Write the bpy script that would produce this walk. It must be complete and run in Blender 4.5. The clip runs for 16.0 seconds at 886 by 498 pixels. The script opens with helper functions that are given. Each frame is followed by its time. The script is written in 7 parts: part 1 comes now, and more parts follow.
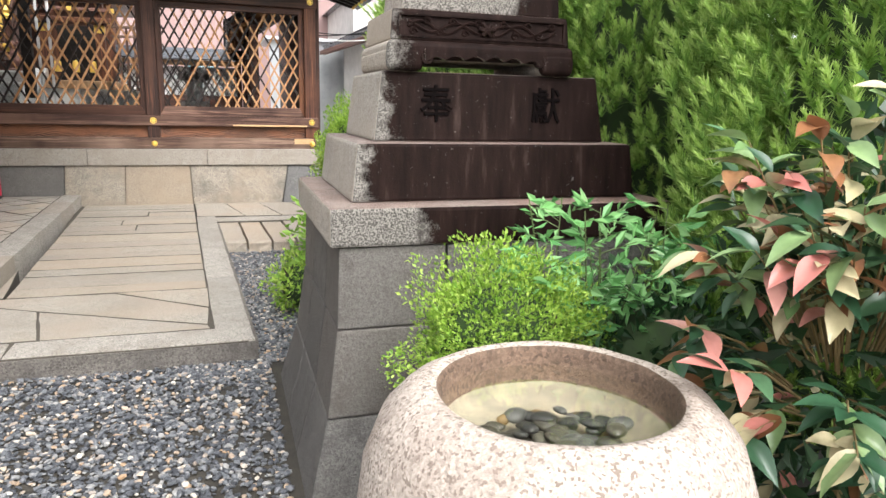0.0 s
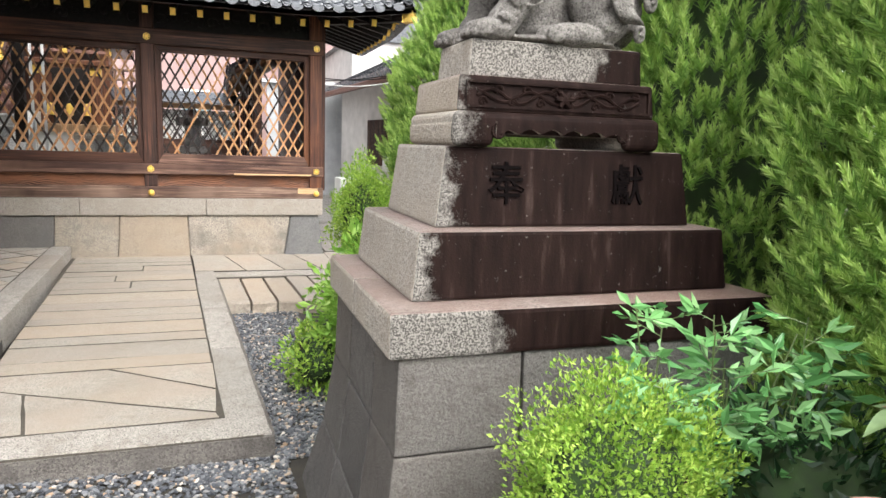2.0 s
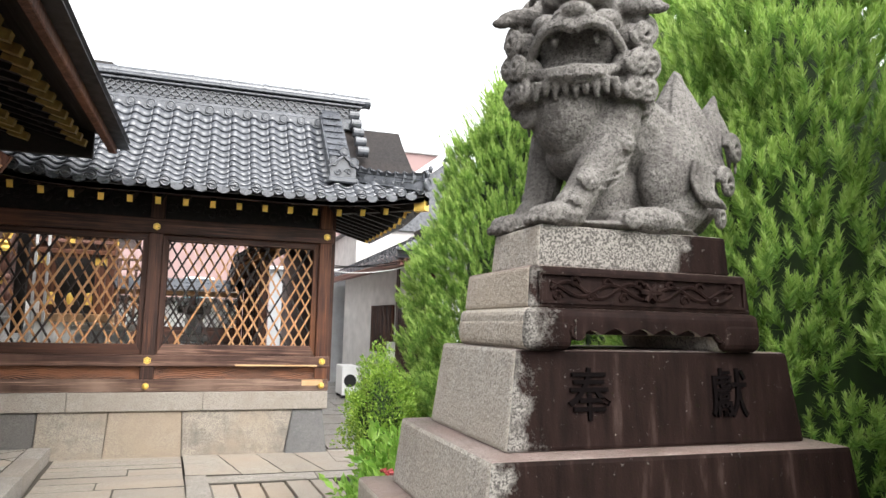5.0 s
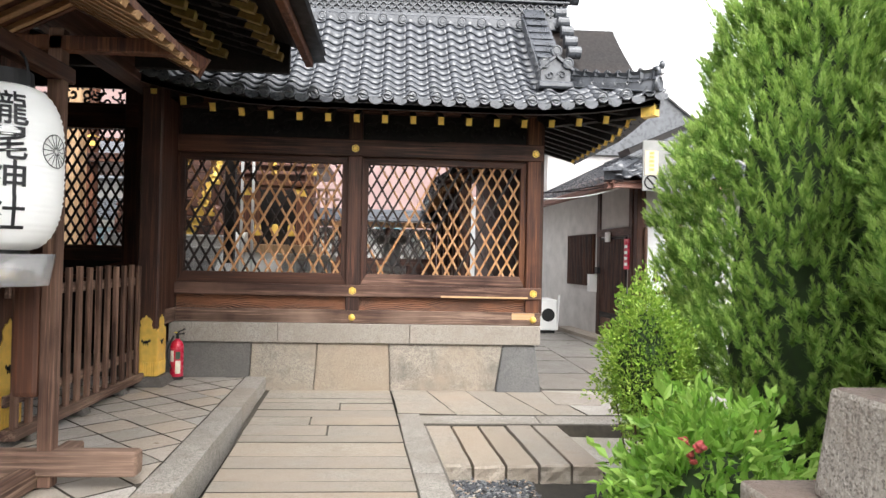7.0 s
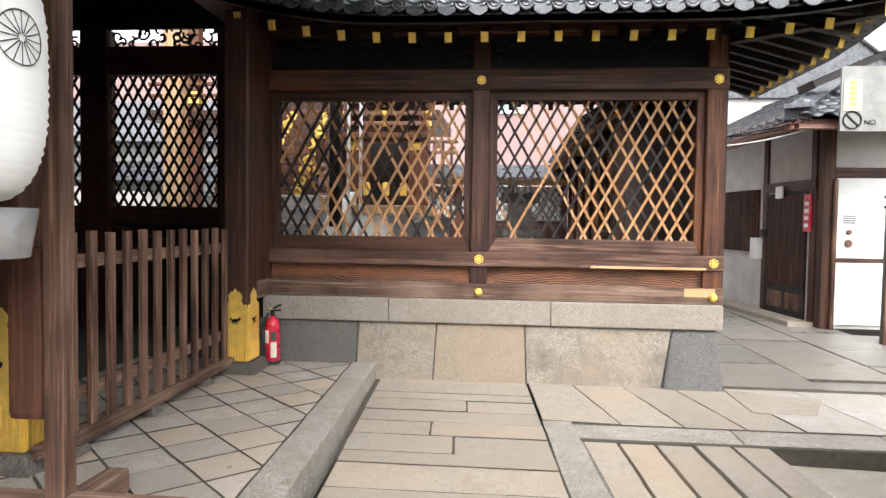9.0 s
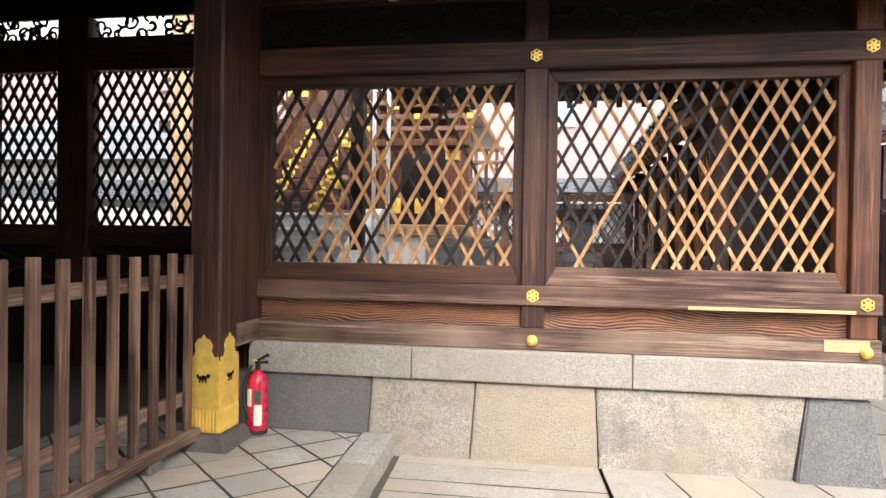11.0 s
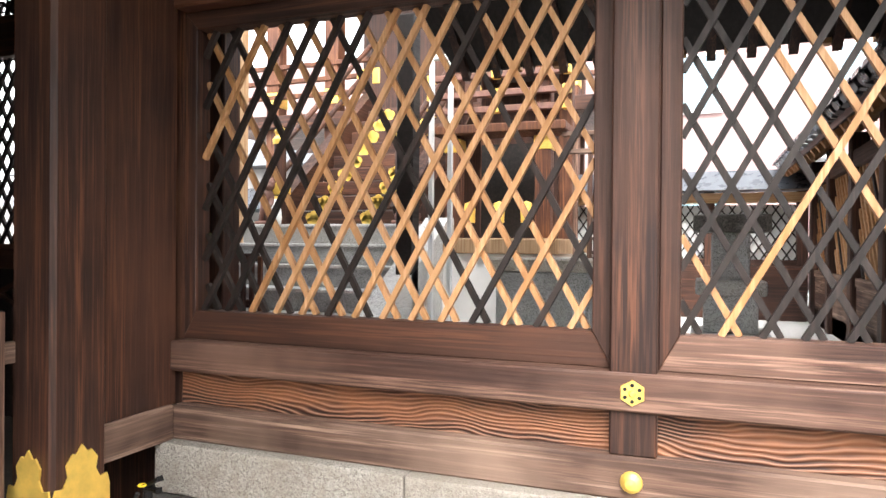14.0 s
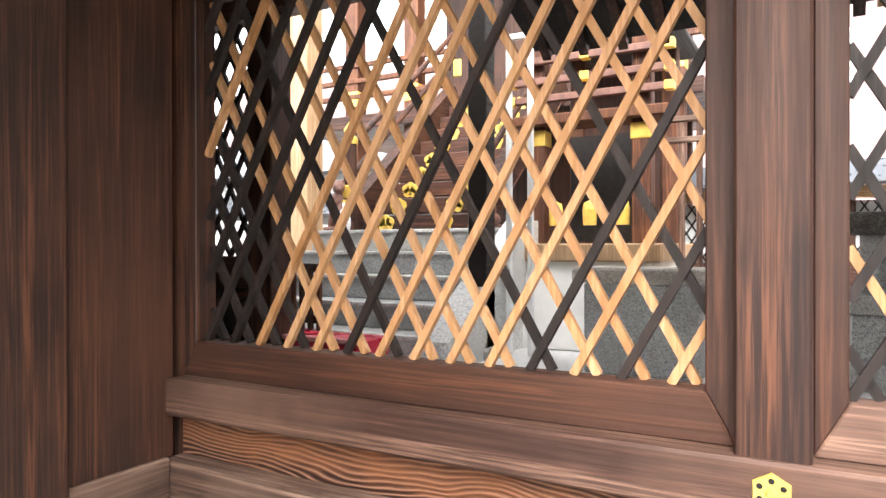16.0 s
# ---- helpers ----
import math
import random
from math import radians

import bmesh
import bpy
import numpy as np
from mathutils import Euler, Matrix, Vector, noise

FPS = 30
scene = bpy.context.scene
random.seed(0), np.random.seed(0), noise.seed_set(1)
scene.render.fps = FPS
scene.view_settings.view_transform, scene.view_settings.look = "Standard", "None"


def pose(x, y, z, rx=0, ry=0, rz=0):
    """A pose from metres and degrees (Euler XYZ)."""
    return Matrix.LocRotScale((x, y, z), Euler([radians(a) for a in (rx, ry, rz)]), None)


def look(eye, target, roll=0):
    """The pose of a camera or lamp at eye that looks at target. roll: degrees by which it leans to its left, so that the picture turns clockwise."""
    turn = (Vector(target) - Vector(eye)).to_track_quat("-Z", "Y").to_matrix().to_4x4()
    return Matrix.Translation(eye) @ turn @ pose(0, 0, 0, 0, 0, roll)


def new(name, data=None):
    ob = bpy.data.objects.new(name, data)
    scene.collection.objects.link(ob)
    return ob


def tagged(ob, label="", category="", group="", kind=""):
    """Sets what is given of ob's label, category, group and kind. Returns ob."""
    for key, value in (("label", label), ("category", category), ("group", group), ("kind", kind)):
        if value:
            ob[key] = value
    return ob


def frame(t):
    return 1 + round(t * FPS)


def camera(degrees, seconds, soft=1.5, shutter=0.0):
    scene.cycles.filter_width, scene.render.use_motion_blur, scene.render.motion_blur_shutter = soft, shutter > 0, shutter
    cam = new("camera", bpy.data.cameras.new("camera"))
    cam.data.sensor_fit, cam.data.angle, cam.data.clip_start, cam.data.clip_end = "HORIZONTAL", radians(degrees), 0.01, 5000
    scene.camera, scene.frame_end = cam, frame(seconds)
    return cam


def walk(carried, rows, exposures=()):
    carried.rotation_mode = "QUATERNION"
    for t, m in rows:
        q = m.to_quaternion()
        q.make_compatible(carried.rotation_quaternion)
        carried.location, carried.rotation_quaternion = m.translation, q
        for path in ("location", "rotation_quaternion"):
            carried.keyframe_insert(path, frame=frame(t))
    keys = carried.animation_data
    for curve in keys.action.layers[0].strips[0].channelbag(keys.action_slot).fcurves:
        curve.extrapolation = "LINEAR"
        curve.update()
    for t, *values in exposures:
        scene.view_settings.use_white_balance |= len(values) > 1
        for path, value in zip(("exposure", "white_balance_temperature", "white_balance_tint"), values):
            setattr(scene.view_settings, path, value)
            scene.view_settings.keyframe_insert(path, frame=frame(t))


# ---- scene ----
cam = camera(66.4, 16.0)
SKY, SUN = 0.58, 1.35
EXPO = [(0.0, 0.05), (2.5, 0.15), (5.5, 0.0), (9.0, 0.12), (12.0, 0.72), (14.0, 0.98), (16.0, 1.15)]
PATH = [
    (0, (0.871, 0.479, 1.316), (1.466, 2.343, 0.901), 1.3),
    (0.5, (0.879, 0.5, 1.324), (1.488, 2.354, 0.887), 1.4),
    (1, (0.851, 0.613, 1.362), (1.467, 2.466, 0.929), 1.7),
    (1.5, (0.781, 0.815, 1.396), (1.404, 2.675, 1.005), 1.8),
    (2, (0.731, 0.974, 1.442), (1.365, 2.847, 1.139), 1.9),
    (2.5, (0.718, 1.198, 1.477), (1.37, 3.08, 1.295), 1.9),
    (3, (0.699, 1.312, 1.516), (1.367, 3.196, 1.465), 1.9),
    (3.2, (0.691, 1.327, 1.522), (1.364, 3.21, 1.522), 1.8),
    (5.3, (0.658, 1.459, 1.478), (1.27, 3.348, 1.715), 1.7),
    (5.5, (0.624, 1.54, 1.453), (1.2, 3.442, 1.679), 1.6),
    (6, (0.528, 1.822, 1.443), (0.975, 3.763, 1.618), 1.4),
    (6.5, (0.508, 2.14, 1.387), (0.798, 4.115, 1.496), 1.3),
    (7, (0.455, 2.485, 1.413), (0.594, 4.48, 1.442), 1.2),
    (7.5, (0.347, 2.867, 1.41), (0.359, 4.866, 1.383), 1.0),
    (8, (0.373, 3.249, 1.38), (0.287, 5.246, 1.315), 0.9),
    (8.5, (0.386, 3.591, 1.405), (0.228, 5.582, 1.316), 0.8),
    (9, (0.231, 3.962, 1.373), (0.046, 5.952, 1.291), 0.8),
    (9.5, (0.108, 4.283, 1.372), (-0.099, 6.27, 1.284), 0.8),
    (9.7, (0.099, 4.457, 1.38), (-0.125, 6.443, 1.302), 0.8),
    (11.8, (0.134, 6.055, 1.389), (-0.223, 8.023, 1.395), 0.9),
    (12, (0.098, 6.221, 1.399), (-0.266, 8.188, 1.411), 0.9),
    (12.5, (0.094, 6.551, 1.433), (-0.306, 8.511, 1.442), 0.9),
    (13, (0.174, 6.916, 1.482), (-0.296, 8.86, 1.481), 0.9),
    (13.5, (0.213, 7.259, 1.49), (-0.378, 9.17, 1.477), 0.6),
    (14, (0.191, 7.553, 1.52), (-0.513, 9.425, 1.508), 0.5),
    (14.5, (0.169, 7.761, 1.547), (-0.615, 9.601, 1.528), 0.5),
    (15, (0.149, 7.938, 1.555), (-0.704, 9.747, 1.531), 0.4),
    (15.5, (0.081, 8.115, 1.585), (-0.823, 9.899, 1.553), 0.2),
    (16, (0.088, 8.241, 1.563), (-0.886, 9.988, 1.554), -0.1),
]
walk(cam, [(t, look(eye, target, roll)) for t, eye, target, roll in PATH], EXPO)

# ---- world and sun: bright overcast ----
world = bpy.data.worlds.new("world")
scene.world = world
world.use_nodes = True
wn, wl = world.node_tree.nodes, world.node_tree.links
sky = wn.new("ShaderNodeTexSky")
sky.sky_type = "NISHITA"
sky.sun_disc = False
sky.sun_elevation, sky.sun_rotation = radians(50), radians(165)
sky.dust_density, sky.air_density = 4.0, 1.0
flat = wn.new("ShaderNodeHueSaturation")
flat.inputs["Saturation"].default_value = 0.10
wl.new(sky.outputs[0], flat.inputs["Color"])
wl.new(flat.outputs[0], wn["Background"].inputs[0])
wn["Background"].inputs[1].default_value = SKY
sun_data = bpy.data.lights.new("sun", "SUN")
sun_data.energy, sun_data.angle, sun_data.color = SUN, radians(60), (1.0, 0.985, 0.965)
sun = new("sun", sun_data)
sun.matrix_world = look((4.5, -16.5, 20.5), (0, 0, 0))


# ---- materials ----
class Mat:
    """A small node builder."""

    def __init__(self, name, rough=0.7, metal=0.0, spec=0.5):
        self.m = bpy.data.materials.new(name)
        self.m.use_nodes = True
        self.n, self.l = self.m.node_tree.nodes, self.m.node_tree.links
        self.b = self.n["Principled BSDF"]
        self.b.inputs["Roughness"].default_value = rough
        self.b.inputs["Metallic"].default_value = metal
        self.b.inputs["Specular IOR Level"].default_value = spec
        self.co = self.n.new("ShaderNodeTexCoord").outputs["Object"]

    def node(self, kind, **ins):
        nd = self.n.new(kind)
        for k, v in ins.items():
            sock = nd.inputs[k.replace("_", " ")]
            if hasattr(v, "is_output"):
                self.l.new(v, sock)
            else:
                sock.default_value = v
        return nd

    def scaled(self, v, co=None):
        nd = self.n.new("ShaderNodeVectorMath")
        nd.operation = "MULTIPLY"
        self.l.new(co or self.co, nd.inputs[0])
        nd.inputs[1].default_value = v
        return nd.outputs[0]

    def shifted(self, co, amount):
        """Moves the pattern from piece to piece."""
        info = self.n.new("ShaderNodeObjectInfo")
        sc = self.n.new("ShaderNodeVectorMath")
        sc.operation = "MULTIPLY"
        self.l.new(info.outputs["Random"], sc.inputs[0])
        sc.inputs[1].default_value = amount
        ad = self.n.new("ShaderNodeVectorMath")
        ad.operation = "ADD"
        self.l.new(co, ad.inputs[0])
        self.l.new(sc.outputs[0], ad.inputs[1])
        return ad.outputs[0]

    def noise(self, co, scale, detail=4.0, rough=0.55, distortion=0.0):
        return self.node("ShaderNodeTexNoise", Vector=co, Scale=scale, Detail=detail, Roughness=rough, Distortion=distortion).outputs["Fac"]

    def ramp(self, fac, *stops):
        nd = self.n.new("ShaderNodeValToRGB")
        self.l.new(fac, nd.inputs[0])
        el = nd.color_ramp.elements
        while len(el) < len(stops):
            el.new(0.5)
        for e, (p, c) in zip(el, stops):
            e.position, e.color = p, (*c, 1) if len(c) == 3 else c
        return nd.outputs[0]

    def grey(self, fac, a, b, lo=0.0, hi=1.0):
        nd = self.node("ShaderNodeMapRange", Value=fac, From_Min=a, From_Max=b, To_Min=lo, To_Max=hi)
        return nd.outputs[0]

    def mix(self, fac, a, b, blend="MIX"):
        nd = self.n.new("ShaderNodeMix")
        nd.data_type, nd.blend_type = "RGBA", blend
        for sock, v in ((nd.inputs[0], fac), (nd.inputs[6], a), (nd.inputs[7], b)):
            if hasattr(v, "is_output"):
                self.l.new(v, sock)
            elif isinstance(v, tuple):
                sock.default_value = (*v, 1)
            else:
                sock.default_value = v
        return nd.outputs[2]

    def math(self, op, a, b=0.0):
        nd = self.n.new("ShaderNodeMath")
        nd.operation = op
        for sock, v in zip(nd.inputs, (a, b)):
            if hasattr(v, "is_output"):
                self.l.new(v, sock)
            else:
                sock.default_value = v
        return nd.outputs[0]

    def random(self):
        return self.n.new("ShaderNodeObjectInfo").outputs["Random"]

    def island(self):
        return self.n.new("ShaderNodeNewGeometry").outputs["Random Per Island"]

    def done(self, colour, rough=None, bump=None, strength=0.3, distance=0.01):
        if hasattr(colour, "is_output"):
            self.l.new(colour, self.b.inputs["Base Color"])
        else:
            self.b.inputs["Base Color"].default_value = (*colour, 1)
        if rough is not None:
            self.l.new(rough, self.b.inputs["Roughness"])
        if bump is not None:
            nd = self.node("ShaderNodeBump", Height=bump, Strength=strength, Distance=distance)
            self.l.new(nd.outputs[0], self.b.inputs["Normal"])
        return self.m


def wood(name, axis, dark, mid, light, rough=0.55, fine=1.0, bump=0.35, wide=1.0):
    """Weathered timber with its grain along an axis (0, 1, 2)."""
    m = Mat(name, rough, spec=0.35)
    along, across = 0.8, 30.0 * fine
    v = [across] * 3
    v[axis] = along
    co = m.shifted(m.co, (3.1, 5.3, 2.7))
    g = m.noise(m.scaled(tuple(v), co), 1.0, 6, 0.62, 0.6)
    w = [x * 4 for x in v]
    f = m.noise(m.scaled(tuple(w), co), 1.0, 3, 0.6)
    big = m.noise(co, 1.6 * wide, 3)
    c = m.ramp(g, (0.36, dark), (0.50, mid), (0.64, light))
    c = m.mix(m.grey(f, 0.42, 0.58, 0.85, 0.0), c, dark)
    c = m.mix(m.grey(big, 0.4, 0.7, 0.0, 0.55), c, light)
    c = m.mix(m.grey(m.random(), 0.0, 1.0, 0.0, 0.40), c, tuple(x * 0.6 for x in mid))
    return m.done(c, m.grey(g, 0.3, 0.7, rough + 0.15, rough - 0.1), m.math("ADD", g, m.math("MULTIPLY", f, 0.5)), bump, 0.006)


def granite(name, base, speck=(0.05, 0.045, 0.04), stain=(0.12, 0.10, 0.085), amount=0.5, grain=140.0, rough=0.75, tint=None, bump=0.35, vary=0.14):
    """Dressed granite: crystals, weathering, and each stone a little different."""
    m = Mat(name, rough, spec=0.4)
    co = m.shifted(m.co, (7.0, 3.0, 5.0))
    warp = m.mix(0.012, co, m.node("ShaderNodeTexNoise", Vector=co, Scale=25.0).outputs["Color"])
    # crystals: each cell its own shade, with black mica between
    cr = m.node("ShaderNodeTexVoronoi", Vector=warp, Scale=grain * 1.5)
    cell = m.node("ShaderNodeSeparateColor", Color=cr.outputs["Color"])
    c = m.mix(m.grey(cell.outputs[0], 0.0, 1.0), tuple(x * 0.78 for x in base), tuple(min(1.0, x * 1.30) for x in base))
    c = m.mix(m.grey(cell.outputs[1], 0.80, 0.86, 0.0, 0.8), c, speck)
    fine = m.noise(co, 75, 5, 0.75)
    c = m.mix(m.grey(fine, 0.50, 0.62, 0.0, 0.60), c, tuple(x * 0.45 for x in base))
    c = m.mix(m.grey(fine, 0.46, 0.34, 0.0, 0.35), c, tuple(min(1.0, x * 1.4) for x in base))
    # weathering: broad damp stains with ragged edges, and smaller blotches
    big = m.noise(co, 1.7, 8, 0.70, 0.4)
    c = m.mix(m.grey(big, 0.48, 0.60, 0.0, amount), c, stain)
    patch = m.noise(co, 11, 9, 0.76, 0.5)
    c = m.mix(m.grey(patch, 0.51, 0.63, 0.0, min(0.8, amount * 1.1)), c, stain)
    if tint:
        c = m.mix(m.grey(m.noise(co, 1.1, 5, 0.65), 0.42, 0.62, 0.0, 0.75), c, tint)
    c = m.mix(m.grey(m.random(), 0, 1, 0.0, vary * 2.6), c, tuple(x * 0.55 for x in base))
    pick = m.math("FRACT", m.math("MULTIPLY", m.random(), 7.31))
    c = m.mix(m.grey(pick, 0.55, 1.0, 0.0, vary * 1.8), c, (base[0] * 1.02, base[1] * 0.84, base[2] * 0.66))
    hgt = m.math("ADD", m.noise(co, grain * 0.5, 3), m.math("MULTIPLY", m.noise(co, 9, 5), 1.2))
    return m.done(c, m.grey(big, 0.4, 0.7, rough + 0.08, rough - 0.16), m.math("ADD", hgt, fine), min(1.0, bump * 1.9), 0.008)


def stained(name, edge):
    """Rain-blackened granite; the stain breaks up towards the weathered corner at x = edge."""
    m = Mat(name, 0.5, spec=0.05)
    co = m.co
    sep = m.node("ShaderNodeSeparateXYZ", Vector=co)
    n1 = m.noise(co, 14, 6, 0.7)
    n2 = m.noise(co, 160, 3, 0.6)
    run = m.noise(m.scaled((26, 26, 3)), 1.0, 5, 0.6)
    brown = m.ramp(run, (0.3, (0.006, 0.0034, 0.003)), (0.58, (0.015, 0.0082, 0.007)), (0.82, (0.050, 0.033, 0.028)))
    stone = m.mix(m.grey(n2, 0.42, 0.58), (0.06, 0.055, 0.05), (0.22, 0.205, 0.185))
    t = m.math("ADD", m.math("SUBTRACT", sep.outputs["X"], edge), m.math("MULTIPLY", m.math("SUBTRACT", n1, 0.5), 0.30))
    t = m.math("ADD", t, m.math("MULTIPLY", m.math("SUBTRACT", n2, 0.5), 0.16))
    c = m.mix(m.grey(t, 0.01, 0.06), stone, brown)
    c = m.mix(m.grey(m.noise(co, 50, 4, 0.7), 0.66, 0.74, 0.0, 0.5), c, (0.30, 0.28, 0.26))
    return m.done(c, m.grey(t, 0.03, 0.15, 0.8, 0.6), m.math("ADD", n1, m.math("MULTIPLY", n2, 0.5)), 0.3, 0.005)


def plain(name, colour, rough=0.6, metal=0.0, var=0.25, scale=9.0, spec=0.5, bump=0.1):
    m = Mat(name, rough, metal, spec)
    n = m.noise(m.co, scale, 5, 0.6)
    f = m.noise(m.co, scale * 14, 3, 0.6)
    c = m.mix(m.grey(n, 0.3, 0.7), tuple(x * (1 - var) for x in colour), tuple(min(1, x * (1 + var)) for x in colour))
    return m.done(c, m.grey(n, 0.3, 0.7, max(0.05, rough - 0.1), min(1, rough + 0.12)), f, bump, 0.003)


def leafy(name, a, b, c, rough=0.45, trans=0.25):
    """Foliage that differs from leaf to leaf."""
    m = Mat(name, rough, spec=0.4)
    col = m.ramp(m.island(), (0.0, a), (0.5, b), (1.0, c))
    big = m.noise(m.co, 5.0, 3)
    col = m.mix(m.grey(big, 0.35, 0.65, 0.35, 0.0), col, a)
    m.l.new(col, m.b.inputs["Base Color"])
    tr = m.node("ShaderNodeBsdfTranslucent", Color=col)
    mx = m.node("ShaderNodeMixShader", Fac=trans)
    m.l.new(m.b.outputs[0], mx.inputs[1])
    m.l.new(tr.outputs[0], mx.inputs[2])
    m.l.new(mx.outputs[0], m.n["Material Output"].inputs[0])
    return m.m


D1, D2, D3 = (0.012, 0.005, 0.004), (0.046, 0.018, 0.011), (0.130, 0.050, 0.026)
M_WX = wood("dark_timber_x", 0, D1, D2, D3)
M_WY = wood("dark_timber_y", 1, D1, D2, D3)
M_WZ = wood("dark_timber_z", 2, D1, D2, D3)
M_RED = wood("red_brown_timber", 2, (0.03, 0.010, 0.006), (0.10, 0.034, 0.016), (0.22, 0.085, 0.035))
M_GREYX = wood("silvered_timber_x", 0, (0.030, 0.014, 0.010), (0.14, 0.078, 0.054), (0.40, 0.27, 0.20), 0.7)
M_GREYY = wood("silvered_timber_y", 1, (0.030, 0.014, 0.010), (0.14, 0.078, 0.054), (0.40, 0.27, 0.20), 0.7)
M_GREYZ = wood("silvered_timber_z", 2, (0.024, 0.011, 0.008), (0.11, 0.055, 0.036), (0.34, 0.20, 0.14), 0.7)
M_RAIL = wood("worn_brown_rail", 0, (0.018, 0.007, 0.005), (0.080, 0.034, 0.022), (0.30, 0.175, 0.125), 0.6)
# near-black timber for eaves, ceilings, transom, hall inside, posts and doors
M_BLACKW = wood("near_black_timber", 1, (0.004, 0.003, 0.003), (0.010, 0.007, 0.006), (0.022, 0.014, 0.011))
M_NEWW = wood("fresh_cedar", 2, (0.30, 0.135, 0.045), (0.46, 0.235, 0.105), (0.58, 0.345, 0.185), 0.55, 0.7, 0.15)
M_OLDBAR = wood("old_lattice_wood", 2, (0.006, 0.004, 0.003), (0.016, 0.009, 0.007), (0.034, 0.021, 0.017), 0.6, 0.7, 0.15)
M_PALEX = wood("pale_board", 0, (0.36, 0.19, 0.08), (0.52, 0.31, 0.15), (0.66, 0.45, 0.26), 0.55)


def figured():
    """Weathered cedar board with raised figure."""
    m = Mat("figured_cedar", 0.6, spec=0.3)
    co = m.shifted(m.co, (0.0, 0.0, 0.0))
    warp = m.noise(m.scaled((1.3, 1, 3.2), co), 1.6, 2, 0.4)
    sep = m.node("ShaderNodeSeparateXYZ", Vector=co)
    ph = m.math("ADD", m.math("MULTIPLY", sep.outputs["Z"], 400.0), m.math("MULTIPLY", warp, 60.0))
    s = m.math("SINE", ph)
    c = m.ramp(m.grey(s, -1, 1), (0.15, (0.022, 0.008, 0.005)), (0.6, (0.10, 0.040, 0.022)), (0.95, (0.24, 0.125, 0.08)))
    big = m.noise(m.scaled((1.5, 1, 5), co), 2.0, 3)
    c = m.mix(m.grey(big, 0.42, 0.68, 0.0, 0.6), c, (0.30, 0.115, 0.05))
    return m.done(c, None, s, 0.5, 0.004)


M_FIG = figured()
M_GRAN = granite("grey_granite", (0.52, 0.485, 0.43), amount=0.36, stain=(0.24, 0.19, 0.15), tint=(0.42, 0.36, 0.29), grain=150)
M_CAP = granite("pale_cap_granite", (0.33, 0.305, 0.275), amount=0.45, stain=(0.20, 0.17, 0.14))
M_FOUND = granite("foundation_granite", (0.315, 0.275, 0.225), amount=0.62, stain=(0.115, 0.10, 0.085), tint=(0.30, 0.235, 0.17), vary=0.2)
M_FOUNDD = granite("dark_foundation_granite", (0.145, 0.14, 0.135), amount=0.5, stain=(0.08, 0.08, 0.08))
M_PAVE = granite("paving_granite", (0.375, 0.34, 0.295), amount=0.5, stain=(0.20, 0.165, 0.125), grain=190, rough=0.6, tint=(0.345, 0.275, 0.215), bump=0.35, vary=0.20)
M_PAVEG = granite("grey_paving_granite", (0.52, 0.49, 0.455), amount=0.55, stain=(0.20, 0.17, 0.13), grain=170, rough=0.42, tint=(0.30, 0.26, 0.20), bump=0.3, vary=0.24)
M_KERB = granite("kerb_granite", (0.375, 0.345, 0.31), amount=0.5, stain=(0.17, 0.145, 0.115), grain=140, bump=0.5)
M_ROUGH = granite("rough_dark_stone", (0.16, 0.145, 0.13), amount=0.6, stain=(0.045, 0.04, 0.036), grain=90, bump=0.8)
M_BASE = granite("pedestal_wall_granite", (0.135, 0.128, 0.12), amount=0.6, stain=(0.05, 0.045, 0.042), grain=170, rough=0.6, bump=0.4)
M_LION = granite("lion_granite", (0.19, 0.177, 0.162), amount=0.55, stain=(0.055, 0.046, 0.041), grain=130, bump=0.5)
M_BASIN = granite("pink_basin_granite", (0.47, 0.42, 0.38), speck=(0.030, 0.024, 0.022), amount=0.32, stain=(0.22, 0.17, 0.15), grain=110, rough=0.8, bump=0.7)
M_EARTH = plain("dark_joint_earth", (0.055, 0.047, 0.036), 0.9, var=0.4, scale=20, bump=0.5)
M_SOIL = plain("dark_garden_soil", (0.030, 0.026, 0.020), 0.95, var=0.5, scale=14, bump=0.6)
M_GOLD = plain("gilt_metal", (0.86, 0.58, 0.13), 0.42, 0.55, 0.14, 18)
M_GOLDOLD = plain("dull_gilt_metal", (0.42, 0.30, 0.11), 0.45, 0.6, 0.3, 14)
M_BLACKM = plain("black_metal", (0.015, 0.015, 0.016), 0.5, 0.6)
M_RUBBER = plain("black_rubber", (0.02, 0.02, 0.02), 0.6)
M_REDP = plain("red_enamel", (0.48, 0.014, 0.045), 0.28, 0.0, 0.08)
M_WHITEP = plain("white_label_paper", (0.78, 0.78, 0.76), 0.6, 0, 0.05)
M_TILE = None


def tile_mat():
    m = Mat("silver_grey_roof_tile", 0.36, 0.0, 0.7)
    co = m.shifted(m.co, (2.0, 9.0, 4.0))
    n = m.noise(co, 9, 5, 0.65)
    f = m.noise(co, 90, 3)
    c = m.ramp(n, (0.3, (0.030, 0.033, 0.038)), (0.55, (0.066, 0.071, 0.081)), (0.75, (0.125, 0.132, 0.148)))
    c = m.mix(m.grey(m.random(), 0, 1, 0, 0.5), c, (0.06, 0.065, 0.077))
    return m.done(c, m.grey(n, 0.3, 0.7, 0.20, 0.40), m.math("ADD", n, m.math("MULTIPLY", f, 0.3)), 0.15, 0.004)


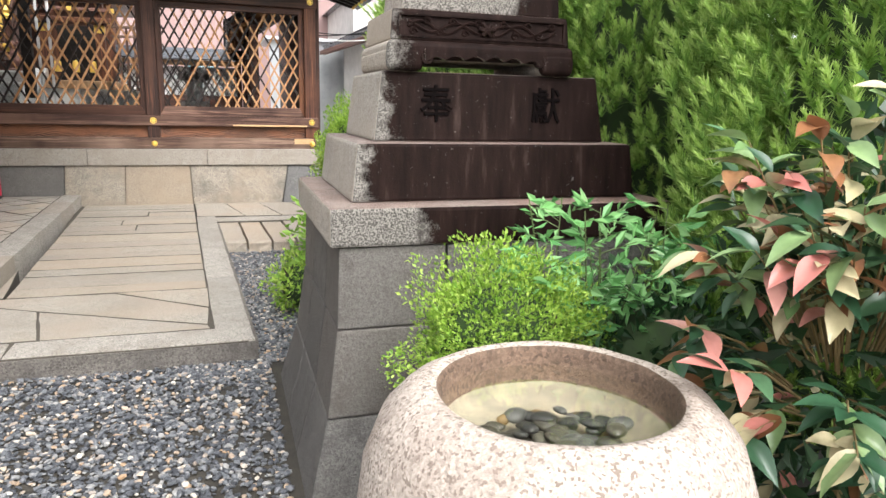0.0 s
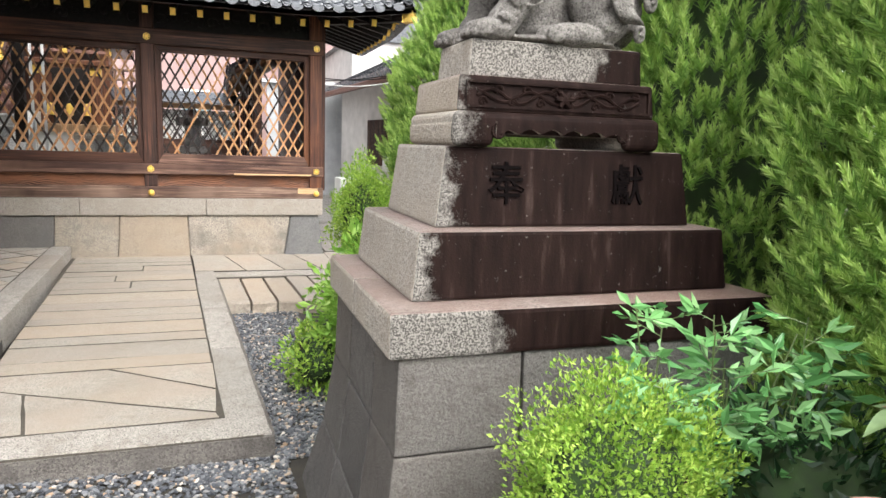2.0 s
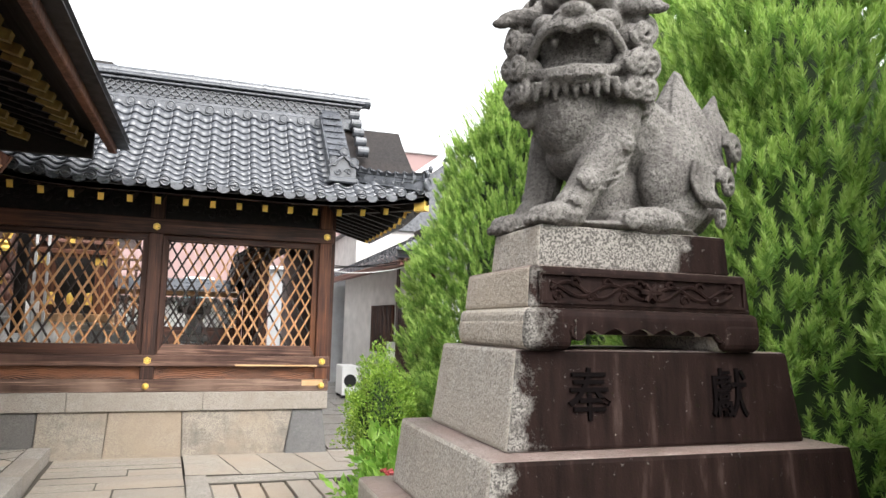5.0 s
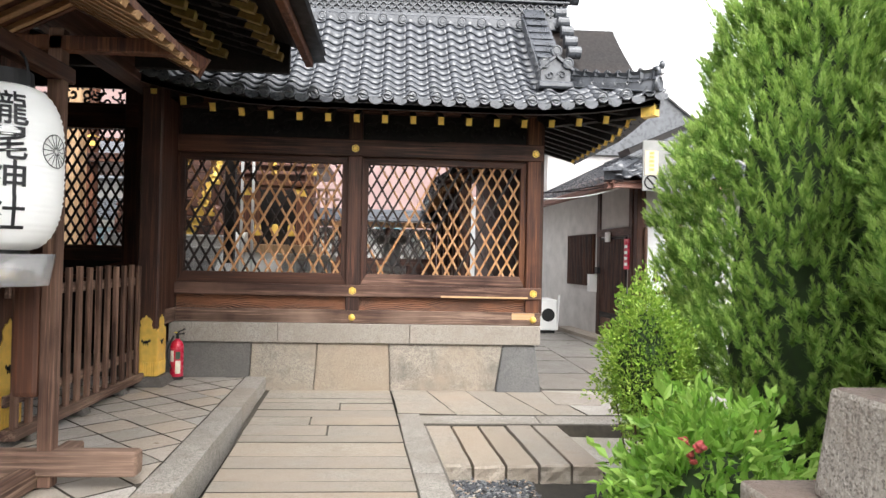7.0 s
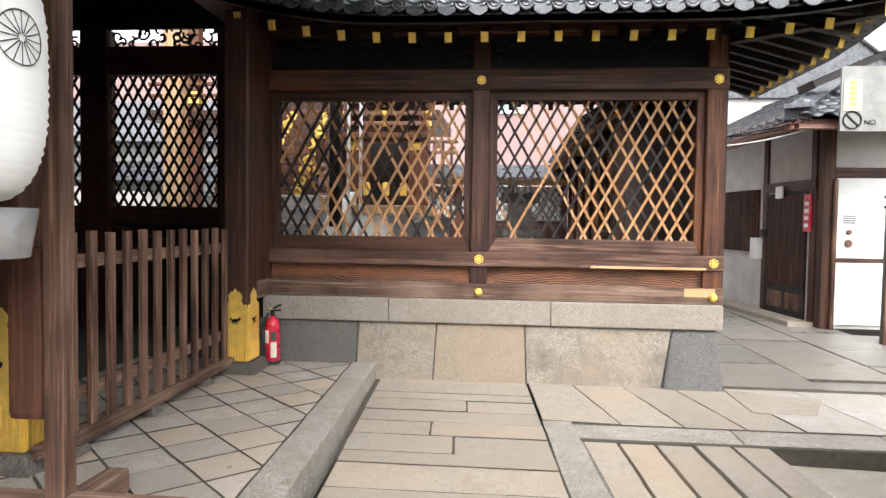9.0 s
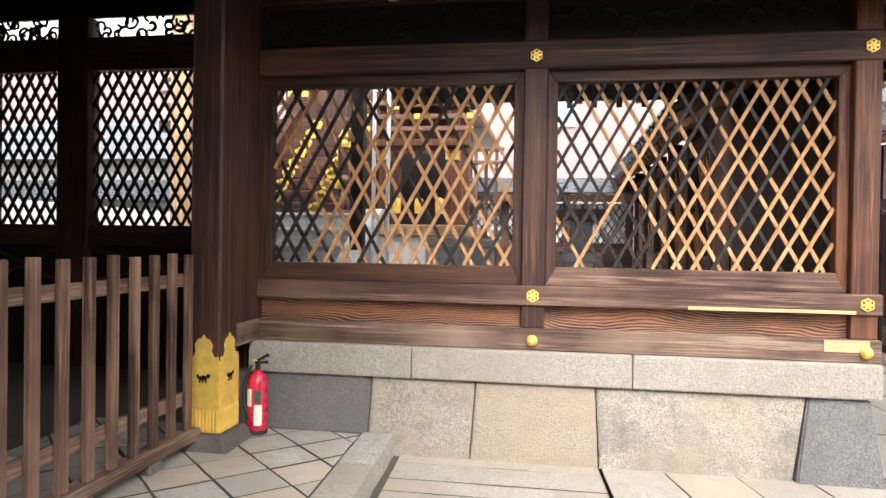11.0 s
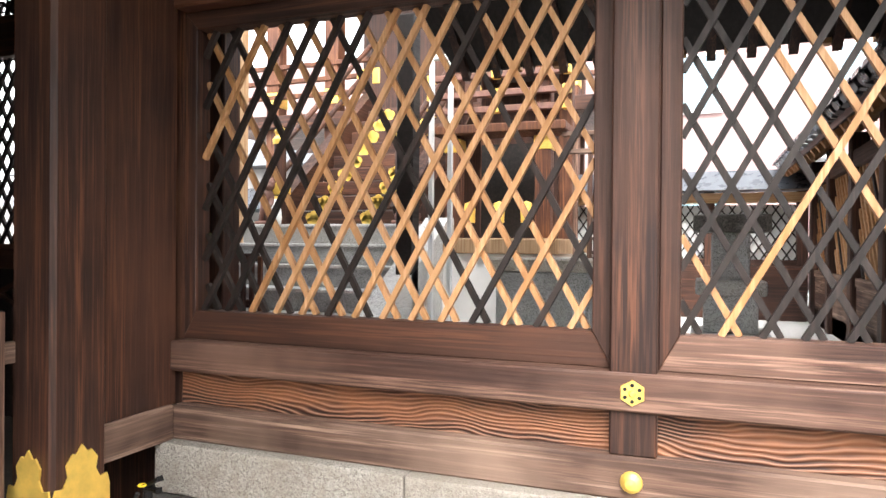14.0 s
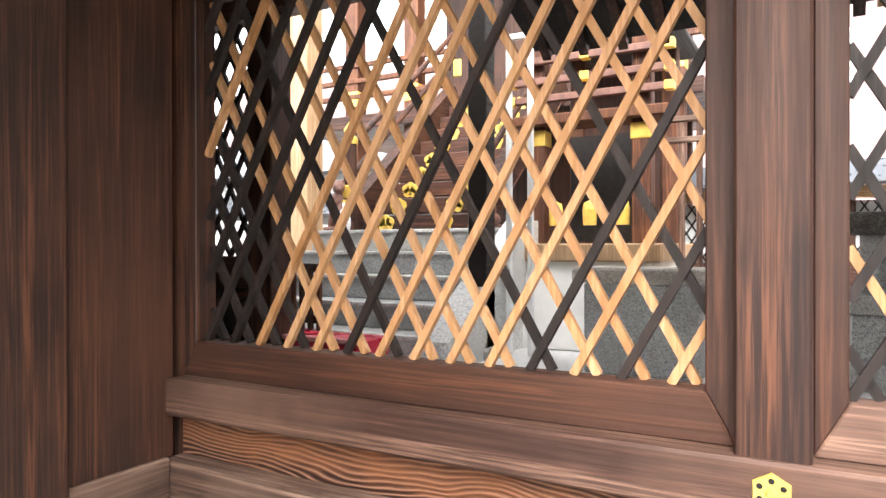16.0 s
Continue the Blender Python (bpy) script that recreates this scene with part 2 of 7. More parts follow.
M_TILE = tile_mat()
M_PLASTER = plain("grey_white_plaster", (0.50, 0.48, 0.46), 0.85, 0, 0.16, 3.0, 0.2)
M_WHITE = plain("white_painted_board", (0.72, 0.72, 0.71), 0.7, 0, 0.06, 3.0, 0.3)
M_PINK = plain("pink_render", (0.30, 0.205, 0.195), 0.85, 0, 0.06, 1.5, 0.2)
M_LANE = granite("wet_lane_stone", (0.23, 0.215, 0.195), amount=0.5, stain=(0.12, 0.11, 0.10), grain=160, rough=0.38, bump=0.25)
M_COURT = plain("pale_court_gravel", (0.70, 0.69, 0.67), 0.9, 0, 0.12, 30, 0.2, 0.5)


# ---- mesh helpers ----
def mesh_of(name, bm, mats, smooth=False):
    bmesh.ops.recalc_face_normals(bm, faces=bm.faces)
    me = bpy.data.meshes.new(name)
    bm.to_mesh(me)
    bm.free()
    for mt in mats if isinstance(mats, (list, tuple)) else [mats]:
        me.materials.append(mt)
    if smooth:
        me.polygons.foreach_set("use_smooth", [True] * len(me.polygons))
    return me


def part(name, bm, material, parent=None, label="", smooth=False):
    """One mesh object under a thing or a part; its vertices are in world places."""
    ob = new(name, mesh_of(name, bm, material, smooth) if isinstance(bm, bmesh.types.BMesh) else bm)
    if parent is not None:
        ob.parent = parent
        up = Matrix.Identity(4)
        p = parent
        while p is not None:
            up = p.matrix_basis @ up if p.parent is None else p.matrix_basis @ up
            p = p.parent
        ob.matrix_parent_inverse = Matrix.Identity(4)
        ob.matrix_basis = up.inverted()
    if label:
        ob["label"] = label
    return ob


def thing(name, at, label, category, group="", kind=""):
    ob = new(name)
    ob.empty_display_size = 0.1
    ob.location = at
    ob.matrix_basis = Matrix.Translation(at)
    return tagged(ob, label, category, group, kind)


def boxed(x0, x1, y0, y1, z0, z1, bev=0.0, seg=1, bm=None):
    own = bmesh.new()
    bmesh.ops.create_cube(own, size=1.0)
    for v in own.verts:
        v.co = Vector(((x0 + x1) / 2 + v.co.x * (x1 - x0), (y0 + y1) / 2 + v.co.y * (y1 - y0), (z0 + z1) / 2 + v.co.z * (z1 - z0)))
    if bev:
        bmesh.ops.bevel(own, geom=own.edges[:], offset=bev, segments=seg, affect="EDGES", profile=0.6)
    if bm is None:
        return own
    return merged(bm, own)


def merged(bm, own):
    me = bpy.data.meshes.new("tmp")
    own.to_mesh(me)
    own.free()
    bm.from_mesh(me)
    bpy.data.meshes.remove(me)
    return bm


def beam(a, b, w, h, bev=0.004, bm=None):
    """A bar from a to b, w wide, h high."""
    a, b = Vector(a), Vector(b)
    d = b - a
    up = Vector((0, 0, 1)) if abs(d.normalized().z) < 0.95 else Vector((0, 1, 0))
    s = d.cross(up).normalized()
    u = s.cross(d).normalized()
    own = bmesh.new()
    bmesh.ops.create_cube(own, size=1.0)
    for v in own.verts:
        v.co = (a + b) / 2 + d * v.co.x + s * (v.co.y * w) + u * (v.co.z * h)
    if bev:
        bmesh.ops.bevel(own, geom=own.edges[:], offset=bev, segments=1, affect="EDGES")
    if bm is None:
        return own
    return merged(bm, own)


def rod(a, b, r0, r1=None, seg=12, bm=None):
    a, b = Vector(a), Vector(b)
    r1 = r0 if r1 is None else r1
    own = bmesh.new()
    bmesh.ops.create_cone(own, cap_ends=True, segments=seg, radius1=r0, radius2=r1, depth=(b - a).length)
    own.transform(Matrix.Translation((a + b) / 2) @ (b - a).to_track_quat("Z", "Y").to_matrix().to_4x4())
    if bm is None:
        return own
    return merged(bm, own)


def prism(poly, z0, z1, bev=0.0):
    """A slab over a ground polygon, its upper edge worn."""
    bm = bmesh.new()
    low = [bm.verts.new((x, y, z0)) for x, y in poly]
    if bev:
        cx, cy = sum(p[0] for p in poly) / len(poly), sum(p[1] for p in poly) / len(poly)

        def inset(x, y):
            d = math.hypot(x - cx, y - cy) + 1e-6
            k = 1 - bev * 1.3 / d
            return cx + (x - cx) * k, cy + (y - cy) * k

        rings = [low, [bm.verts.new((x, y, z1 - bev)) for x, y in poly], [bm.verts.new((*inset(x, y), z1)) for x, y in poly]]
    else:
        rings = [low, [bm.verts.new((x, y, z1)) for x, y in poly]]
    n = len(poly)
    for lo, hi in zip(rings, rings[1:]):
        for i in range(n):
            bm.faces.new((lo[i], lo[(i + 1) % n], hi[(i + 1) % n], hi[i]))
    bm.faces.new(rings[-1])
    bm.faces.new(low[::-1])
    return bm


def lathe(profile, at, seg=48):
    bm = bmesh.new()
    rings = []
    for r, z in profile:
        if r < 1e-5:
            rings.append([bm.verts.new((at[0], at[1], at[2] + z))])
        else:
            rings.append([bm.verts.new((at[0] + r * math.cos(2 * math.pi * i / seg), at[1] + r * math.sin(2 * math.pi * i / seg), at[2] + z)) for i in range(seg)])
    for lo, hi in zip(rings, rings[1:]):
        for i in range(seg):
            j = (i + 1) % seg
            if len(lo) == 1 and len(hi) == 1:
                continue
            if len(lo) == 1:
                bm.faces.new((lo[0], hi[j], hi[i]))
            elif len(hi) == 1:
                bm.faces.new((lo[i], lo[j], hi[0]))
            else:
                bm.faces.new((lo[i], lo[j], hi[j], hi[i]))
    return bm


def taper(x0, x1, y0, y1, z0, z1, tx0, tx1, ty0, ty1, bev=0.008, seg=2):
    """A block whose top rectangle differs from its foot."""
    bm = bmesh.new()
    lo = [bm.verts.new(p) for p in ((x0, y0, z0), (x1, y0, z0), (x1, y1, z0), (x0, y1, z0))]
    hi = [bm.verts.new(p) for p in ((tx0, ty0, z1), (tx1, ty0, z1), (tx1, ty1, z1), (tx0, ty1, z1))]
    bm.faces.new(lo[::-1])
    bm.faces.new(hi)
    for i in range(4):
        bm.faces.new((lo[i], lo[(i + 1) % 4], hi[(i + 1) % 4], hi[i]))
    if bev:
        bmesh.ops.bevel(bm, geom=bm.edges[:], offset=bev, segments=seg, affect="EDGES", profile=0.6)
    return bm


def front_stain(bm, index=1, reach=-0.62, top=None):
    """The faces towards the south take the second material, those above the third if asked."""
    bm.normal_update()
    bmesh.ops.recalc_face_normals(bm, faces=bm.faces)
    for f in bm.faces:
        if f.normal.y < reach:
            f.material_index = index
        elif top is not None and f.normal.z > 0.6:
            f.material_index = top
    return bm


def structure(name, bm, mat, label="", smooth=False):
    return tagged(new(name, mesh_of(name, bm, mat, smooth)), label or name.replace("_", " "), name.split("_")[0], kind="structure")


# ---- ground ----
def skew(y):
    """The paved way runs a little askew to the wall."""
    return -0.062 * (y - 9.7)


ground = structure("ground", boxed(-60, 60, -40, 90, -0.6, -0.14), M_SOIL, "dark damp garden soil round the shrine")
gravel_bed = structure("gravel_bed", boxed(-3.4, 1.45, -3.0, 8.2, -0.16, -0.128), M_SOIL, "bed of dark soil under the grey gravel")
path_bed = thing("paved_path", (0, 7, -0.14), "pale granite slab path with dark worn joints", "path", kind="structure")
part("bed", prism([(-0.75 + skew(4.25), 4.25), (0.60 + skew(4.25), 4.25), (0.60 + skew(9.75), 9.75), (-0.9 + skew(9.75), 9.75)], -0.15, -0.007), M_EARTH, path_bed)
terrace = thing("raised_terrace", (-3, 6, -0.14), "raised terrace of diagonal grey stone flags behind a granite kerb", "terrace", kind="structure")
part("bed", boxed(-9, -0.95, 3.4, 11.9, -0.14, 0.124), M_EARTH, terrace)
east_walk = thing("east_paving", (2, 9, -0.14), "weathered granite paving along the foot of the shrine wall", "paving", kind="structure")
part("bed", prism([(0.4, 8.28), (5.2, 8.28), (5.2, 9.9), (0.4, 9.9)], -0.2, -0.007), M_EARTH, east_walk)
lane = thing("stone_lane", (4, 14, -0.14), "wet grey stone lane beside the old house", "lane", kind="structure")
part("bed", prism([(2.05, 9.9), (5.6, 8.3), (9.0, 12.4), (4.55, 13.2), (4.15, 19.5), (2.05, 19.5)], -0.2, -0.03), M_LANE, lane)
court = structure("court_floor", boxed(-9, -1.92, 11.5, 24, -0.14, 0.80, bm=boxed(-1.92, 1.97, 10.25, 24, -0.14, 0.80)), M_COURT, "pale raked gravel floor of the inner court")


# ---- lattice corridor wall ----
WALL_Y = 9.83
corridor = thing("corridor_wall", (0, 9.9, 0), "dark timber shrine corridor wall with diagonal lattice windows over a granite base", "wall", kind="structure")
XL, XR = -1.87, 2.03
for z0, z1, yf, mt, nm in ((0.70, 0.84, 9.80, M_GREYX, "ground_sill"), (0.985, 1.112, 9.795, M_RAIL, "lower_rail"), (2.50, 2.68, 9.80, M_WX, "upper_rail"), (2.98, 3.16, 9.80, M_WX, "wall_plate")):
    part(nm, boxed(XL, XR + 0.02, yf, 10.06, z0, z1, 0.008), mt, corridor)
for x0, x1 in ((XL, -0.075), (0.075, 1.88)):
    part("figured_panel", boxed(x0, x1, 9.865, 9.91, 0.84, 0.985), M_FIG, corridor)
for x in (0.0, 1.955):
    part("post", boxed(x - 0.075, x + 0.075, 9.815, 9.99, 0.84, 3.0, 0.006), M_RED if x > 1 else M_WZ, corridor)
for x0, x1 in ((XL + 0.0, -0.075), (0.075, 1.88)):
    fr = thing("window_frame", ((x0 + x1) / 2, 9.9, 1.8), "", "")
    fr.parent = corridor
    fr.matrix_basis = corridor.matrix_basis.inverted() @ fr.matrix_basis
    for key in ("label", "category"):
        if key in fr:
            del fr[key]
    w = 0.066
    lo, hi = 1.112, 2.50
    for nm, pts, mt in (("bottom_board", ((x0, lo), (x1, lo), (x1 - w, lo + 0.12), (x0 + w, lo + 0.12)), M_RAIL if x0 > 0 else M_WX), ("top_board", ((x0, hi), (x0 + w, hi - 0.075), (x1 - w, hi - 0.075), (x1, hi)), M_WX),
                        ("side_board", ((x0, lo), (x0 + w, lo + 0.12), (x0 + w, hi - 0.075), (x0, hi)), M_WZ), ("side_board", ((x1, lo), (x1, hi), (x1 - w, hi - 0.075), (x1 - w, lo + 0.12)), M_RED if x1 > 1 else M_WZ)):
        bm = bmesh.new()
        a = [bm.verts.new((px, 9.875 if i in (0, 1) and nm == "bottom_board" else 9.875, pz)) for i, (px, pz) in enumerate(pts)]
        b = [bm.verts.new((px, 9.965, pz)) for px, pz in pts]
        bm.faces.new(a)
        bm.faces.new(b[::-1])
        for i in range(4):
            bm.faces.new((a[i], b[i], b[(i + 1) % 4], a[(i + 1) % 4]))
        bmesh.ops.bevel(bm, geom=bm.edges[:], offset=0.004, segments=1, affect="EDGES")
        part(nm, bm, mt, fr)


def lattice_bars(parent, x0, x1, z0, z1, y, pitch, rise, width, fresh, axis="x", other=0.0, thick=0.011):
    """Crossed laths clipped to a window, the rising ones in front."""
    n = int((x1 - x0 + (z1 - z0) / rise) / pitch) + 2
    for lean in (1, -1):
        for k in range(n):
            start = x0 + (k + 0.5) * pitch - ((z1 - z0) / rise)
            if lean > 0:
                pa, pb = (start, z0), (start + (z1 - z0) / rise, z1)
            else:
                pa, pb = (start + (z1 - z0) / rise, z0), (start, z1)
            pts = []
            (ax, az), (bx, bz) = pa, pb
            ts = [0.0, 1.0]
            for lim in (x0, x1):
                ts.append((lim - ax) / (bx - ax))
            ts = sorted(t for t in ts if -1e-6 <= t <= 1 + 1e-6 and x0 - 1e-4 <= ax + t * (bx - ax) <= x1 + 1e-4)
            if len(ts) < 2 or ts[-1] - ts[0] < 0.06:
                continue
            (px, pz), (qx, qz) = [(ax + t * (bx - ax), az + t * (bz - az)) for t in (ts[0], ts[-1])]
            yy = y if lean > 0 else y + thick * 2.1
            if axis == "x":
                a, b = (px, yy, pz), (qx, yy, qz)
            else:
                a, b = (other + (0 if lean > 0 else thick * 2.1), px, pz), (other + (0 if lean > 0 else thick * 2.1), qx, qz)
            d = Vector(b) - Vector(a)
            nrm = Vector((0, 1, 0)) if axis == "x" else Vector((1, 0, 0))
            s = d.cross(nrm).normalized() * width / 2
            t = nrm * thick
            bm = bmesh.new()
            vs = [bm.verts.new(p) for p in (Vector(a) + s - t, Vector(b) + s - t, Vector(b) - s - t, Vector(a) - s - t, Vector(a) + s + t, Vector(b) + s + t, Vector(b) - s + t, Vector(a) - s + t)]
            for f in ((0, 1, 2, 3), (7, 6, 5, 4), (0, 4, 5, 1), (1, 5, 6, 2), (2, 6, 7, 3), (3, 7, 4, 0)):
                bm.faces.new([vs[i] for i in f])
            new_lath = fresh(lean, start if lean > 0 else start + (z1 - z0) / rise)
            part("lath", bm, M_NEWW if new_lath else M_OLDBAR, parent)


def fresh_left(lean, foot):
    j = math.floor((foot + 1.80) / 0.121)
    if lean > 0:
        return (j > 1 and j not in (5, 10, 12)) or j == -3
    return j > 3 and j not in (6, 10, 14, 18)


def fresh_right(lean, foot):
    j = math.floor((foot - 0.14) / 0.121)
    if lean > 0:
        return (j > 4 and j != 8) or j == 1
    return (j > 5 and j not in (11, 14)) or j == 1


LATTICE = 0.121
left_lat = thing("lattice", (-1, 9.93, 1.8), "", "")
right_lat = thing("lattice", (1, 9.93, 1.8), "", "")
for lat in (left_lat, right_lat):
    lat.parent = corridor
    lat.matrix_basis = corridor.matrix_basis.inverted() @ lat.matrix_basis
    lat["label"] = "crossed laths, some fresh cedar and some blackened"
    if "category" in lat:
        del lat["category"]
lattice_bars(left_lat, -1.80, -0.14, 1.232, 2.425, 9.925, LATTICE, 1.80, 0.0215, fresh_left)
lattice_bars(right_lat, 0.14, 1.815, 1.232, 2.425, 9.925, LATTICE, 1.80, 0.0215, fresh_right)
# carved transom above the rail
transom = thing("carved_transom", (0, 9.95, 2.83), "", "")
transom.parent = corridor
transom.matrix_basis = corridor.matrix_basis.inverted() @ transom.matrix_basis
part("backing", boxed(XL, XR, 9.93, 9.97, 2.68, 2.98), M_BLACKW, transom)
rng = random.Random(5)
for k in range(26):
    cx, cz = XL + 0.1 + k * 0.147, 2.83 + rng.uniform(-0.05, 0.05)
    bm = bmesh.new()
    for j in range(16):
        a0, a1 = j * 0.42, (j + 1) * 0.42
        r0, r1 = 0.085 * (1 - j / 18), 0.085 * (1 - (j + 1) / 18)
        s = 1 if k % 2 else -1
        rod((cx + s * r0 * math.cos(a0), 9.925, cz + r0 * math.sin(a0)), (cx + s * r1 * math.cos(a1), 9.925, cz + r1 * math.sin(a1)), 0.013, 0.012, 5, bm)
    part("carved_scroll", bm, M_BLACKW, transom)
part("end_wall", boxed(-2.3, -1.86, 9.86, 9.92, 0.1, 3.3), M_WZ, corridor)
# side return between the wall and the great post
part("return_board", boxed(-1.90, -1.865, 9.40, 9.83, 0.84, 3.0, 0.004), M_WZ, corridor)
part("return_sill", boxed(-1.915, -1.845, 9.40, 9.80, 0.70, 0.845, 0.006), M_GREYY, corridor)
# gilt bosses
for x in (0.0, 1.963):
    for z, hexa in ((2.58, True), (1.05, True), (0.765, False)):
        b = thing("rosette" if hexa else "boss", (x, 9.79, z), "", "")
        b.parent = corridor
        b.matrix_basis = corridor.matrix_basis.inverted() @ b.matrix_basis
        for key in ("label", "category"):
            if key in b:
                del b[key]
        yf = 9.795
        if hexa:
            bm = rod((x, yf + 0.002, z), (x, yf - 0.008, z), 0.043, 0.040, 6)
            part("plate", bm, M_GOLD, b, "gilt hexagonal plate")
            for k in range(6):
                a = k * math.pi / 3 + math.pi / 6
                part("petal", rod((x + 0.026 * math.cos(a), yf - 0.006, z + 0.026 * math.sin(a)), (x + 0.026 * math.cos(a), yf - 0.010, z + 0.026 * math.sin(a)), 0.0075, 0.006, 8), M_BLACKM, b)
            part("stud", rod((x, yf - 0.006, z), (x, yf - 0.017, z), 0.013, 0.008, 12), M_GOLD, b)
        else:
            part("dome", lathe([(0.0, 0.03), (0.018, 0.026), (0.032, 0.012), (0.036, 0.0)], (0, 0, 0), 20), M_GOLD, None, "domed gilt boss").parent = b
            b.children[0].matrix_basis = Matrix.Rotation(radians(90), 4, "X")
part("repair_patch", boxed(1.73, 1.98, 9.793, 9.80, 0.765, 0.835), M_PALEX, corridor, "pale new wood let into the sill end")
part("repair_strip", boxed(0.95, 1.90, 9.788, 9.797, 0.992, 1.012), M_PALEX, corridor, "pale new strip under the rail")
structure("wall_court_side", boxed(2.03, 2.10, 9.99, 10.06, 0.8, 3.0), M_WZ, "dark corner post behind the corridor")


# ---- corridor roof ----
def roof_z(y):
    s = (y - 8.95) / 1.55
    return 2.93 + 0.92 * s + 0.42 * s * s


def lift(x):
    """The eaves sweep up towards both ends."""
    return 0.16 * max(0.0, (x - 1.6) / 1.45) ** 2 + 0.20 * max(0.0, (-0.6 - x) / 1.4) ** 2


roof = thing("corridor_roof", (0.4, 9.8, 3.0), "silver-grey pantiled roof with a patterned ridge and sweeping eaves", "roof", kind="structure")
bm = bmesh.new()
grid = [[bm.verts.new((x, y, roof_z(y) - 0.06 + lift(x) * (1 - (y - 8.95) / 1.6))) for x in np.linspace(-3.2, 3.02, 24)] for y in np.linspace(8.97, 10.5, 8)]
back = [[bm.verts.new((v.co.x, v.co.y, v.co.z - 0.05)) for v in row] for row in grid]
for g, flip in ((grid, 0), (back, 1)):
    for r0, r1 in zip(g, g[1:]):
        for i in range(len(r0) - 1):
            bm.faces.new((r0[i], r0[i + 1], r1[i + 1], r1[i]))
for i in range(len(grid[0]) - 1):
    bm.faces.new((grid[0][i], grid[0][i + 1], back[0][i + 1], back[0][i]))
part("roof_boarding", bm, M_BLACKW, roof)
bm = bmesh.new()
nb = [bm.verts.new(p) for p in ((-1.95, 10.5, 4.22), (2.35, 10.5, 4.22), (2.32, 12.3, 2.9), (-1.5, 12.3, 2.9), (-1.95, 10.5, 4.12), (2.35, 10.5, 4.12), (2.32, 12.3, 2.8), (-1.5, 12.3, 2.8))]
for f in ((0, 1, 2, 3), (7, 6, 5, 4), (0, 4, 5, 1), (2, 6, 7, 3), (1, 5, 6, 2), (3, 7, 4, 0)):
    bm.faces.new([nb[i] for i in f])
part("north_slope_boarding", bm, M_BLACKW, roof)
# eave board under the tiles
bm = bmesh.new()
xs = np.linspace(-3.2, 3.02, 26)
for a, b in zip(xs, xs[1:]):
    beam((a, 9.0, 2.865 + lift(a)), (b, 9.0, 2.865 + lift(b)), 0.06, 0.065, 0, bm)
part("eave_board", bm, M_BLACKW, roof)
# rafters with gilt ends
k = -7
while 0.04 + k * 0.28 < 3.0:
    x = 0.04 + k * 0.28
    dz = lift(x)
    rf = part("rafter", beam((x, 9.22, 2.79 + dz), (x, 10.2, 3.12 + dz * 0.4), 0.055, 0.075, 0.004), M_BLACKW, roof)
    part("gilt_cap", beam((x, 9.212, 2.787 + dz), (x, 9.226, 2.792 + dz), 0.058, 0.078, 0.003), M_GOLD, rf, "square gilt rafter cap")
    k += 1
# corner rafter and side eave
hip = part("corner_rafter", beam((2.1, 9.9, 2.95), (2.98, 9.02, 2.93), 0.09, 0.11, 0.006), M_BLACKW, roof)
part("gilt_cap", beam((2.90, 9.10, 2.925), (3.0, 9.0, 2.93), 0.10, 0.12, 0.004), M_GOLD, hip, "gilt corner rafter cap")
for k in range(11):
    y = 9.2 + k * 0.24
    rf = part("rafter", beam((2.1, y, 3.02), (2.86, y, 2.80 + 0.13 * max(0, 1 - k / 3.5) ** 2), 0.055, 0.075, 0.004), M_BLACKW, roof)
    part("gilt_cap", beam((2.83, y, 2.81 + 0.13 * max(0, 1 - k / 3.5) ** 2), (2.868, y, 2.80 + 0.13 * max(0, 1 - k / 3.5) ** 2), 0.06, 0.08, 0.003), M_GOLD, rf, "square gilt rafter cap")
bm = bmesh.new()
gs = [[bm.verts.new((2.2 + 0.82 * u, 8.97 + 3.2 * v + (0.75 * (1 - u) if v == 0 else 0), 3.33 - 0.46 * u + 0.12 * u * max(0, 1 - v * 3) + (0.0))) for u in (0, 0.5, 1)] for v in np.linspace(0, 1, 9)]
gb = [[bm.verts.new(v.co - Vector((0, 0, 0.05))) for v in row] for row in gs]
for g in (gs, gb):
    for r0, r1 in zip(g, g[1:]):
        for i in range(2):
            bm.faces.new((r0[i], r0[i + 1], r1[i + 1], r1[i]))
for r0, r1, q0, q1 in zip(gs, gs[1:], gb, gb[1:]):
    bm.faces.new((r0[2], r1[2], q1[2], q0[2]))
part("side_slope", bm, M_TILE, roof)


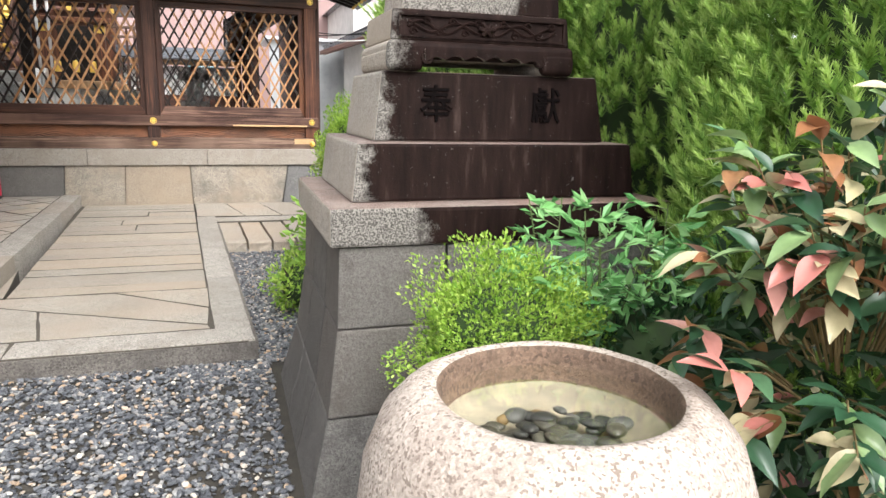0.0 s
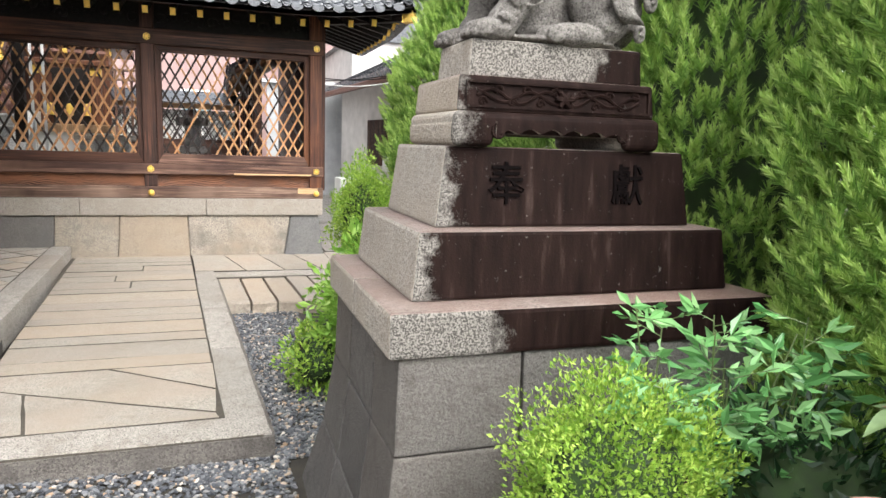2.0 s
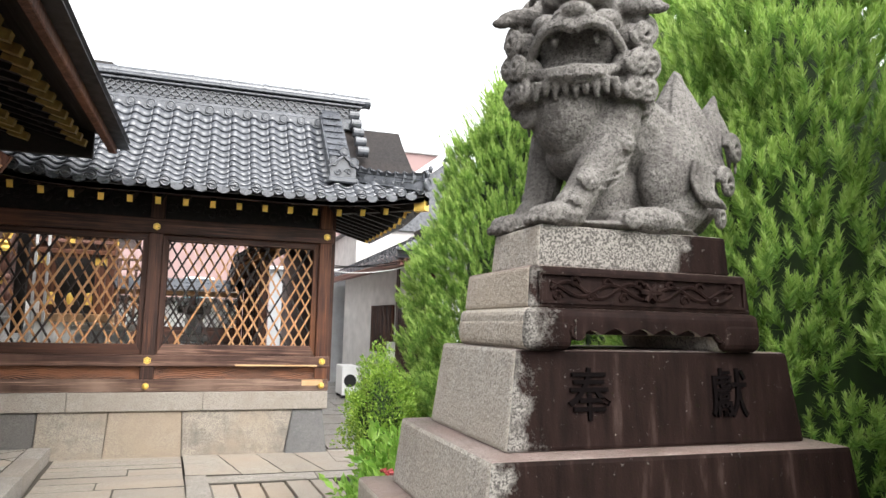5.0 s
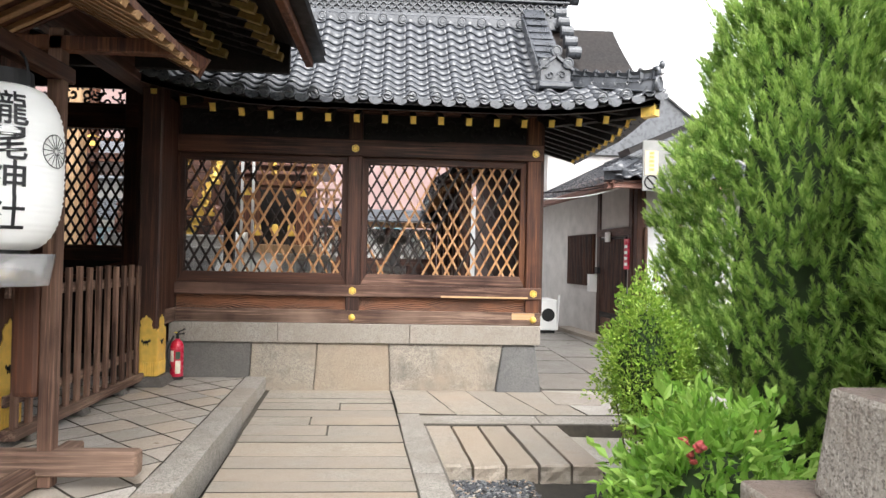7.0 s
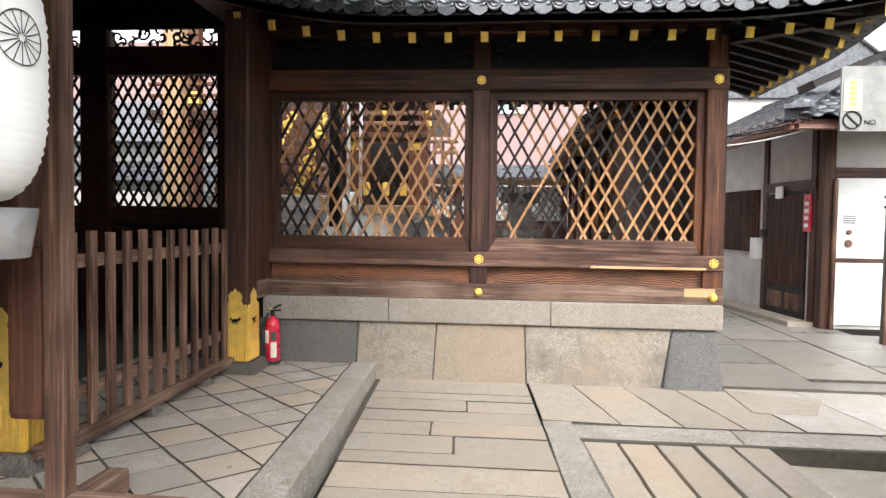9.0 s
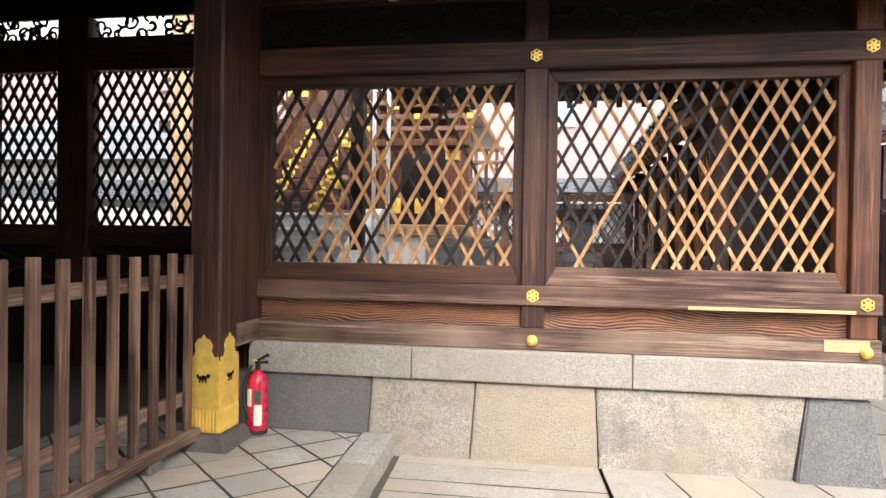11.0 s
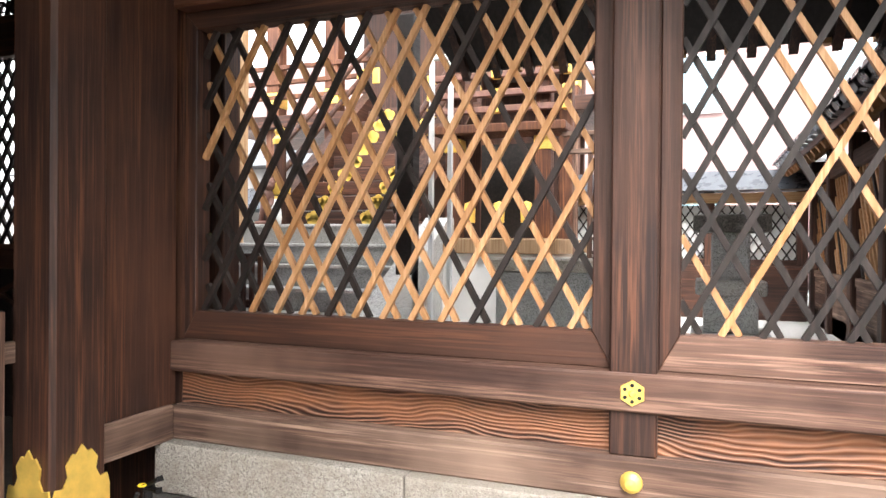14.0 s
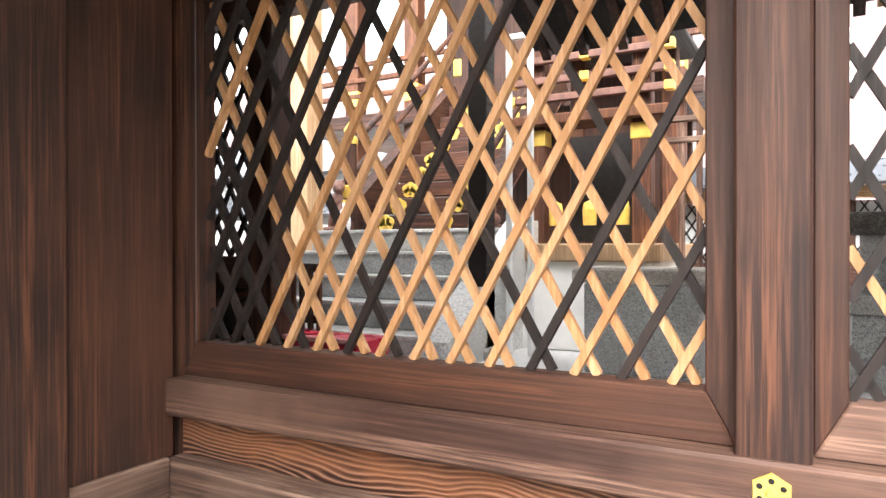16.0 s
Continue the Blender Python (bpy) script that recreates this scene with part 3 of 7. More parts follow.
# ---- hall on the west side ----
hall = thing("west_hall", (-4, 8, 0.13), "dark timber shrine hall with gilt fittings and deep eaves", "hall", kind="structure")
for y, pc, hx, hy, k in ((9.33, -1.93, 0.10, 0.115, 1.0), (7.17, -2.245, 0.155, 0.155, 1.25), (4.9, -2.245, 0.155, 0.155, 1.25)):
    post = part("great_post", boxed(pc - hx, pc + hx, y - hy, y + hy, 0.2, 3.6, 0.016), M_WZ, hall)
    part("stone_foot", taper(pc - hx - 0.1, pc + hx + 0.1, y - hy - 0.1, y + hy + 0.1, 0.118, 0.215, pc - hx - 0.04, pc + hx + 0.04, y - hy - 0.04, y + hy + 0.04, 0.012), M_ROUGH, hall)
    # gilt shoe: sheet with a cusped upper edge, on the two faces that show
    for face in ("south", "east"):
        outline = [(-0.155, 0.0), (-0.155, 0.42), (-0.14, 0.46), (-0.10, 0.455), (-0.075, 0.49), (-0.085, 0.53), (-0.05, 0.565), (-0.03, 0.56), (0, 0.59), (0.03, 0.56), (0.05, 0.565), (0.085, 0.53), (0.075, 0.49), (0.10, 0.455), (0.14, 0.46), (0.155, 0.42), (0.155, 0.0)]
        bm = bmesh.new()
        rings = []
        for d in (0.0, 0.007):
            ring = []
            for u, h in outline:
                if face == "south":
                    ring.append(bm.verts.new((pc + u / 0.155 * (hx + 0.003), y - hy - 0.002 - d, 0.22 + h * k)))
                else:
                    ring.append(bm.verts.new((pc + hx + 0.002 + d, y + u / 0.155 * (hy + 0.003), 0.22 + h * k)))
            rings.append(ring)
        bm.faces.new(rings[1])
        bm.faces.new(rings[0][::-1])
        for i in range(len(outline)):
            j = (i + 1) % len(outline)
            bm.faces.new((rings[0][i], rings[0][j], rings[1][j], rings[1][i]))
        shoe = part("gilt_shoe", bm, M_GOLD, post, "gilt sheet shoe with a cusped top edge")
        for i in range(9):
            u = (i - 4) / 4 * 0.88
            if face == "south":
                part("flute", boxed(pc + u * hx - hx * 0.085, pc + u * hx + hx * 0.085, y - hy - 0.016, y - hy - 0.008, 0.225, 0.36 * k, 0.003), M_GOLD, post)
            else:
                part("flute", boxed(pc + hx + 0.008, pc + hx + 0.016, y + u * hy - hy * 0.085, y + u * hy + hy * 0.085, 0.225, 0.36 * k, 0.003), M_GOLD, post)
        # dark beast emblem
        bm = bmesh.new()
        for du, dh, ru, rh in ((0, 0, 0.034, 0.017), (0.034, 0.012, 0.016, 0.015), (-0.034, 0.010, 0.010, 0.013), (-0.02, -0.02, 0.006, 0.014), (0.0, -0.02, 0.006, 0.014), (0.02, -0.02, 0.006, 0.014)):
            own = bmesh.new()
            bmesh.ops.create_icosphere(own, subdivisions=1, radius=1.0)
            for v in own.verts:
                c = v.co.copy()
                if face == "south":
                    v.co = Vector((pc + k * (du + c.x * ru), y - hy - 0.010 - abs(c.y) * 0.006, 0.22 + k * (0.33 + dh + c.z * rh)))
                else:
                    v.co = Vector((pc + hx + 0.010 + abs(c.y) * 0.006, y + k * (du + c.x * ru), 0.22 + k * (0.33 + dh + c.z * rh)))
            merged(bm, own)
        part("emblem", bm, M_BLACKM, post, "small dark beast emblem")
part("front_beam", boxed(-2.17, -1.95, 3.0, 9.8, 3.02, 3.3, 0.01), M_WY, hall)
part("inner_beam", boxed(-3.0, -2.0, 11.30, 11.5, 3.0, 3.3, 0.01), M_WX, hall)
part("back_rail", boxed(-6.2, -3.0, 11.33, 11.47, 1.30, 1.46, 0.01), M_WX, hall)
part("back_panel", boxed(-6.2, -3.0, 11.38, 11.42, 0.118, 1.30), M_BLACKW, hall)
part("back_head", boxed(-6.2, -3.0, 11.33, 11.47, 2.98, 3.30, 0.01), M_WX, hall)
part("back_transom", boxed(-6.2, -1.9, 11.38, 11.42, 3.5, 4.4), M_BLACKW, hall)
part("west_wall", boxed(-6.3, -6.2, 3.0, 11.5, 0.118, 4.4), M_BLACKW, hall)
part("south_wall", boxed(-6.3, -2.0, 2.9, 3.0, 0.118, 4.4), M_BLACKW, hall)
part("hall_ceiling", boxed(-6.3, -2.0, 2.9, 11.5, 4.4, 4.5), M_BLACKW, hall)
for x, w in ((-2.91, 0.10), (-4.465, 0.165), (-5.48, 0.10)):
    part("back_post", boxed(x - w, x + w, 11.31, 11.49, 0.118, 3.5, 0.008), M_WZ, hall)
for x0, x1 in ((-4.30, -3.01), (-5.38, -4.63)):
    side = part("lattice_sill", boxed(x0, x1, 11.36, 11.44, 1.46, 1.50), M_WX, hall)
    lattice_bars(side, x0, x1, 1.5, 2.98, 11.40, 0.121, 1.8, 0.026, lambda lean, foot: False)
    part("brace", beam((x0, 11.36, 0.95), (x1, 11.36, 1.28), 0.03, 0.035, 0.003), M_WX, hall)
    part("brace", beam((x0, 11.34, 1.28), (x1, 11.34, 0.95), 0.03, 0.035, 0.003), M_WX, hall)
# pierced carving over the head beam
rngc = random.Random(9)
for x0, x1 in ((-5.38, -4.63), (-4.30, -3.01)):
    bm = bmesh.new()
    for k in range(34):
        cx, cz, r = rngc.uniform(x0, x1), rngc.uniform(3.3, 3.5), rngc.uniform(0.03, 0.07)
        a0 = rngc.uniform(0, 6)
        for j in range(7):
            rod((cx + r * math.cos(a0 + j * 0.6), 11.4, cz + r * math.sin(a0 + j * 0.6)), (cx + r * math.cos(a0 + j * 0.6 + 0.6), 11.4, cz + r * math.sin(a0 + j * 0.6 + 0.6)), 0.014, 0.014, 5, bm)
    part("pierced_carving", bm, M_BLACKW, hall)
# eaves: boards, two ranks of rafters with gilt ends, fascia and gutter
EY0, EY1 = 3.0, 8.85


def hall_z(x):
    return 3.22 - 0.22 * (x + 0.38)


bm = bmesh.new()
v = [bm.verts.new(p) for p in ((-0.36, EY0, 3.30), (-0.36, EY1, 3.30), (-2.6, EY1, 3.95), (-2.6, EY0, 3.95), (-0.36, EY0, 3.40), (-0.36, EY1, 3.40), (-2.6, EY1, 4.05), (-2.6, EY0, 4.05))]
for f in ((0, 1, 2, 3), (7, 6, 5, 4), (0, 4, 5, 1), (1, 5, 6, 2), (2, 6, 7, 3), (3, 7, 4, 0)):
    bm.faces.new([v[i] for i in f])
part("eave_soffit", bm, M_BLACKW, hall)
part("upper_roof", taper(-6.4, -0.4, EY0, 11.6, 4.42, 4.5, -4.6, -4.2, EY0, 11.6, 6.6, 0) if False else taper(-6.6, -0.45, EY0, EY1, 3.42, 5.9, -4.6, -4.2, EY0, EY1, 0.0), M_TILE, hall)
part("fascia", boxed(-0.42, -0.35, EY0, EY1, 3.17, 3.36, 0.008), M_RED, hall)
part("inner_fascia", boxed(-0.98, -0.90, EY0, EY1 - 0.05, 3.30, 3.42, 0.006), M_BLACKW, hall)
# added near-black plate, standing in for the darkness under the eave end
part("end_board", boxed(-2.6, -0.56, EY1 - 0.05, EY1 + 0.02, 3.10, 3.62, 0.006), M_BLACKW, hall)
gut = part("gutter", beam((-0.30, EY0, 3.33), (-0.30, EY1 + 0.03, 3.27), 0.09, 0.075, 0.02), M_BLACKM, hall)
for k in range(24):
    y = EY1 - 0.12 - k * 0.24
    for x_out, x_in, z_out, z_in in ((-0.62, -1.3, 3.22, 3.40), (-1.12, -2.1, 3.23, 3.55)):
        rf = part("rafter", beam((x_out, y, z_out), (x_in, y, z_in), 0.07, 0.06, 0.004), M_BLACKW, hall)
        dx, dz = -0.16, 0.045
        part("gilt_sleeve", beam((x_out + 0.004, y, z_out), (x_out + dx, y, z_out + dz), 0.075, 0.064, 0.003), M_GOLDOLD, rf, "dull gilt rafter sleeve")
part("eave_bracket", boxed(-2.0, -1.85, 9.30, 9.42, 2.72, 3.05, 0.02), M_GREYZ, hall)

# ---- fence across the hall bay ----
fence = thing("picket_fence", (-2.0, 8.35, 0.14), "weathered timber picket fence on a raised sill", "fence")
FX = -2.0
part("sill", boxed(FX - 0.05, FX + 0.06, 7.0, 9.42, 0.185, 0.255, 0.008), M_GREYY, fence)
for z in (0.40, 1.10):
    part("rail", boxed(FX - 0.035, FX - 0.003, 7.0, 9.40, z, z + 0.075, 0.004), M_GREYY, fence)
for k in range(14):
    y = 7.06 + k * 0.172
    part("picket", boxed(FX, FX + 0.032, y - 0.030, y + 0.030, 0.255, 1.285 + 0.006 * ((k * 7) % 3), 0.004), M_GREYZ, fence)
for y in (7.25, 8.0, 8.75, 9.25):
    part("foot_block", taper(FX - 0.06, FX + 0.07, y - 0.07, y + 0.07, 0.137, 0.187, FX - 0.04, FX + 0.05, y - 0.05, y + 0.05, 0.008), M_ROUGH, fence)

# ---- paper lantern on its roofed stand ----
SX, SY = -1.53, 6.30
stand = thing("lantern_stand", (SX, SY, 0.14), "roofed timber stand with crossed foot beams holding a paper lantern", "stand")
part("post", boxed(SX + 0.09, SX + 0.168, SY - 0.04, SY + 0.04, 0.14, 2.62, 0.006), M_GREYZ, stand)
part("foot_beam", boxed(SX - 0.9, SX + 0.62, SY - 0.06, SY + 0.05, 0.20, 0.34, 0.03, 3), M_GREYX, stand, "weathered foot beam")
part("foot_beam", boxed(SX - 0.01, SX + 0.10, SY - 0.62, SY + 0.52, 0.14, 0.25, 0.012), M_GREYY, stand)
part("scroll_bracket", boxed(SX - 0.05, SX + 0.09, SY - 0.045, SY + 0.045, 0.62, 1.26, 0.03, 2), M_WZ, stand)
part("shelf", boxed(SX - 0.62, SX + 0.02, SY - 0.30, SY + 0.05, 1.275, 1.30, 0.005), M_WX, stand)
part("post", boxed(SX - 0.78, SX - 0.69, SY - 0.05, SY + 0.05, 0.14, 2.62, 0.006), M_GREYZ, stand)
part("cross_arm", boxed(SX - 0.80, SX + 0.75, SY - 0.04, SY + 0.04, 2.50, 2.58, 0.006), M_RED, stand)
part("hanging_arm", boxed(-1.45, -1.35, 5.55, SY + 0.1, 2.34, 2.43, 0.01), M_WY, stand)
RX0, RX1, RY0, RY1 = -2.2, -0.74, 5.30, 6.62
for s, xe in ((-1, RX0), (1, RX1)):
    xr = (RX0 + RX1) / 2
    bm = bmesh.new()
    q = [bm.verts.new(p) for p in ((xr, RY0, 2.93), (xr, RY1, 2.93), (xe, RY1, 2.55), (xe, RY0, 2.55), (xr, RY0, 2.89), (xr, RY1, 2.89), (xe, RY1, 2.51), (xe, RY0, 2.51))]
    for f in ((0, 1, 2, 3), (7, 6, 5, 4), (0, 4, 5, 1), (1, 5, 6, 2), (2, 6, 7, 3), (3, 7, 4, 0)):
        bm.faces.new([q[i] for i in f])
    rf = part("roof_slope", bm, M_RED, stand, "thin red-brown board roof")
    for k in range(9):
        yy = RY0 + 0.04 + k * 0.155
        part("batten", beam((xr, yy, 2.875), (xe, yy, 2.495), 0.05, 0.03, 0.003), M_PALEX, rf)
    for yy in (RY0 + 0.01, RY1 - 0.01):
        part("bargeboard", beam((xr, yy, 2.92), (xe + s * 0.03, yy, 2.52), 0.03, 0.12, 0.004), M_RED, stand)

LX, LY, LZ = -1.40, 5.83, 1.41
M_PAPER = plain("white_lantern_paper", (0.80, 0.80, 0.79), 0.6, 0, 0.04, 6, 0.3)
lantern = thing("paper_lantern", (LX, LY, LZ), "large white ribbed paper lantern with bold black characters", "lantern")
prof = []
for i in range(61):
    u = i / 60
    r = 0.10 + 0.145 * (1 - abs(2 * u - 1) ** 3.2) ** 0.55
    prof.append((r + 0.0035 * math.sin(u * 2 * math.pi * 26), u * 0.78))
body = part("paper_body", lathe(prof, (LX, LY, LZ), 56), M_PAPER, lantern, smooth=True)
part("top_ring", lathe([(0.0, 0.07), (0.105, 0.07), (0.112, 0.0), (0.10, -0.01)], (LX, LY, LZ + 0.78), 36), M_BLACKM, lantern)
part("bottom_ring", lathe([(0.0, 0.0), (0.108, 0.0), (0.108, 0.05), (0.10, 0.06)], (LX, LY, LZ - 0.05), 36), M_BLACKM, lantern)
bm = bmesh.new()
for j in range(10):
    a0, a1 = math.pi * j / 10, math.pi * (j + 1) / 10
    rod((LX + 0.09 * math.cos(a0), LY, LZ + 0.84 + 0.13 * math.sin(a0)), (LX + 0.09 * math.cos(a1), LY, LZ + 0.84 + 0.13 * math.sin(a1)), 0.007, 0.007, 8, bm)
part("hanger", bm, M_BLACKM, lantern)
M_CLEAR = Mat("cloudy_plastic_sheet", 0.25)
M_CLEAR.b.inputs["Transmission Weight"].default_value = 0.85
M_CLEAR = M_CLEAR.done((0.85, 0.85, 0.85))
wrap = part("rain_cover", lathe([(0.19, 0.0), (0.215, 0.15), (0.218, 0.15), (0.193, 0.0)], (LX, LY, LZ - 0.165), 40), M_CLEAR, lantern, "cloudy clear plastic rain cover", True)
M_INK = plain("black_ink", (0.012, 0.012, 0.014), 0.6)


def lettered(name, text, size, place, mat, parent, depth=0.002, label="", bold=0.0):
    """Characters as a mesh, standing at a pose."""
    cu = bpy.data.curves.new(name, "FONT")
    cu.body, cu.size, cu.extrude, cu.offset = text, size, depth, bold
    cu.align_x, cu.align_y = "CENTER", "CENTER"
    tmp = bpy.data.objects.new(name, cu)
    scene.collection.objects.link(tmp)
    dg = bpy.context.evaluated_depsgraph_get()
    me = bpy.data.meshes.new_from_object(tmp.evaluated_get(dg))
    bpy.data.objects.remove(tmp)
    me.transform(place)
    me.materials.clear()
    me.materials.append(mat)
    return part(name, me, mat, parent, label)


def on_paper(me, ang):
    """Bends flat letters round the lantern."""
    for vt in me.vertices:
        u, h, d = vt.co.x, vt.co.z, vt.co.y
        s = min(1.0, max(0.0, (h - LZ) / 0.78))
        r = 0.10 + 0.145 * (1 - abs(2 * s - 1) ** 3.2) ** 0.55 + 0.005 - d
        a = ang + u / 0.245
        vt.co = Vector((LX + r * math.cos(a), LY + r * math.sin(a), h))


for i, ch in enumerate("瀧尾神社"):
    ob = lettered("character", ch, 0.17, pose(0, 0, LZ + 0.63 - i * 0.158, 90), M_INK, lantern, 0.001, "bold black character", 0.0014)
    on_paper(ob.data, radians(-60))
    ob.matrix_basis = lantern.matrix_basis.inverted()
bm = bmesh.new()
for k in range(16):
    a = k * math.pi / 8
    rod((0.012 * math.cos(a), 0.0, LZ + 0.47 + 0.012 * math.sin(a)), (0.075 * math.cos(a), 0.0, LZ + 0.47 + 0.075 * math.sin(a)), 0.0018, 0.0018, 4, bm)
    b = a + math.pi / 8
    for c, e in ((a, (a + b) / 2), ((a + b) / 2, b)):
        rod((0.078 * math.cos(c), 0.0, LZ + 0.47 + 0.078 * math.sin(c)), (0.078 * math.cos(e), 0.0, LZ + 0.47 + 0.078 * math.sin(e)), 0.002, 0.002, 4, bm)
crest = part("crest", bm, M_INK, lantern, "thin grey fan-shaped crest")
on_paper(crest.data, radians(-8))

# ---- fire extinguisher ----
EX, EY = -1.74, 9.55
ext = thing("fire_extinguisher", (EX, EY, 0.137), "red fire extinguisher with a white label standing on the flags", "extinguisher")
part("cylinder", lathe([(0, 0), (0.058, 0.0), (0.064, 0.012), (0.064, 0.33), (0.055, 0.37), (0.028, 0.395), (0.022, 0.41), (0, 0.41)], (EX, EY, 0.137), 28), M_REDP, ext, smooth=True)
part("foot_ring", lathe([(0.066, 0), (0.068, 0.03), (0.06, 0.03)], (EX, EY, 0.137), 24), M_RUBBER, ext)
part("valve", rod((EX, EY, 0.54), (EX, EY, 0.60), 0.018, 0.014), M_BLACKM, ext)
part("lever", beam((EX - 0.01, EY, 0.60), (EX + 0.075, EY - 0.02, 0.645), 0.018, 0.012), M_BLACKM, ext)
part("lever", beam((EX - 0.01, EY, 0.59), (EX + 0.07, EY - 0.02, 0.60), 0.018, 0.012), M_BLACKM, ext)
part("safety_pin", lathe([(0.014, 0), (0.018, 0.004), (0.014, 0.008)], (EX - 0.01, EY - 0.02, 0.605), 14), plain("yellow_plastic", (0.75, 0.55, 0.03), 0.4), ext)
bm = bmesh.new()
for j in range(12):
    a0, a1 = j / 12, (j + 1) / 12
    hp = lambda s: (EX - 0.03 - 0.055 * math.sin(s * math.pi), EY - 0.02 - 0.03 * s, 0.575 - 0.33 * s)
    rod(hp(a0), hp(a1), 0.009, 0.009, 8, bm)
part("hose", bm, M_RUBBER, ext)


def wrapped_label(r, a0, a1, z0, z1):
    bm = bmesh.new()
    rows = []
    for i in range(9):
        a = radians(a0 + (a1 - a0) * i / 8)
        rows.append([bm.verts.new((EX + rr * math.cos(a), EY + rr * math.sin(a), z)) for rr, z in ((r, z0), (r, z1), (r - 0.002, z1), (r - 0.002, z0))])
    for p, q in zip(rows, rows[1:]):
        for i in range(4):
            bm.faces.new((p[i], q[i], q[(i + 1) % 4], p[(i + 1) % 4]))
    return bm


part("label", wrapped_label(0.0655, -140, -100, 0.32, 0.43), M_WHITEP, ext, "white printed label")
part("label", wrapped_label(0.0655, -85, -40, 0.20, 0.33), plain("cream_label", (0.62, 0.60, 0.50), 0.5), ext, "cream instruction label")
part("label", wrapped_label(0.0655, -85, -45, 0.345, 0.42), plain("dark_label", (0.03, 0.06, 0.04), 0.5), ext, "dark maker's label")

# ---- guardian lion pedestal ----
PX, PY = 1.90, 3.45
M_LEDGE = granite("wet_brown_ledge_granite", (0.26, 0.215, 0.195), amount=0.6, stain=(0.10, 0.068, 0.057), tint=(0.20, 0.125, 0.105), grain=150, rough=0.5)
# near-black for raised letters: the shade inside a cut is put into the colour
M_CUT = plain("cut_shade_stone", (0.004, 0.003, 0.003), 0.95, spec=0.02)
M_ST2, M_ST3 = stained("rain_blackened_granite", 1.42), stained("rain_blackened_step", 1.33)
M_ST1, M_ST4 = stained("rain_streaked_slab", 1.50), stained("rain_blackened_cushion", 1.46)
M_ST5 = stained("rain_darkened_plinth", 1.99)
pedestal = thing("lion_pedestal", (PX, PY, -0.13), "tall stepped granite pedestal, its south side blackened by rain", "pedestal")


def course(z0, z1, f0, f1, name="wall_stone"):
    """One flaring course of four corner-jointed stones; f: how far the foot stands out."""
    x0, x1, y0, y1 = 1.235, 2.565, 2.835, 3.89
    g = 0.003
    splits_y = [y0 - f0, 3.15, 3.55, y1 + f0]
    for a, b in zip(splits_y, splits_y[1:]):
        lo_a, lo_b = a + g, b - g
        ta = y0 - f1 + g if a == splits_y[0] else a + g
        tb = y1 + f1 - g if b == splits_y[-1] else b - g
        part(name, taper(x0 - f0, x0 + 0.4, lo_a, lo_b, z0 + g, z1 - g, x0 - f1, x0 + 0.4, ta, tb, 0.007), [M_BASE, M_BASE], pedestal)
    splits_x = [1.64, 2.1, x1 + f0]
    for a, b in zip(splits_x, splits_x[1:]):
        tb = x1 + f1 - g if b == splits_x[-1] else b - g
        part(name, taper(a + g, b - g, y0 - f0, y0 + 0.4, z0 + g, z1 - g, a + g, tb, y0 - f1, y0 + 0.4, 0.007), M_BASE, pedestal)


course(0.505, 0.812, 0.01, 0.0)
course(0.18, 0.505, 0.055, 0.012)
course(-0.15, 0.18, 0.145, 0.058)
part("core", boxed(1.5, 2.4, 3.1, 3.7, -0.15, 0.8), M_BASE, pedestal)
for y0, y1 in ((2.82, 3.36), (3.365, 3.90)):
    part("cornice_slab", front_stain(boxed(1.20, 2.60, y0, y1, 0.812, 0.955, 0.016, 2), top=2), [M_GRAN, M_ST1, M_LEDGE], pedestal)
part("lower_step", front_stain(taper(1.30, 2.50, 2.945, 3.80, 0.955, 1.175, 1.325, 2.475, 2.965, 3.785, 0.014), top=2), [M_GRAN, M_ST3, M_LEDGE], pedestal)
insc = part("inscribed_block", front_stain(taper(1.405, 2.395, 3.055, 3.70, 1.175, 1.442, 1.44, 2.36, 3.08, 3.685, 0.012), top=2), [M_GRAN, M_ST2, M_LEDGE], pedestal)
for ch, x in (("奉", 1.655), ("獻", 2.125)):
    m4 = pose(x, 3.0635, 1.312, 84.7) @ Matrix.Diagonal((0.82, 0.92, 1, 1))
    lettered("carved_character", ch, 0.165, m4, M_CUT, insc, 0.004, "raised character, near-black in place of a shaded cut", 0.0013)
# cushion course: a bordered panel over a fat roll on scroll feet, with a wavy apron
CR = 2.225
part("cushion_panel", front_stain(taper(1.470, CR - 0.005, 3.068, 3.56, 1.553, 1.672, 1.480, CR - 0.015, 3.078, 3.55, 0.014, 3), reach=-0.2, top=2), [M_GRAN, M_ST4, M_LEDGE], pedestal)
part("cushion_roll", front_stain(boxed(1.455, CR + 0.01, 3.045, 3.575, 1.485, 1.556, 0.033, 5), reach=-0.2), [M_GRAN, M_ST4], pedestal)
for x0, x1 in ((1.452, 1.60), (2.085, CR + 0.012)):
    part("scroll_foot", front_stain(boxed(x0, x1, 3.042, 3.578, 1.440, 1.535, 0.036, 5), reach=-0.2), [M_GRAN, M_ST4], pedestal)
for cx, hand in ((1.612, 1), (2.075, -1)):
    bm = bmesh.new()
    for j in range(18):
        r0, r1 = 0.026 * (1 - j / 22), 0.026 * (1 - (j + 1) / 22)
        a0, a1 = math.pi / 2 + hand * j * 0.5, math.pi / 2 + hand * (j + 1) * 0.5
        rod((cx + r0 * math.cos(a0), 3.045, 1.492 + r0 * math.sin(a0)), (cx + r1 * math.cos(a1), 3.045, 1.492 + r1 * math.sin(a1)), 0.007, 0.007, 6, bm)
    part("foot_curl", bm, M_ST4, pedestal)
bm = bmesh.new()
rows_a = []
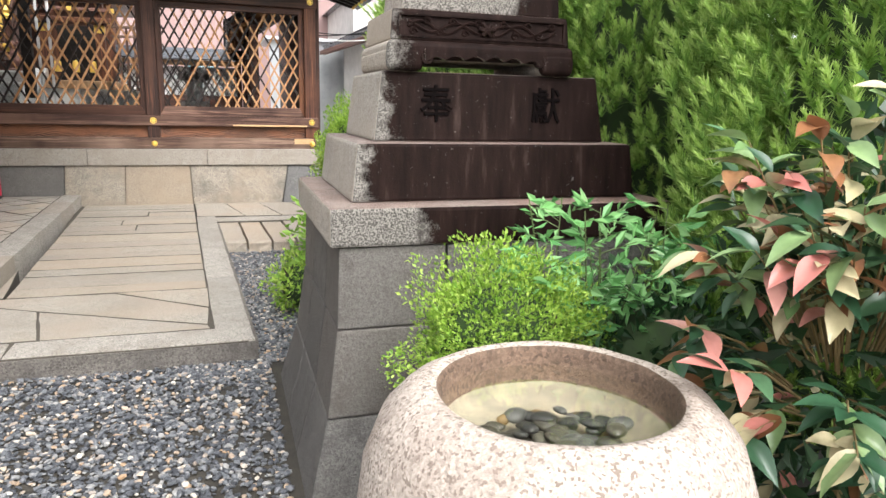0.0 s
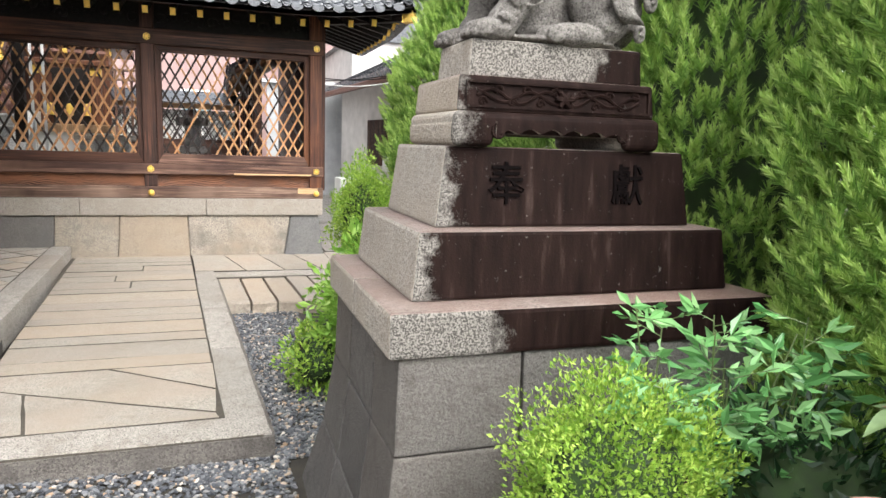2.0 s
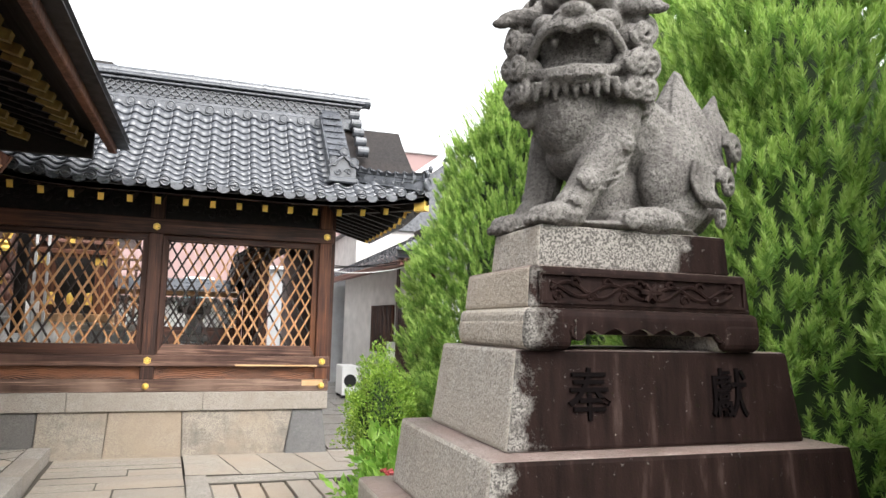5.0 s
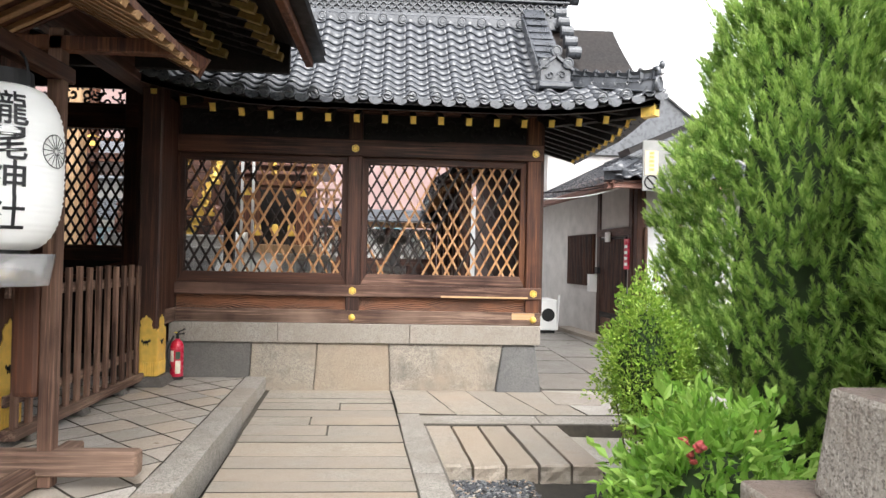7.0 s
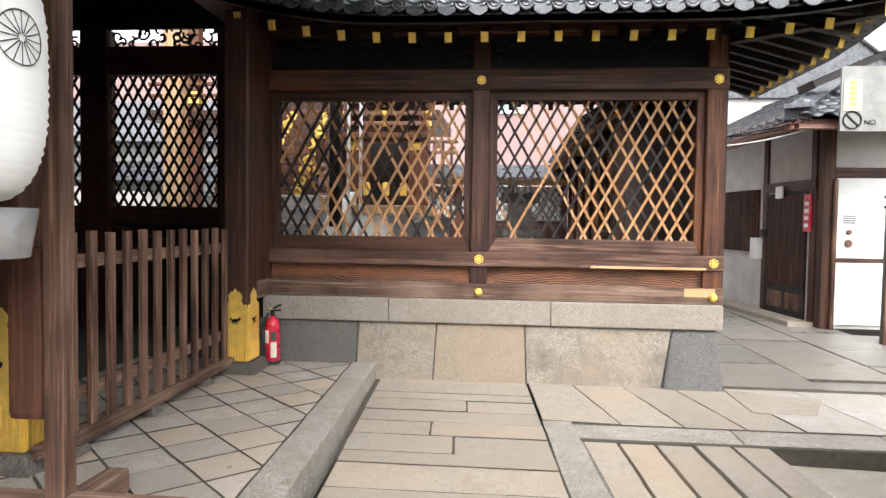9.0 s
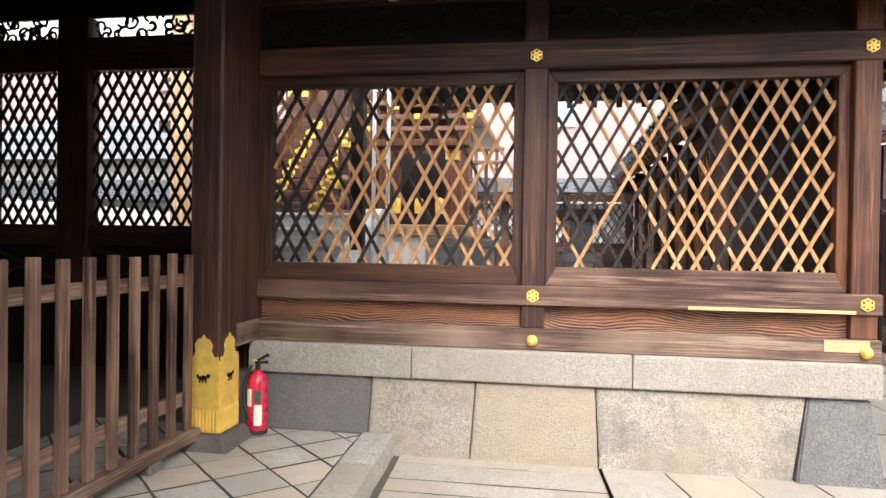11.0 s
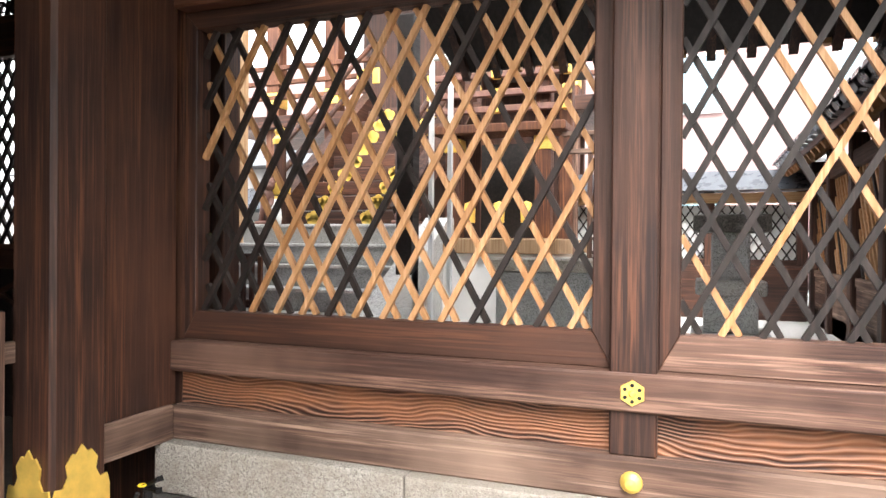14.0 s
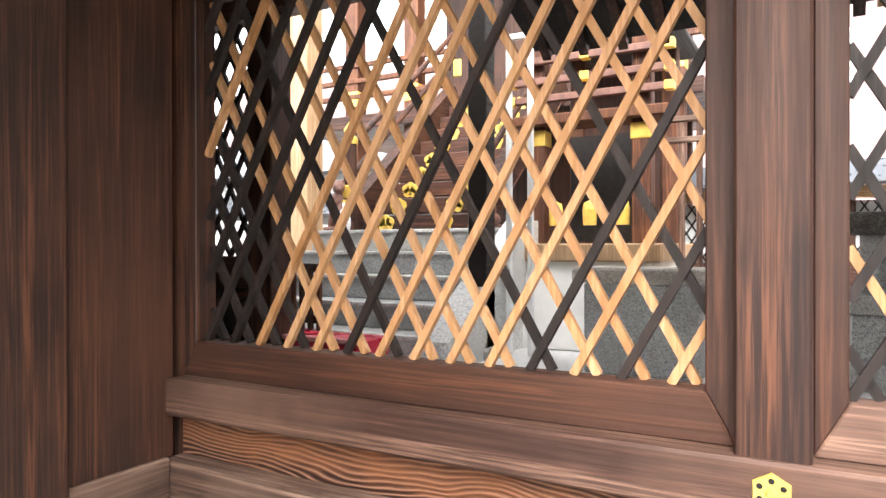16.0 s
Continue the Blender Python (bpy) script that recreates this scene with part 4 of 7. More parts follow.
for k in range(65):
    u = k / 64
    h = 1.487 + 0.016 * abs(math.sin(u * math.pi * 6)) - 0.016 * abs(2 * u - 1) ** 4
    x = 1.60 + 0.49 * u
    rows_a.append([bm.verts.new(p) for p in ((x, 3.038, h), (x, 3.038, 1.525), (x, 3.10, 1.525), (x, 3.10, h))])
for lo, hi in zip(rows_a, rows_a[1:]):
    for q in range(4):
        bm.faces.new((lo[q], lo[(q + 1) % 4], hi[(q + 1) % 4], hi[q]))
bm.faces.new(rows_a[0])
bm.faces.new(rows_a[-1])
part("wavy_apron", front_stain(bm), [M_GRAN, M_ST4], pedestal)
# carved vine in the sunk panel
bm = bmesh.new()
for lane_z, amp, ph in ((1.607, 0.022, 0.0), (1.607, 0.018, 1.9)):
    for k in range(60):
        u0, u1 = k / 60, (k + 1) / 60
        f = lambda u: (1.54 + 0.61 * u, 3.070, lane_z + amp * math.sin(u * 19 + ph))
        rod(f(u0), f(u1), 0.006, 0.006, 5, bm)
for k in range(12):
    cx, cz = 1.56 + 0.052 * k, 1.607 + (0.02 if k % 2 else -0.02)
    for j in range(7):
        r0, r1 = 0.018 * (1 - j / 8), 0.018 * (1 - (j + 1) / 8)
        rod((cx + r0 * math.cos(j), 3.069, cz + r0 * math.sin(j)), (cx + r1 * math.cos(j + 1), 3.069, cz + r1 * math.sin(j + 1)), 0.005, 0.005, 5, bm)
for k in range(6):
    a = k * math.pi / 3
    rod((1.855, 3.065, 1.607), (1.855 + 0.035 * math.cos(a), 3.060, 1.607 + 0.028 * math.sin(a)), 0.016, 0.006, 6, bm)
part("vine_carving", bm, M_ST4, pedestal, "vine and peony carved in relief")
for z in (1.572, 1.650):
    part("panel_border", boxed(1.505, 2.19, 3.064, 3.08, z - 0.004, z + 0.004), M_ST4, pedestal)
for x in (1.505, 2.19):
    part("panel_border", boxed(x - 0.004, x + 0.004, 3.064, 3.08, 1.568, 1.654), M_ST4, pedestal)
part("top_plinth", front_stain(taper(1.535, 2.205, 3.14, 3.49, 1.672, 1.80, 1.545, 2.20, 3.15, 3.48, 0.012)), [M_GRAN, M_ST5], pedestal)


# ---- guardian lion ----
def blob(bm, c, r, turn=(0, 0, 0), sub=2):
    own = bmesh.new()
    bmesh.ops.create_icosphere(own, subdivisions=sub, radius=1.0)
    own.transform(Matrix.Translation(c) @ Euler([radians(a) for a in turn]).to_matrix().to_4x4() @ Matrix.Diagonal((*r, 1)))
    return merged(bm, own)


def limb(bm, pts):
    for (a, ra), (b, rb) in zip(pts, pts[1:]):
        rod(a, b, ra, rb, 12, bm)
    for a, ra in pts:
        blob(bm, a, (ra, ra, ra), sub=2)


def spiral(bm, c, r, n, out, turns=2.0, thick=0.016, hand=1):
    """A stone curl in the plane whose normal is out."""
    o = Vector(out).normalized()
    s = o.cross(Vector((0, 0, 1))).normalized()
    u = s.cross(o)
    last = None
    for j in range(n + 1):
        t = j / n
        rr = r * (1 - 0.85 * t)
        a = hand * t * turns * 2 * math.pi
        p = Vector(c) + s * (rr * math.cos(a)) + u * (rr * math.sin(a)) + o * (0.018 * t)
        if last is not None:
            rod(last, p, thick * (1 - 0.3 * t), thick * (1 - 0.3 * t), 6, bm)
        last = p


lb = bmesh.new()
Y = 3.31


def curve_ridge(pts, r, n=10):
    """A raised strand through control points (a smooth curve), thinning to its end."""
    P = [Vector(p) for p in pts]
    last = None
    for k in range(n * (len(P) - 1) + 1):
        i, t = min(len(P) - 2, k // n), (k - min(len(P) - 2, k // n) * n) / n
        p0, p1, p2, p3 = P[max(0, i - 1)], P[i], P[i + 1], P[min(len(P) - 1, i + 2)]
        q = 0.5 * (2 * p1 + (p2 - p0) * t + (2 * p0 - 5 * p1 + 4 * p2 - p3) * t * t + (3 * p1 - p0 - 3 * p2 + p3) * t ** 3)
        if last is not None:
            rod(last, q, r * (1 - 0.5 * k / (n * (len(P) - 1))), r * (1 - 0.5 * (k + 1) / (n * (len(P) - 1))), 6, lb)
        last = q


# trunk, chest and the stone left standing under the belly
limb(lb, [((2.08, Y, 2.05), 0.145), ((1.95, Y, 2.13), 0.150), ((1.82, Y, 2.20), 0.160), ((1.74, Y - 0.02, 2.29), 0.15)])
blob(lb, (1.70, Y - 0.05, 2.17), (0.115, 0.125, 0.14), sub=3)
blob(lb, (1.745, Y - 0.02, 2.06), (0.09, 0.13, 0.09), sub=3)
blob(lb, (1.88, Y, 1.93), (0.17, 0.085, 0.16))
for s, sx, kx, ax in ((-1, 1.815, 1.770, 1.695), (1, 1.745, 1.715, 1.680)):
    y = Y + s * 0.125
    limb(lb, [((sx, y, 2.13), 0.085), ((kx, y + s * 0.012, 2.02), 0.066), ((ax, y, 1.90), 0.054), ((ax - 0.03, y, 1.86), 0.056)])
    blob(lb, (ax - 0.07, y, 1.832), (0.085, 0.066, 0.044))
    for q in (-1.5, -0.5, 0.5, 1.5):
        blob(lb, (ax - 0.135 + 0.012 * abs(q), y + q * 0.032, 1.830), (0.036, 0.018, 0.032))
        blob(lb, (ax - 0.168 + 0.012 * abs(q), y + q * 0.032, 1.815), (0.014, 0.010, 0.014))
    spiral(lb, (kx + 0.045, y + s * 0.068, 2.055), 0.030, 26, (0.1, s, 0), 2.0, 0.009)
    spiral(lb, (ax + 0.0, y + s * 0.052, 1.935), 0.034, 26, (-0.1, s, 0), 2.2, 0.009)
    spiral(lb, (ax - 0.045, y + s * 0.052, 1.868), 0.018, 18, (-0.1, s, 0.3), 1.6, 0.007)
    for k in range(4):
        curve_ridge([(kx + 0.075 - 0.010 * k, y + s * 0.052, 2.035 - 0.024 * k), (kx + 0.045 - 0.012 * k, y + s * 0.060, 2.005 - 0.026 * k), (kx + 0.005 - 0.014 * k, y + s * 0.058, 1.990 - 0.027 * k)], 0.007, 5)
    # haunch and hind paw
    hy = Y + s * 0.115
    blob(lb, (2.035, hy, 2.005), (0.115, 0.082, 0.160), (0, 14, 0), 3)
    blob(lb, (2.06, hy, 1.90), (0.10, 0.075, 0.09))
    blob(lb, (1.935, hy + s * 0.02, 1.835), (0.125, 0.066, 0.047))
    for q in (-1.5, -0.5, 0.5, 1.5):
        blob(lb, (1.825 + 0.012 * abs(q), hy + s * 0.02 + q * 0.032, 1.830), (0.036, 0.018, 0.033))
    # swirl of hair on the haunch
    for k in range(5):
        curve_ridge([(2.055 + 0.018 * k, hy + s * (0.094 - 0.004 * k), 2.03 - 0.010 * k), (2.035 + 0.022 * k, hy + s * (0.098 - 0.004 * k), 1.965 - 0.008 * k), (2.06 + 0.022 * k, hy + s * 0.094, 1.915 - 0.004 * k), (2.11 + 0.018 * k, hy + s * 0.072, 1.885)], 0.011, 6)
    spiral(lb, (2.185, hy + s * 0.03, 1.865), 0.042, 24, (0.5, s, 0), 1.9, 0.013)
    spiral(lb, (2.235, hy + s * 0.01, 1.985), 0.052, 26, (0.5, s, 0), 1.9, 0.014)
    spiral(lb, (2.275, hy + s * 0.0, 2.105), 0.050, 26, (0.5, s, 0), 1.9, 0.015)
blob(lb, (2.17, Y, 1.95), (0.10, 0.13, 0.14))
# flaming tail: two tongues, combed with strands
for base, mid, tip, r in (((2.10, Y, 2.10), (2.13, Y, 2.25), (2.150, Y + 0.01, 2.395), 0.098), ((2.20, Y, 2.02), (2.26, Y, 2.18), (2.305, Y, 2.325), 0.085), ((2.16, Y, 2.0), (2.19, Y, 2.12), (2.21, Y, 2.22), 0.105)):
    limb(lb, [(base, r), (tuple(Vector(base).lerp(Vector(mid), 0.5)), r * 0.95), (mid, r * 0.70), (tuple(Vector(mid).lerp(Vector(tip), 0.55)), r * 0.40), (tip, r * 0.10)])
for s in (-1, 1):
    for k in range(7):
        t = k / 6
        curve_ridge([(2.145 + 0.012 * t, Y + s * 0.012, 2.385 - 0.03 * t), (2.085 + 0.11 * t, Y + s * (0.062 + 0.010 * math.sin(3 * t)), 2.245 - 0.01 * t), (2.075 + 0.13 * t, Y + s * 0.110, 2.135 - 0.01 * t), (2.12 + 0.12 * t, Y + s * 0.115, 2.055 - 0.02 * t), (2.20 + 0.06 * t, Y + s * 0.115, 2.02 - 0.05 * t)], 0.0115, 7)
    for k in range(5):
        t = k / 4
        curve_ridge([(2.302, Y + s * 0.008, 2.31 - 0.03 * t), (2.225 + 0.09 * t, Y + s * 0.058, 2.19 - 0.02 * t), (2.20 + 0.11 * t, Y + s * 0.088, 2.10 - 0.02 * t), (2.22 + 0.08 * t, Y + s * 0.10, 2.03)], 0.011, 6)
# great head turned to the south-west, its mouth agape
H = Vector((1.715, Y - 0.085, 2.395))
F = Vector((-0.56, -0.82, -0.06)).normalized()
S = F.cross(Vector((0, 0, 1))).normalized()
U = S.cross(F)
TURN = Matrix((S, F, U)).transposed().to_4x4()


def hp(f, s, u):
    return tuple(H + F * f + S * s + U * u)


def face_blob(f, s, u, rs, rf, ru, sub=2):
    own = bmesh.new()
    bmesh.ops.create_icosphere(own, subdivisions=sub, radius=1.0)
    own.transform(Matrix.Translation(hp(f, s, u)) @ TURN @ Matrix.Diagonal((rs, rf, ru, 1)))
    merged(lb, own)


face_blob(-0.02, 0, 0.03, 0.150, 0.110, 0.165, 3)
face_blob(0.055, 0, 0.115, 0.115, 0.085, 0.065)
face_blob(0.11, 0, 0.045, 0.062, 0.075, 0.042)
face_blob(0.175, 0, 0.040, 0.046, 0.030, 0.026)
for s in (-1, 1):
    face_blob(0.165, s * 0.038, 0.028, 0.026, 0.028, 0.022)
    face_blob(0.11, s * 0.085, 0.018, 0.050, 0.055, 0.040)
    face_blob(0.115, s * 0.066, 0.100, 0.034, 0.030, 0.027)
    curve_ridge([hp(0.150, s * 0.015, 0.098), hp(0.150, s * 0.055, 0.142), hp(0.115, s * 0.105, 0.150), hp(0.05, s * 0.145, 0.120)], 0.022, 6)
    # upper lip arching round the mouth, and the jaw below it
    curve_ridge([hp(0.172, 0, -0.010), hp(0.172, s * 0.045, 0.002), hp(0.150, s * 0.095, -0.015), hp(0.105, s * 0.135, -0.065), hp(0.075, s * 0.135, -0.115)], 0.024, 7)
    curve_ridge([hp(0.150, 0, -0.140), hp(0.140, s * 0.05, -0.138), hp(0.105, s * 0.10, -0.125), hp(0.075, s * 0.130, -0.105)], 0.034, 6)
    face_blob(0.125, s * 0.062, -0.030, 0.013, 0.013, 0.024)
    # ears laid flat, pointing out
    face_blob(0.02, s * 0.185, 0.095, 0.075, 0.030, 0.030)
    face_blob(0.03, s * 0.235, 0.080, 0.040, 0.020, 0.018)
    # mane: combed locks ending in curls
    for f, d, u, r in ((0.045, 0.195, -0.015, 0.050), (0.070, 0.180, -0.100, 0.046), (0.020, 0.215, -0.085, 0.046), (0.055, 0.170, -0.170, 0.046), (0.000, 0.205, -0.165, 0.050), (-0.055, 0.200, 0.035, 0.058), (-0.070, 0.205, -0.070, 0.060), (-0.060, 0.185, -0.185, 0.060), (0.0, 0.16, -0.235, 0.045)):
        face_blob(f, s * (d - 0.035), u, r * 0.95, r, r * 0.95)
        out = S * (s * 0.72) + F * 0.72
        spiral(lb, tuple(Vector(hp(f, s * (d - 0.035), u)) + out.normalized() * (r * 0.92)), r * 0.86, 28, out, 2.1, 0.0125, s)
    for k in range(7):
        u0 = 0.13 - 0.030 * k
        curve_ridge([hp(-0.02, s * (0.125 + 0.004 * k), u0 + 0.05), hp(0.015, s * (0.172 + 0.004 * k), u0 - 0.005), hp(0.0, s * (0.192), u0 - 0.075), hp(-0.045, s * 0.196, u0 - 0.135)], 0.010, 6)
    for k in range(6):
        curve_ridge([hp(-0.09, s * (0.185 - 0.012 * k), -0.10), hp(-0.085 + 0.012 * k, s * (0.175 - 0.018 * k), -0.20), hp(-0.06 + 0.02 * k, s * (0.165 - 0.02 * k), -0.275 - 0.008 * (k % 3))], 0.012, 6)
# beard points under the jaw
for k in range(9):
    d = (k - 4) * 0.028
    curve_ridge([hp(0.140 - 0.2 * d * d * 8, d, -0.150), hp(0.132 - 1.6 * d * d, d * 1.05, -0.182), hp(0.118 - 1.6 * d * d, d * 1.1, -0.205 + 0.012 * (k % 2))], 0.016, 4)
for k in range(13):
    a = radians(-110 + k * 18.3)
    blob(lb, tuple(H - F * 0.05 + S * (0.145 * math.sin(a)) + U * (0.02 + 0.150 * math.cos(a))), (0.058, 0.058, 0.058))
    blob(lb, tuple(H - F * 0.12 + S * (0.125 * math.sin(a)) + U * (-0.04 + 0.140 * math.cos(a))), (0.070, 0.070, 0.070))
blob(lb, tuple(H - F * 0.12 - U * 0.10), (0.15, 0.15, 0.16))
blob(lb, (1.88, Y, 1.815), (0.33, 0.19, 0.022))
lion = tagged(new("guardian_lion_statue", mesh_of("guardian_lion_statue", lb, M_LION, True)), "weathered grey granite guardian lion seated on its pedestal", "statue")
rm = lion.modifiers.new("remesh", "REMESH")
rm.mode, rm.voxel_size, rm.use_smooth_shade = "VOXEL", 0.0045, True
sm = lion.modifiers.new("smooth", "SMOOTH")
sm.factor, sm.iterations = 0.3, 1

# ---- water basin ----
BX, BY, BZ = 1.535, 1.715, -0.13
basin = thing("water_basin", (BX, BY, BZ), "round pinkish granite water basin with pebbles under the water", "basin")
prof = [(0.0, 0.0), (0.30, 0.0), (0.375, 0.08), (0.425, 0.22), (0.447, 0.40), (0.443, 0.56), (0.425, 0.68), (0.390, 0.775), (0.340, 0.830), (0.290, 0.855), (0.264, 0.852), (0.256, 0.835), (0.250, 0.76), (0.235, 0.725), (0.18, 0.705), (0.0, 0.70)]
bm = lathe(prof, (BX, BY, BZ), 72)
for vt in bm.verts:
    n = noise.noise(vt.co * 3.0) * 0.008 + noise.noise(vt.co * 11) * 0.003
    vt.co += (vt.co - Vector((BX, BY, BZ + 0.4))).normalized() * n
M_RIMIN = granite("brown_wet_granite", (0.155, 0.105, 0.075), speck=(0.03, 0.022, 0.02), amount=0.65, stain=(0.07, 0.05, 0.035), grain=80, bump=0.6)
bm.faces.ensure_lookup_table()
for k, f in enumerate(bm.faces):
    if k >= 72 * 10 + 0:
        f.material_index = 1
part("bowl", bm, [M_BASIN, M_RIMIN], basin, smooth=True)
M_WATER = Mat("clear_water", 0.02)
M_WATER.b.inputs["Transmission Weight"].default_value = 1.0
M_WATER.b.inputs["IOR"].default_value = 1.33
M_WATER = M_WATER.done((0.97, 0.98, 0.94))
wat = part("water", lathe([(0.0, 0.0), (0.262, 0.0), (0.262, -0.004), (0.0, -0.004)], (BX, BY, BZ + 0.805), 56), M_WATER, basin, "thin clear water")
wat.visible_shadow = False
M_SILT = plain("buff_silt", (0.27, 0.235, 0.175), 0.9, 0, 0.25, 24)
part("silt", lathe([(0.0, 0.715), (0.17, 0.716), (0.23, 0.735), (0.25, 0.76)], (BX, BY, BZ), 48), M_SILT, basin, smooth=True)


def pebble_mesh(name, seed, mat, flat=0.5):
    r = random.Random(seed)
    bm = bmesh.new()
    bmesh.ops.create_icosphere(bm, subdivisions=2, radius=1.0)
    off = Vector((r.uniform(0, 99), r.uniform(0, 99), r.uniform(0, 99)))
    for vt in bm.verts:
        vt.co *= 1 + 0.22 * noise.noise(vt.co * 0.9 + off)
        vt.co.z *= flat
    return mesh_of(name, bm, mat, True)


PEB = [plain("river_pebble_a", (0.022, 0.022, 0.020), 0.35, 0, 0.35, 40), plain("river_pebble_b", (0.045, 0.042, 0.030), 0.35, 0, 0.35, 40), plain("river_pebble_c", (0.12, 0.075, 0.025), 0.35, 0, 0.3, 40), plain("river_pebble_d", (0.060, 0.060, 0.055), 0.4, 0, 0.4, 60)]
peb_meshes = [pebble_mesh("pebble", i, PEB[i % 4 if i < 8 else 0]) for i in range(10)]
rngp = random.Random(3)
for k in range(85):
    a, d = rngp.uniform(0, 6.28), 0.135 * math.sqrt(rngp.random())
    x, y = 1.50 + 1.25 * d * math.cos(a), 1.675 + 0.75 * d * math.sin(a)
    ob = new("pebble", rngp.choice(peb_meshes))
    ob.parent = basin
    r = rngp.uniform(0.014, 0.026)
    ob.matrix_basis = basin.matrix_basis.inverted() @ pose(x, y, BZ + 0.738 + rngp.uniform(0, 0.035), rngp.uniform(-15, 15), rngp.uniform(-15, 15), rngp.uniform(0, 360)) @ Matrix.Diagonal((r * 1.3, r, r, 1))


# ---- planting ----
def np_mesh(name, verts, faces, mats, smooth=False, slots=None):
    me = bpy.data.meshes.new(name)
    me.from_pydata([tuple(p) for p in verts], [], faces)
    for mt in mats:
        me.materials.append(mt)
    if slots is not None:
        me.polygons.foreach_set("material_index", slots)
    if smooth:
        me.polygons.foreach_set("use_smooth", [True] * len(me.polygons))
    me.update()
    return me


def unit(v):
    return v / (np.linalg.norm(v, axis=-1, keepdims=True) + 1e-9)


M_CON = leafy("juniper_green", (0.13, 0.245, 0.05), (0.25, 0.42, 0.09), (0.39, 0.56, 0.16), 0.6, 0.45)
M_TIP = leafy("juniper_pale_tip", (0.30, 0.46, 0.10), (0.45, 0.62, 0.165), (0.63, 0.77, 0.29), 0.55, 0.45)
# for solid cores; the dark green stands in for shade deep in the crown
M_CORE = plain("inner_shade_green", (0.020, 0.040, 0.010), 0.9, 0, 0.4, 14)
M_BARK = plain("brown_bark", (0.09, 0.06, 0.04), 0.9, 0, 0.4, 12, 0.2, 0.6)


def bumpy(p, f, amp, seed):
    return np.array([noise.noise(Vector((x * f + seed, y * f, z * f))) for x, y, z in p]) * amp


def conifer(at, radius, height, n, seed, squash=(1, 1), foot=0.0, label=""):
    """A feathery juniper: trunk, a core coloured dark as inner shade, and upswept tufts of fine twigs standing in
    lobes.
    """
    r = np.random.RandomState(seed)
    tree = thing("conifer", at, label or "tall feathery green juniper with upswept sprays", "tree", "garden junipers")
    part("trunk", rod((at[0], at[1], at[2]), (at[0], at[1], at[2] + height * 0.8), 0.07, 0.02, 10), M_BARK, tree)

    def shell(u, th):
        prof = np.where(u < 0.15, 0.72 + 1.87 * u, np.maximum(0.02, 1 - np.maximum(0, (u - 0.15) / 0.85) ** 2.1) ** 0.75)
        d = np.stack([np.cos(th) * squash[0], np.sin(th) * squash[1], np.zeros_like(th)], 1)
        base = np.stack([np.full_like(th, at[0]), np.full_like(th, at[1]), at[2] + foot + u * (height - foot)], 1)
        return base, d, prof * radius

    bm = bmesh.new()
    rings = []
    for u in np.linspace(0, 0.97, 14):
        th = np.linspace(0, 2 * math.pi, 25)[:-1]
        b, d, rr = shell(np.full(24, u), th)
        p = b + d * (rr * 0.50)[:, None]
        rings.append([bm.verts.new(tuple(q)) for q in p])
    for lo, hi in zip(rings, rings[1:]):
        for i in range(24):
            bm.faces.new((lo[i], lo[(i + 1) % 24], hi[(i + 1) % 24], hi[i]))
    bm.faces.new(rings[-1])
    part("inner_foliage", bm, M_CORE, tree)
    # tufts stand on lobes; the hollows between the lobes stay shaded
    u = r.rand(n) ** 0.9
    th = r.rand(n) * 2 * math.pi
    b, d, rr = shell(u, th)
    surf = b + d * rr[:, None]
    flat_z = surf * np.array([1, 1, 0.55])
    lobe = bumpy(flat_z, 4.2, 0.20, seed) + bumpy(flat_z, 10.0, 0.13, seed + 7)
    heart = b + d * (rr * (0.93 - 0.28 * r.rand(n) ** 1.8) + lobe * radius)[:, None]
    axis = unit(d + np.stack([r.randn(n) * 0.28, r.randn(n) * 0.28, 0.95 + 0.8 * u + r.randn(n) * 0.25], 1))
    span = 0.075 + 0.07 * r.rand(n)
    lead = (u > 0.72) & (r.rand(n) > 0.90)
    span = np.where(lead, span * 2.3, span)
    B = 64
    k = (np.arange(B) + 0.5) / B
    ang = np.arange(B) * 2.39996
    s1 = unit(np.cross(axis, r.randn(n, 3)))
    s2 = np.cross(axis, s1)
    ang = ang[None] + r.rand(n, B) * 0.9
    rad = s1[:, None] * np.cos(ang)[..., None] + s2[:, None] * np.sin(ang)[..., None]
    root = heart[:, None] + axis[:, None] * (span[:, None] * k[None])[..., None]
    lean = (1.0 - 0.75 * k)[None, :, None] * (0.75 + 0.5 * r.rand(n, B, 1))
    dirv = unit(axis[:, None] * 0.9 + rad * lean + r.randn(n, B, 3) * 0.16 + np.array([0, 0, 0.15]))
    ln = (0.054 - 0.026 * k)[None] * (0.6 + 0.7 * r.rand(n, B))
    w = unit(np.cross(dirv, r.randn(n, B, 3))) * 0.0034
    V = np.stack([root - w, root + w, root + dirv * ln[..., None]], 2).reshape(-1, 3)
    m = n * B
    faces = (np.arange(m)[:, None] * 3 + np.arange(3)[None]).tolist()
    # blades past 0.45 of a tuft's length take the paler green
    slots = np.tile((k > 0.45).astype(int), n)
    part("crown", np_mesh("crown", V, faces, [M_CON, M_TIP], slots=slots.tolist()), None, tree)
    return tree


def leaf_shell(n, seed, centre, radii, bump=0.27, fill=0.40, flat_foot=None):
    r = np.random.RandomState(seed)
    d = unit(r.randn(n, 3))
    k = 1 - fill * r.rand(n) ** 2
    p = np.array(centre) + d * np.array(radii) * (k * (1 + bumpy(d, 2.6, bump * 2, seed) + bumpy(d, 6, bump, seed + 3)))[:, None]
    return p, d, r


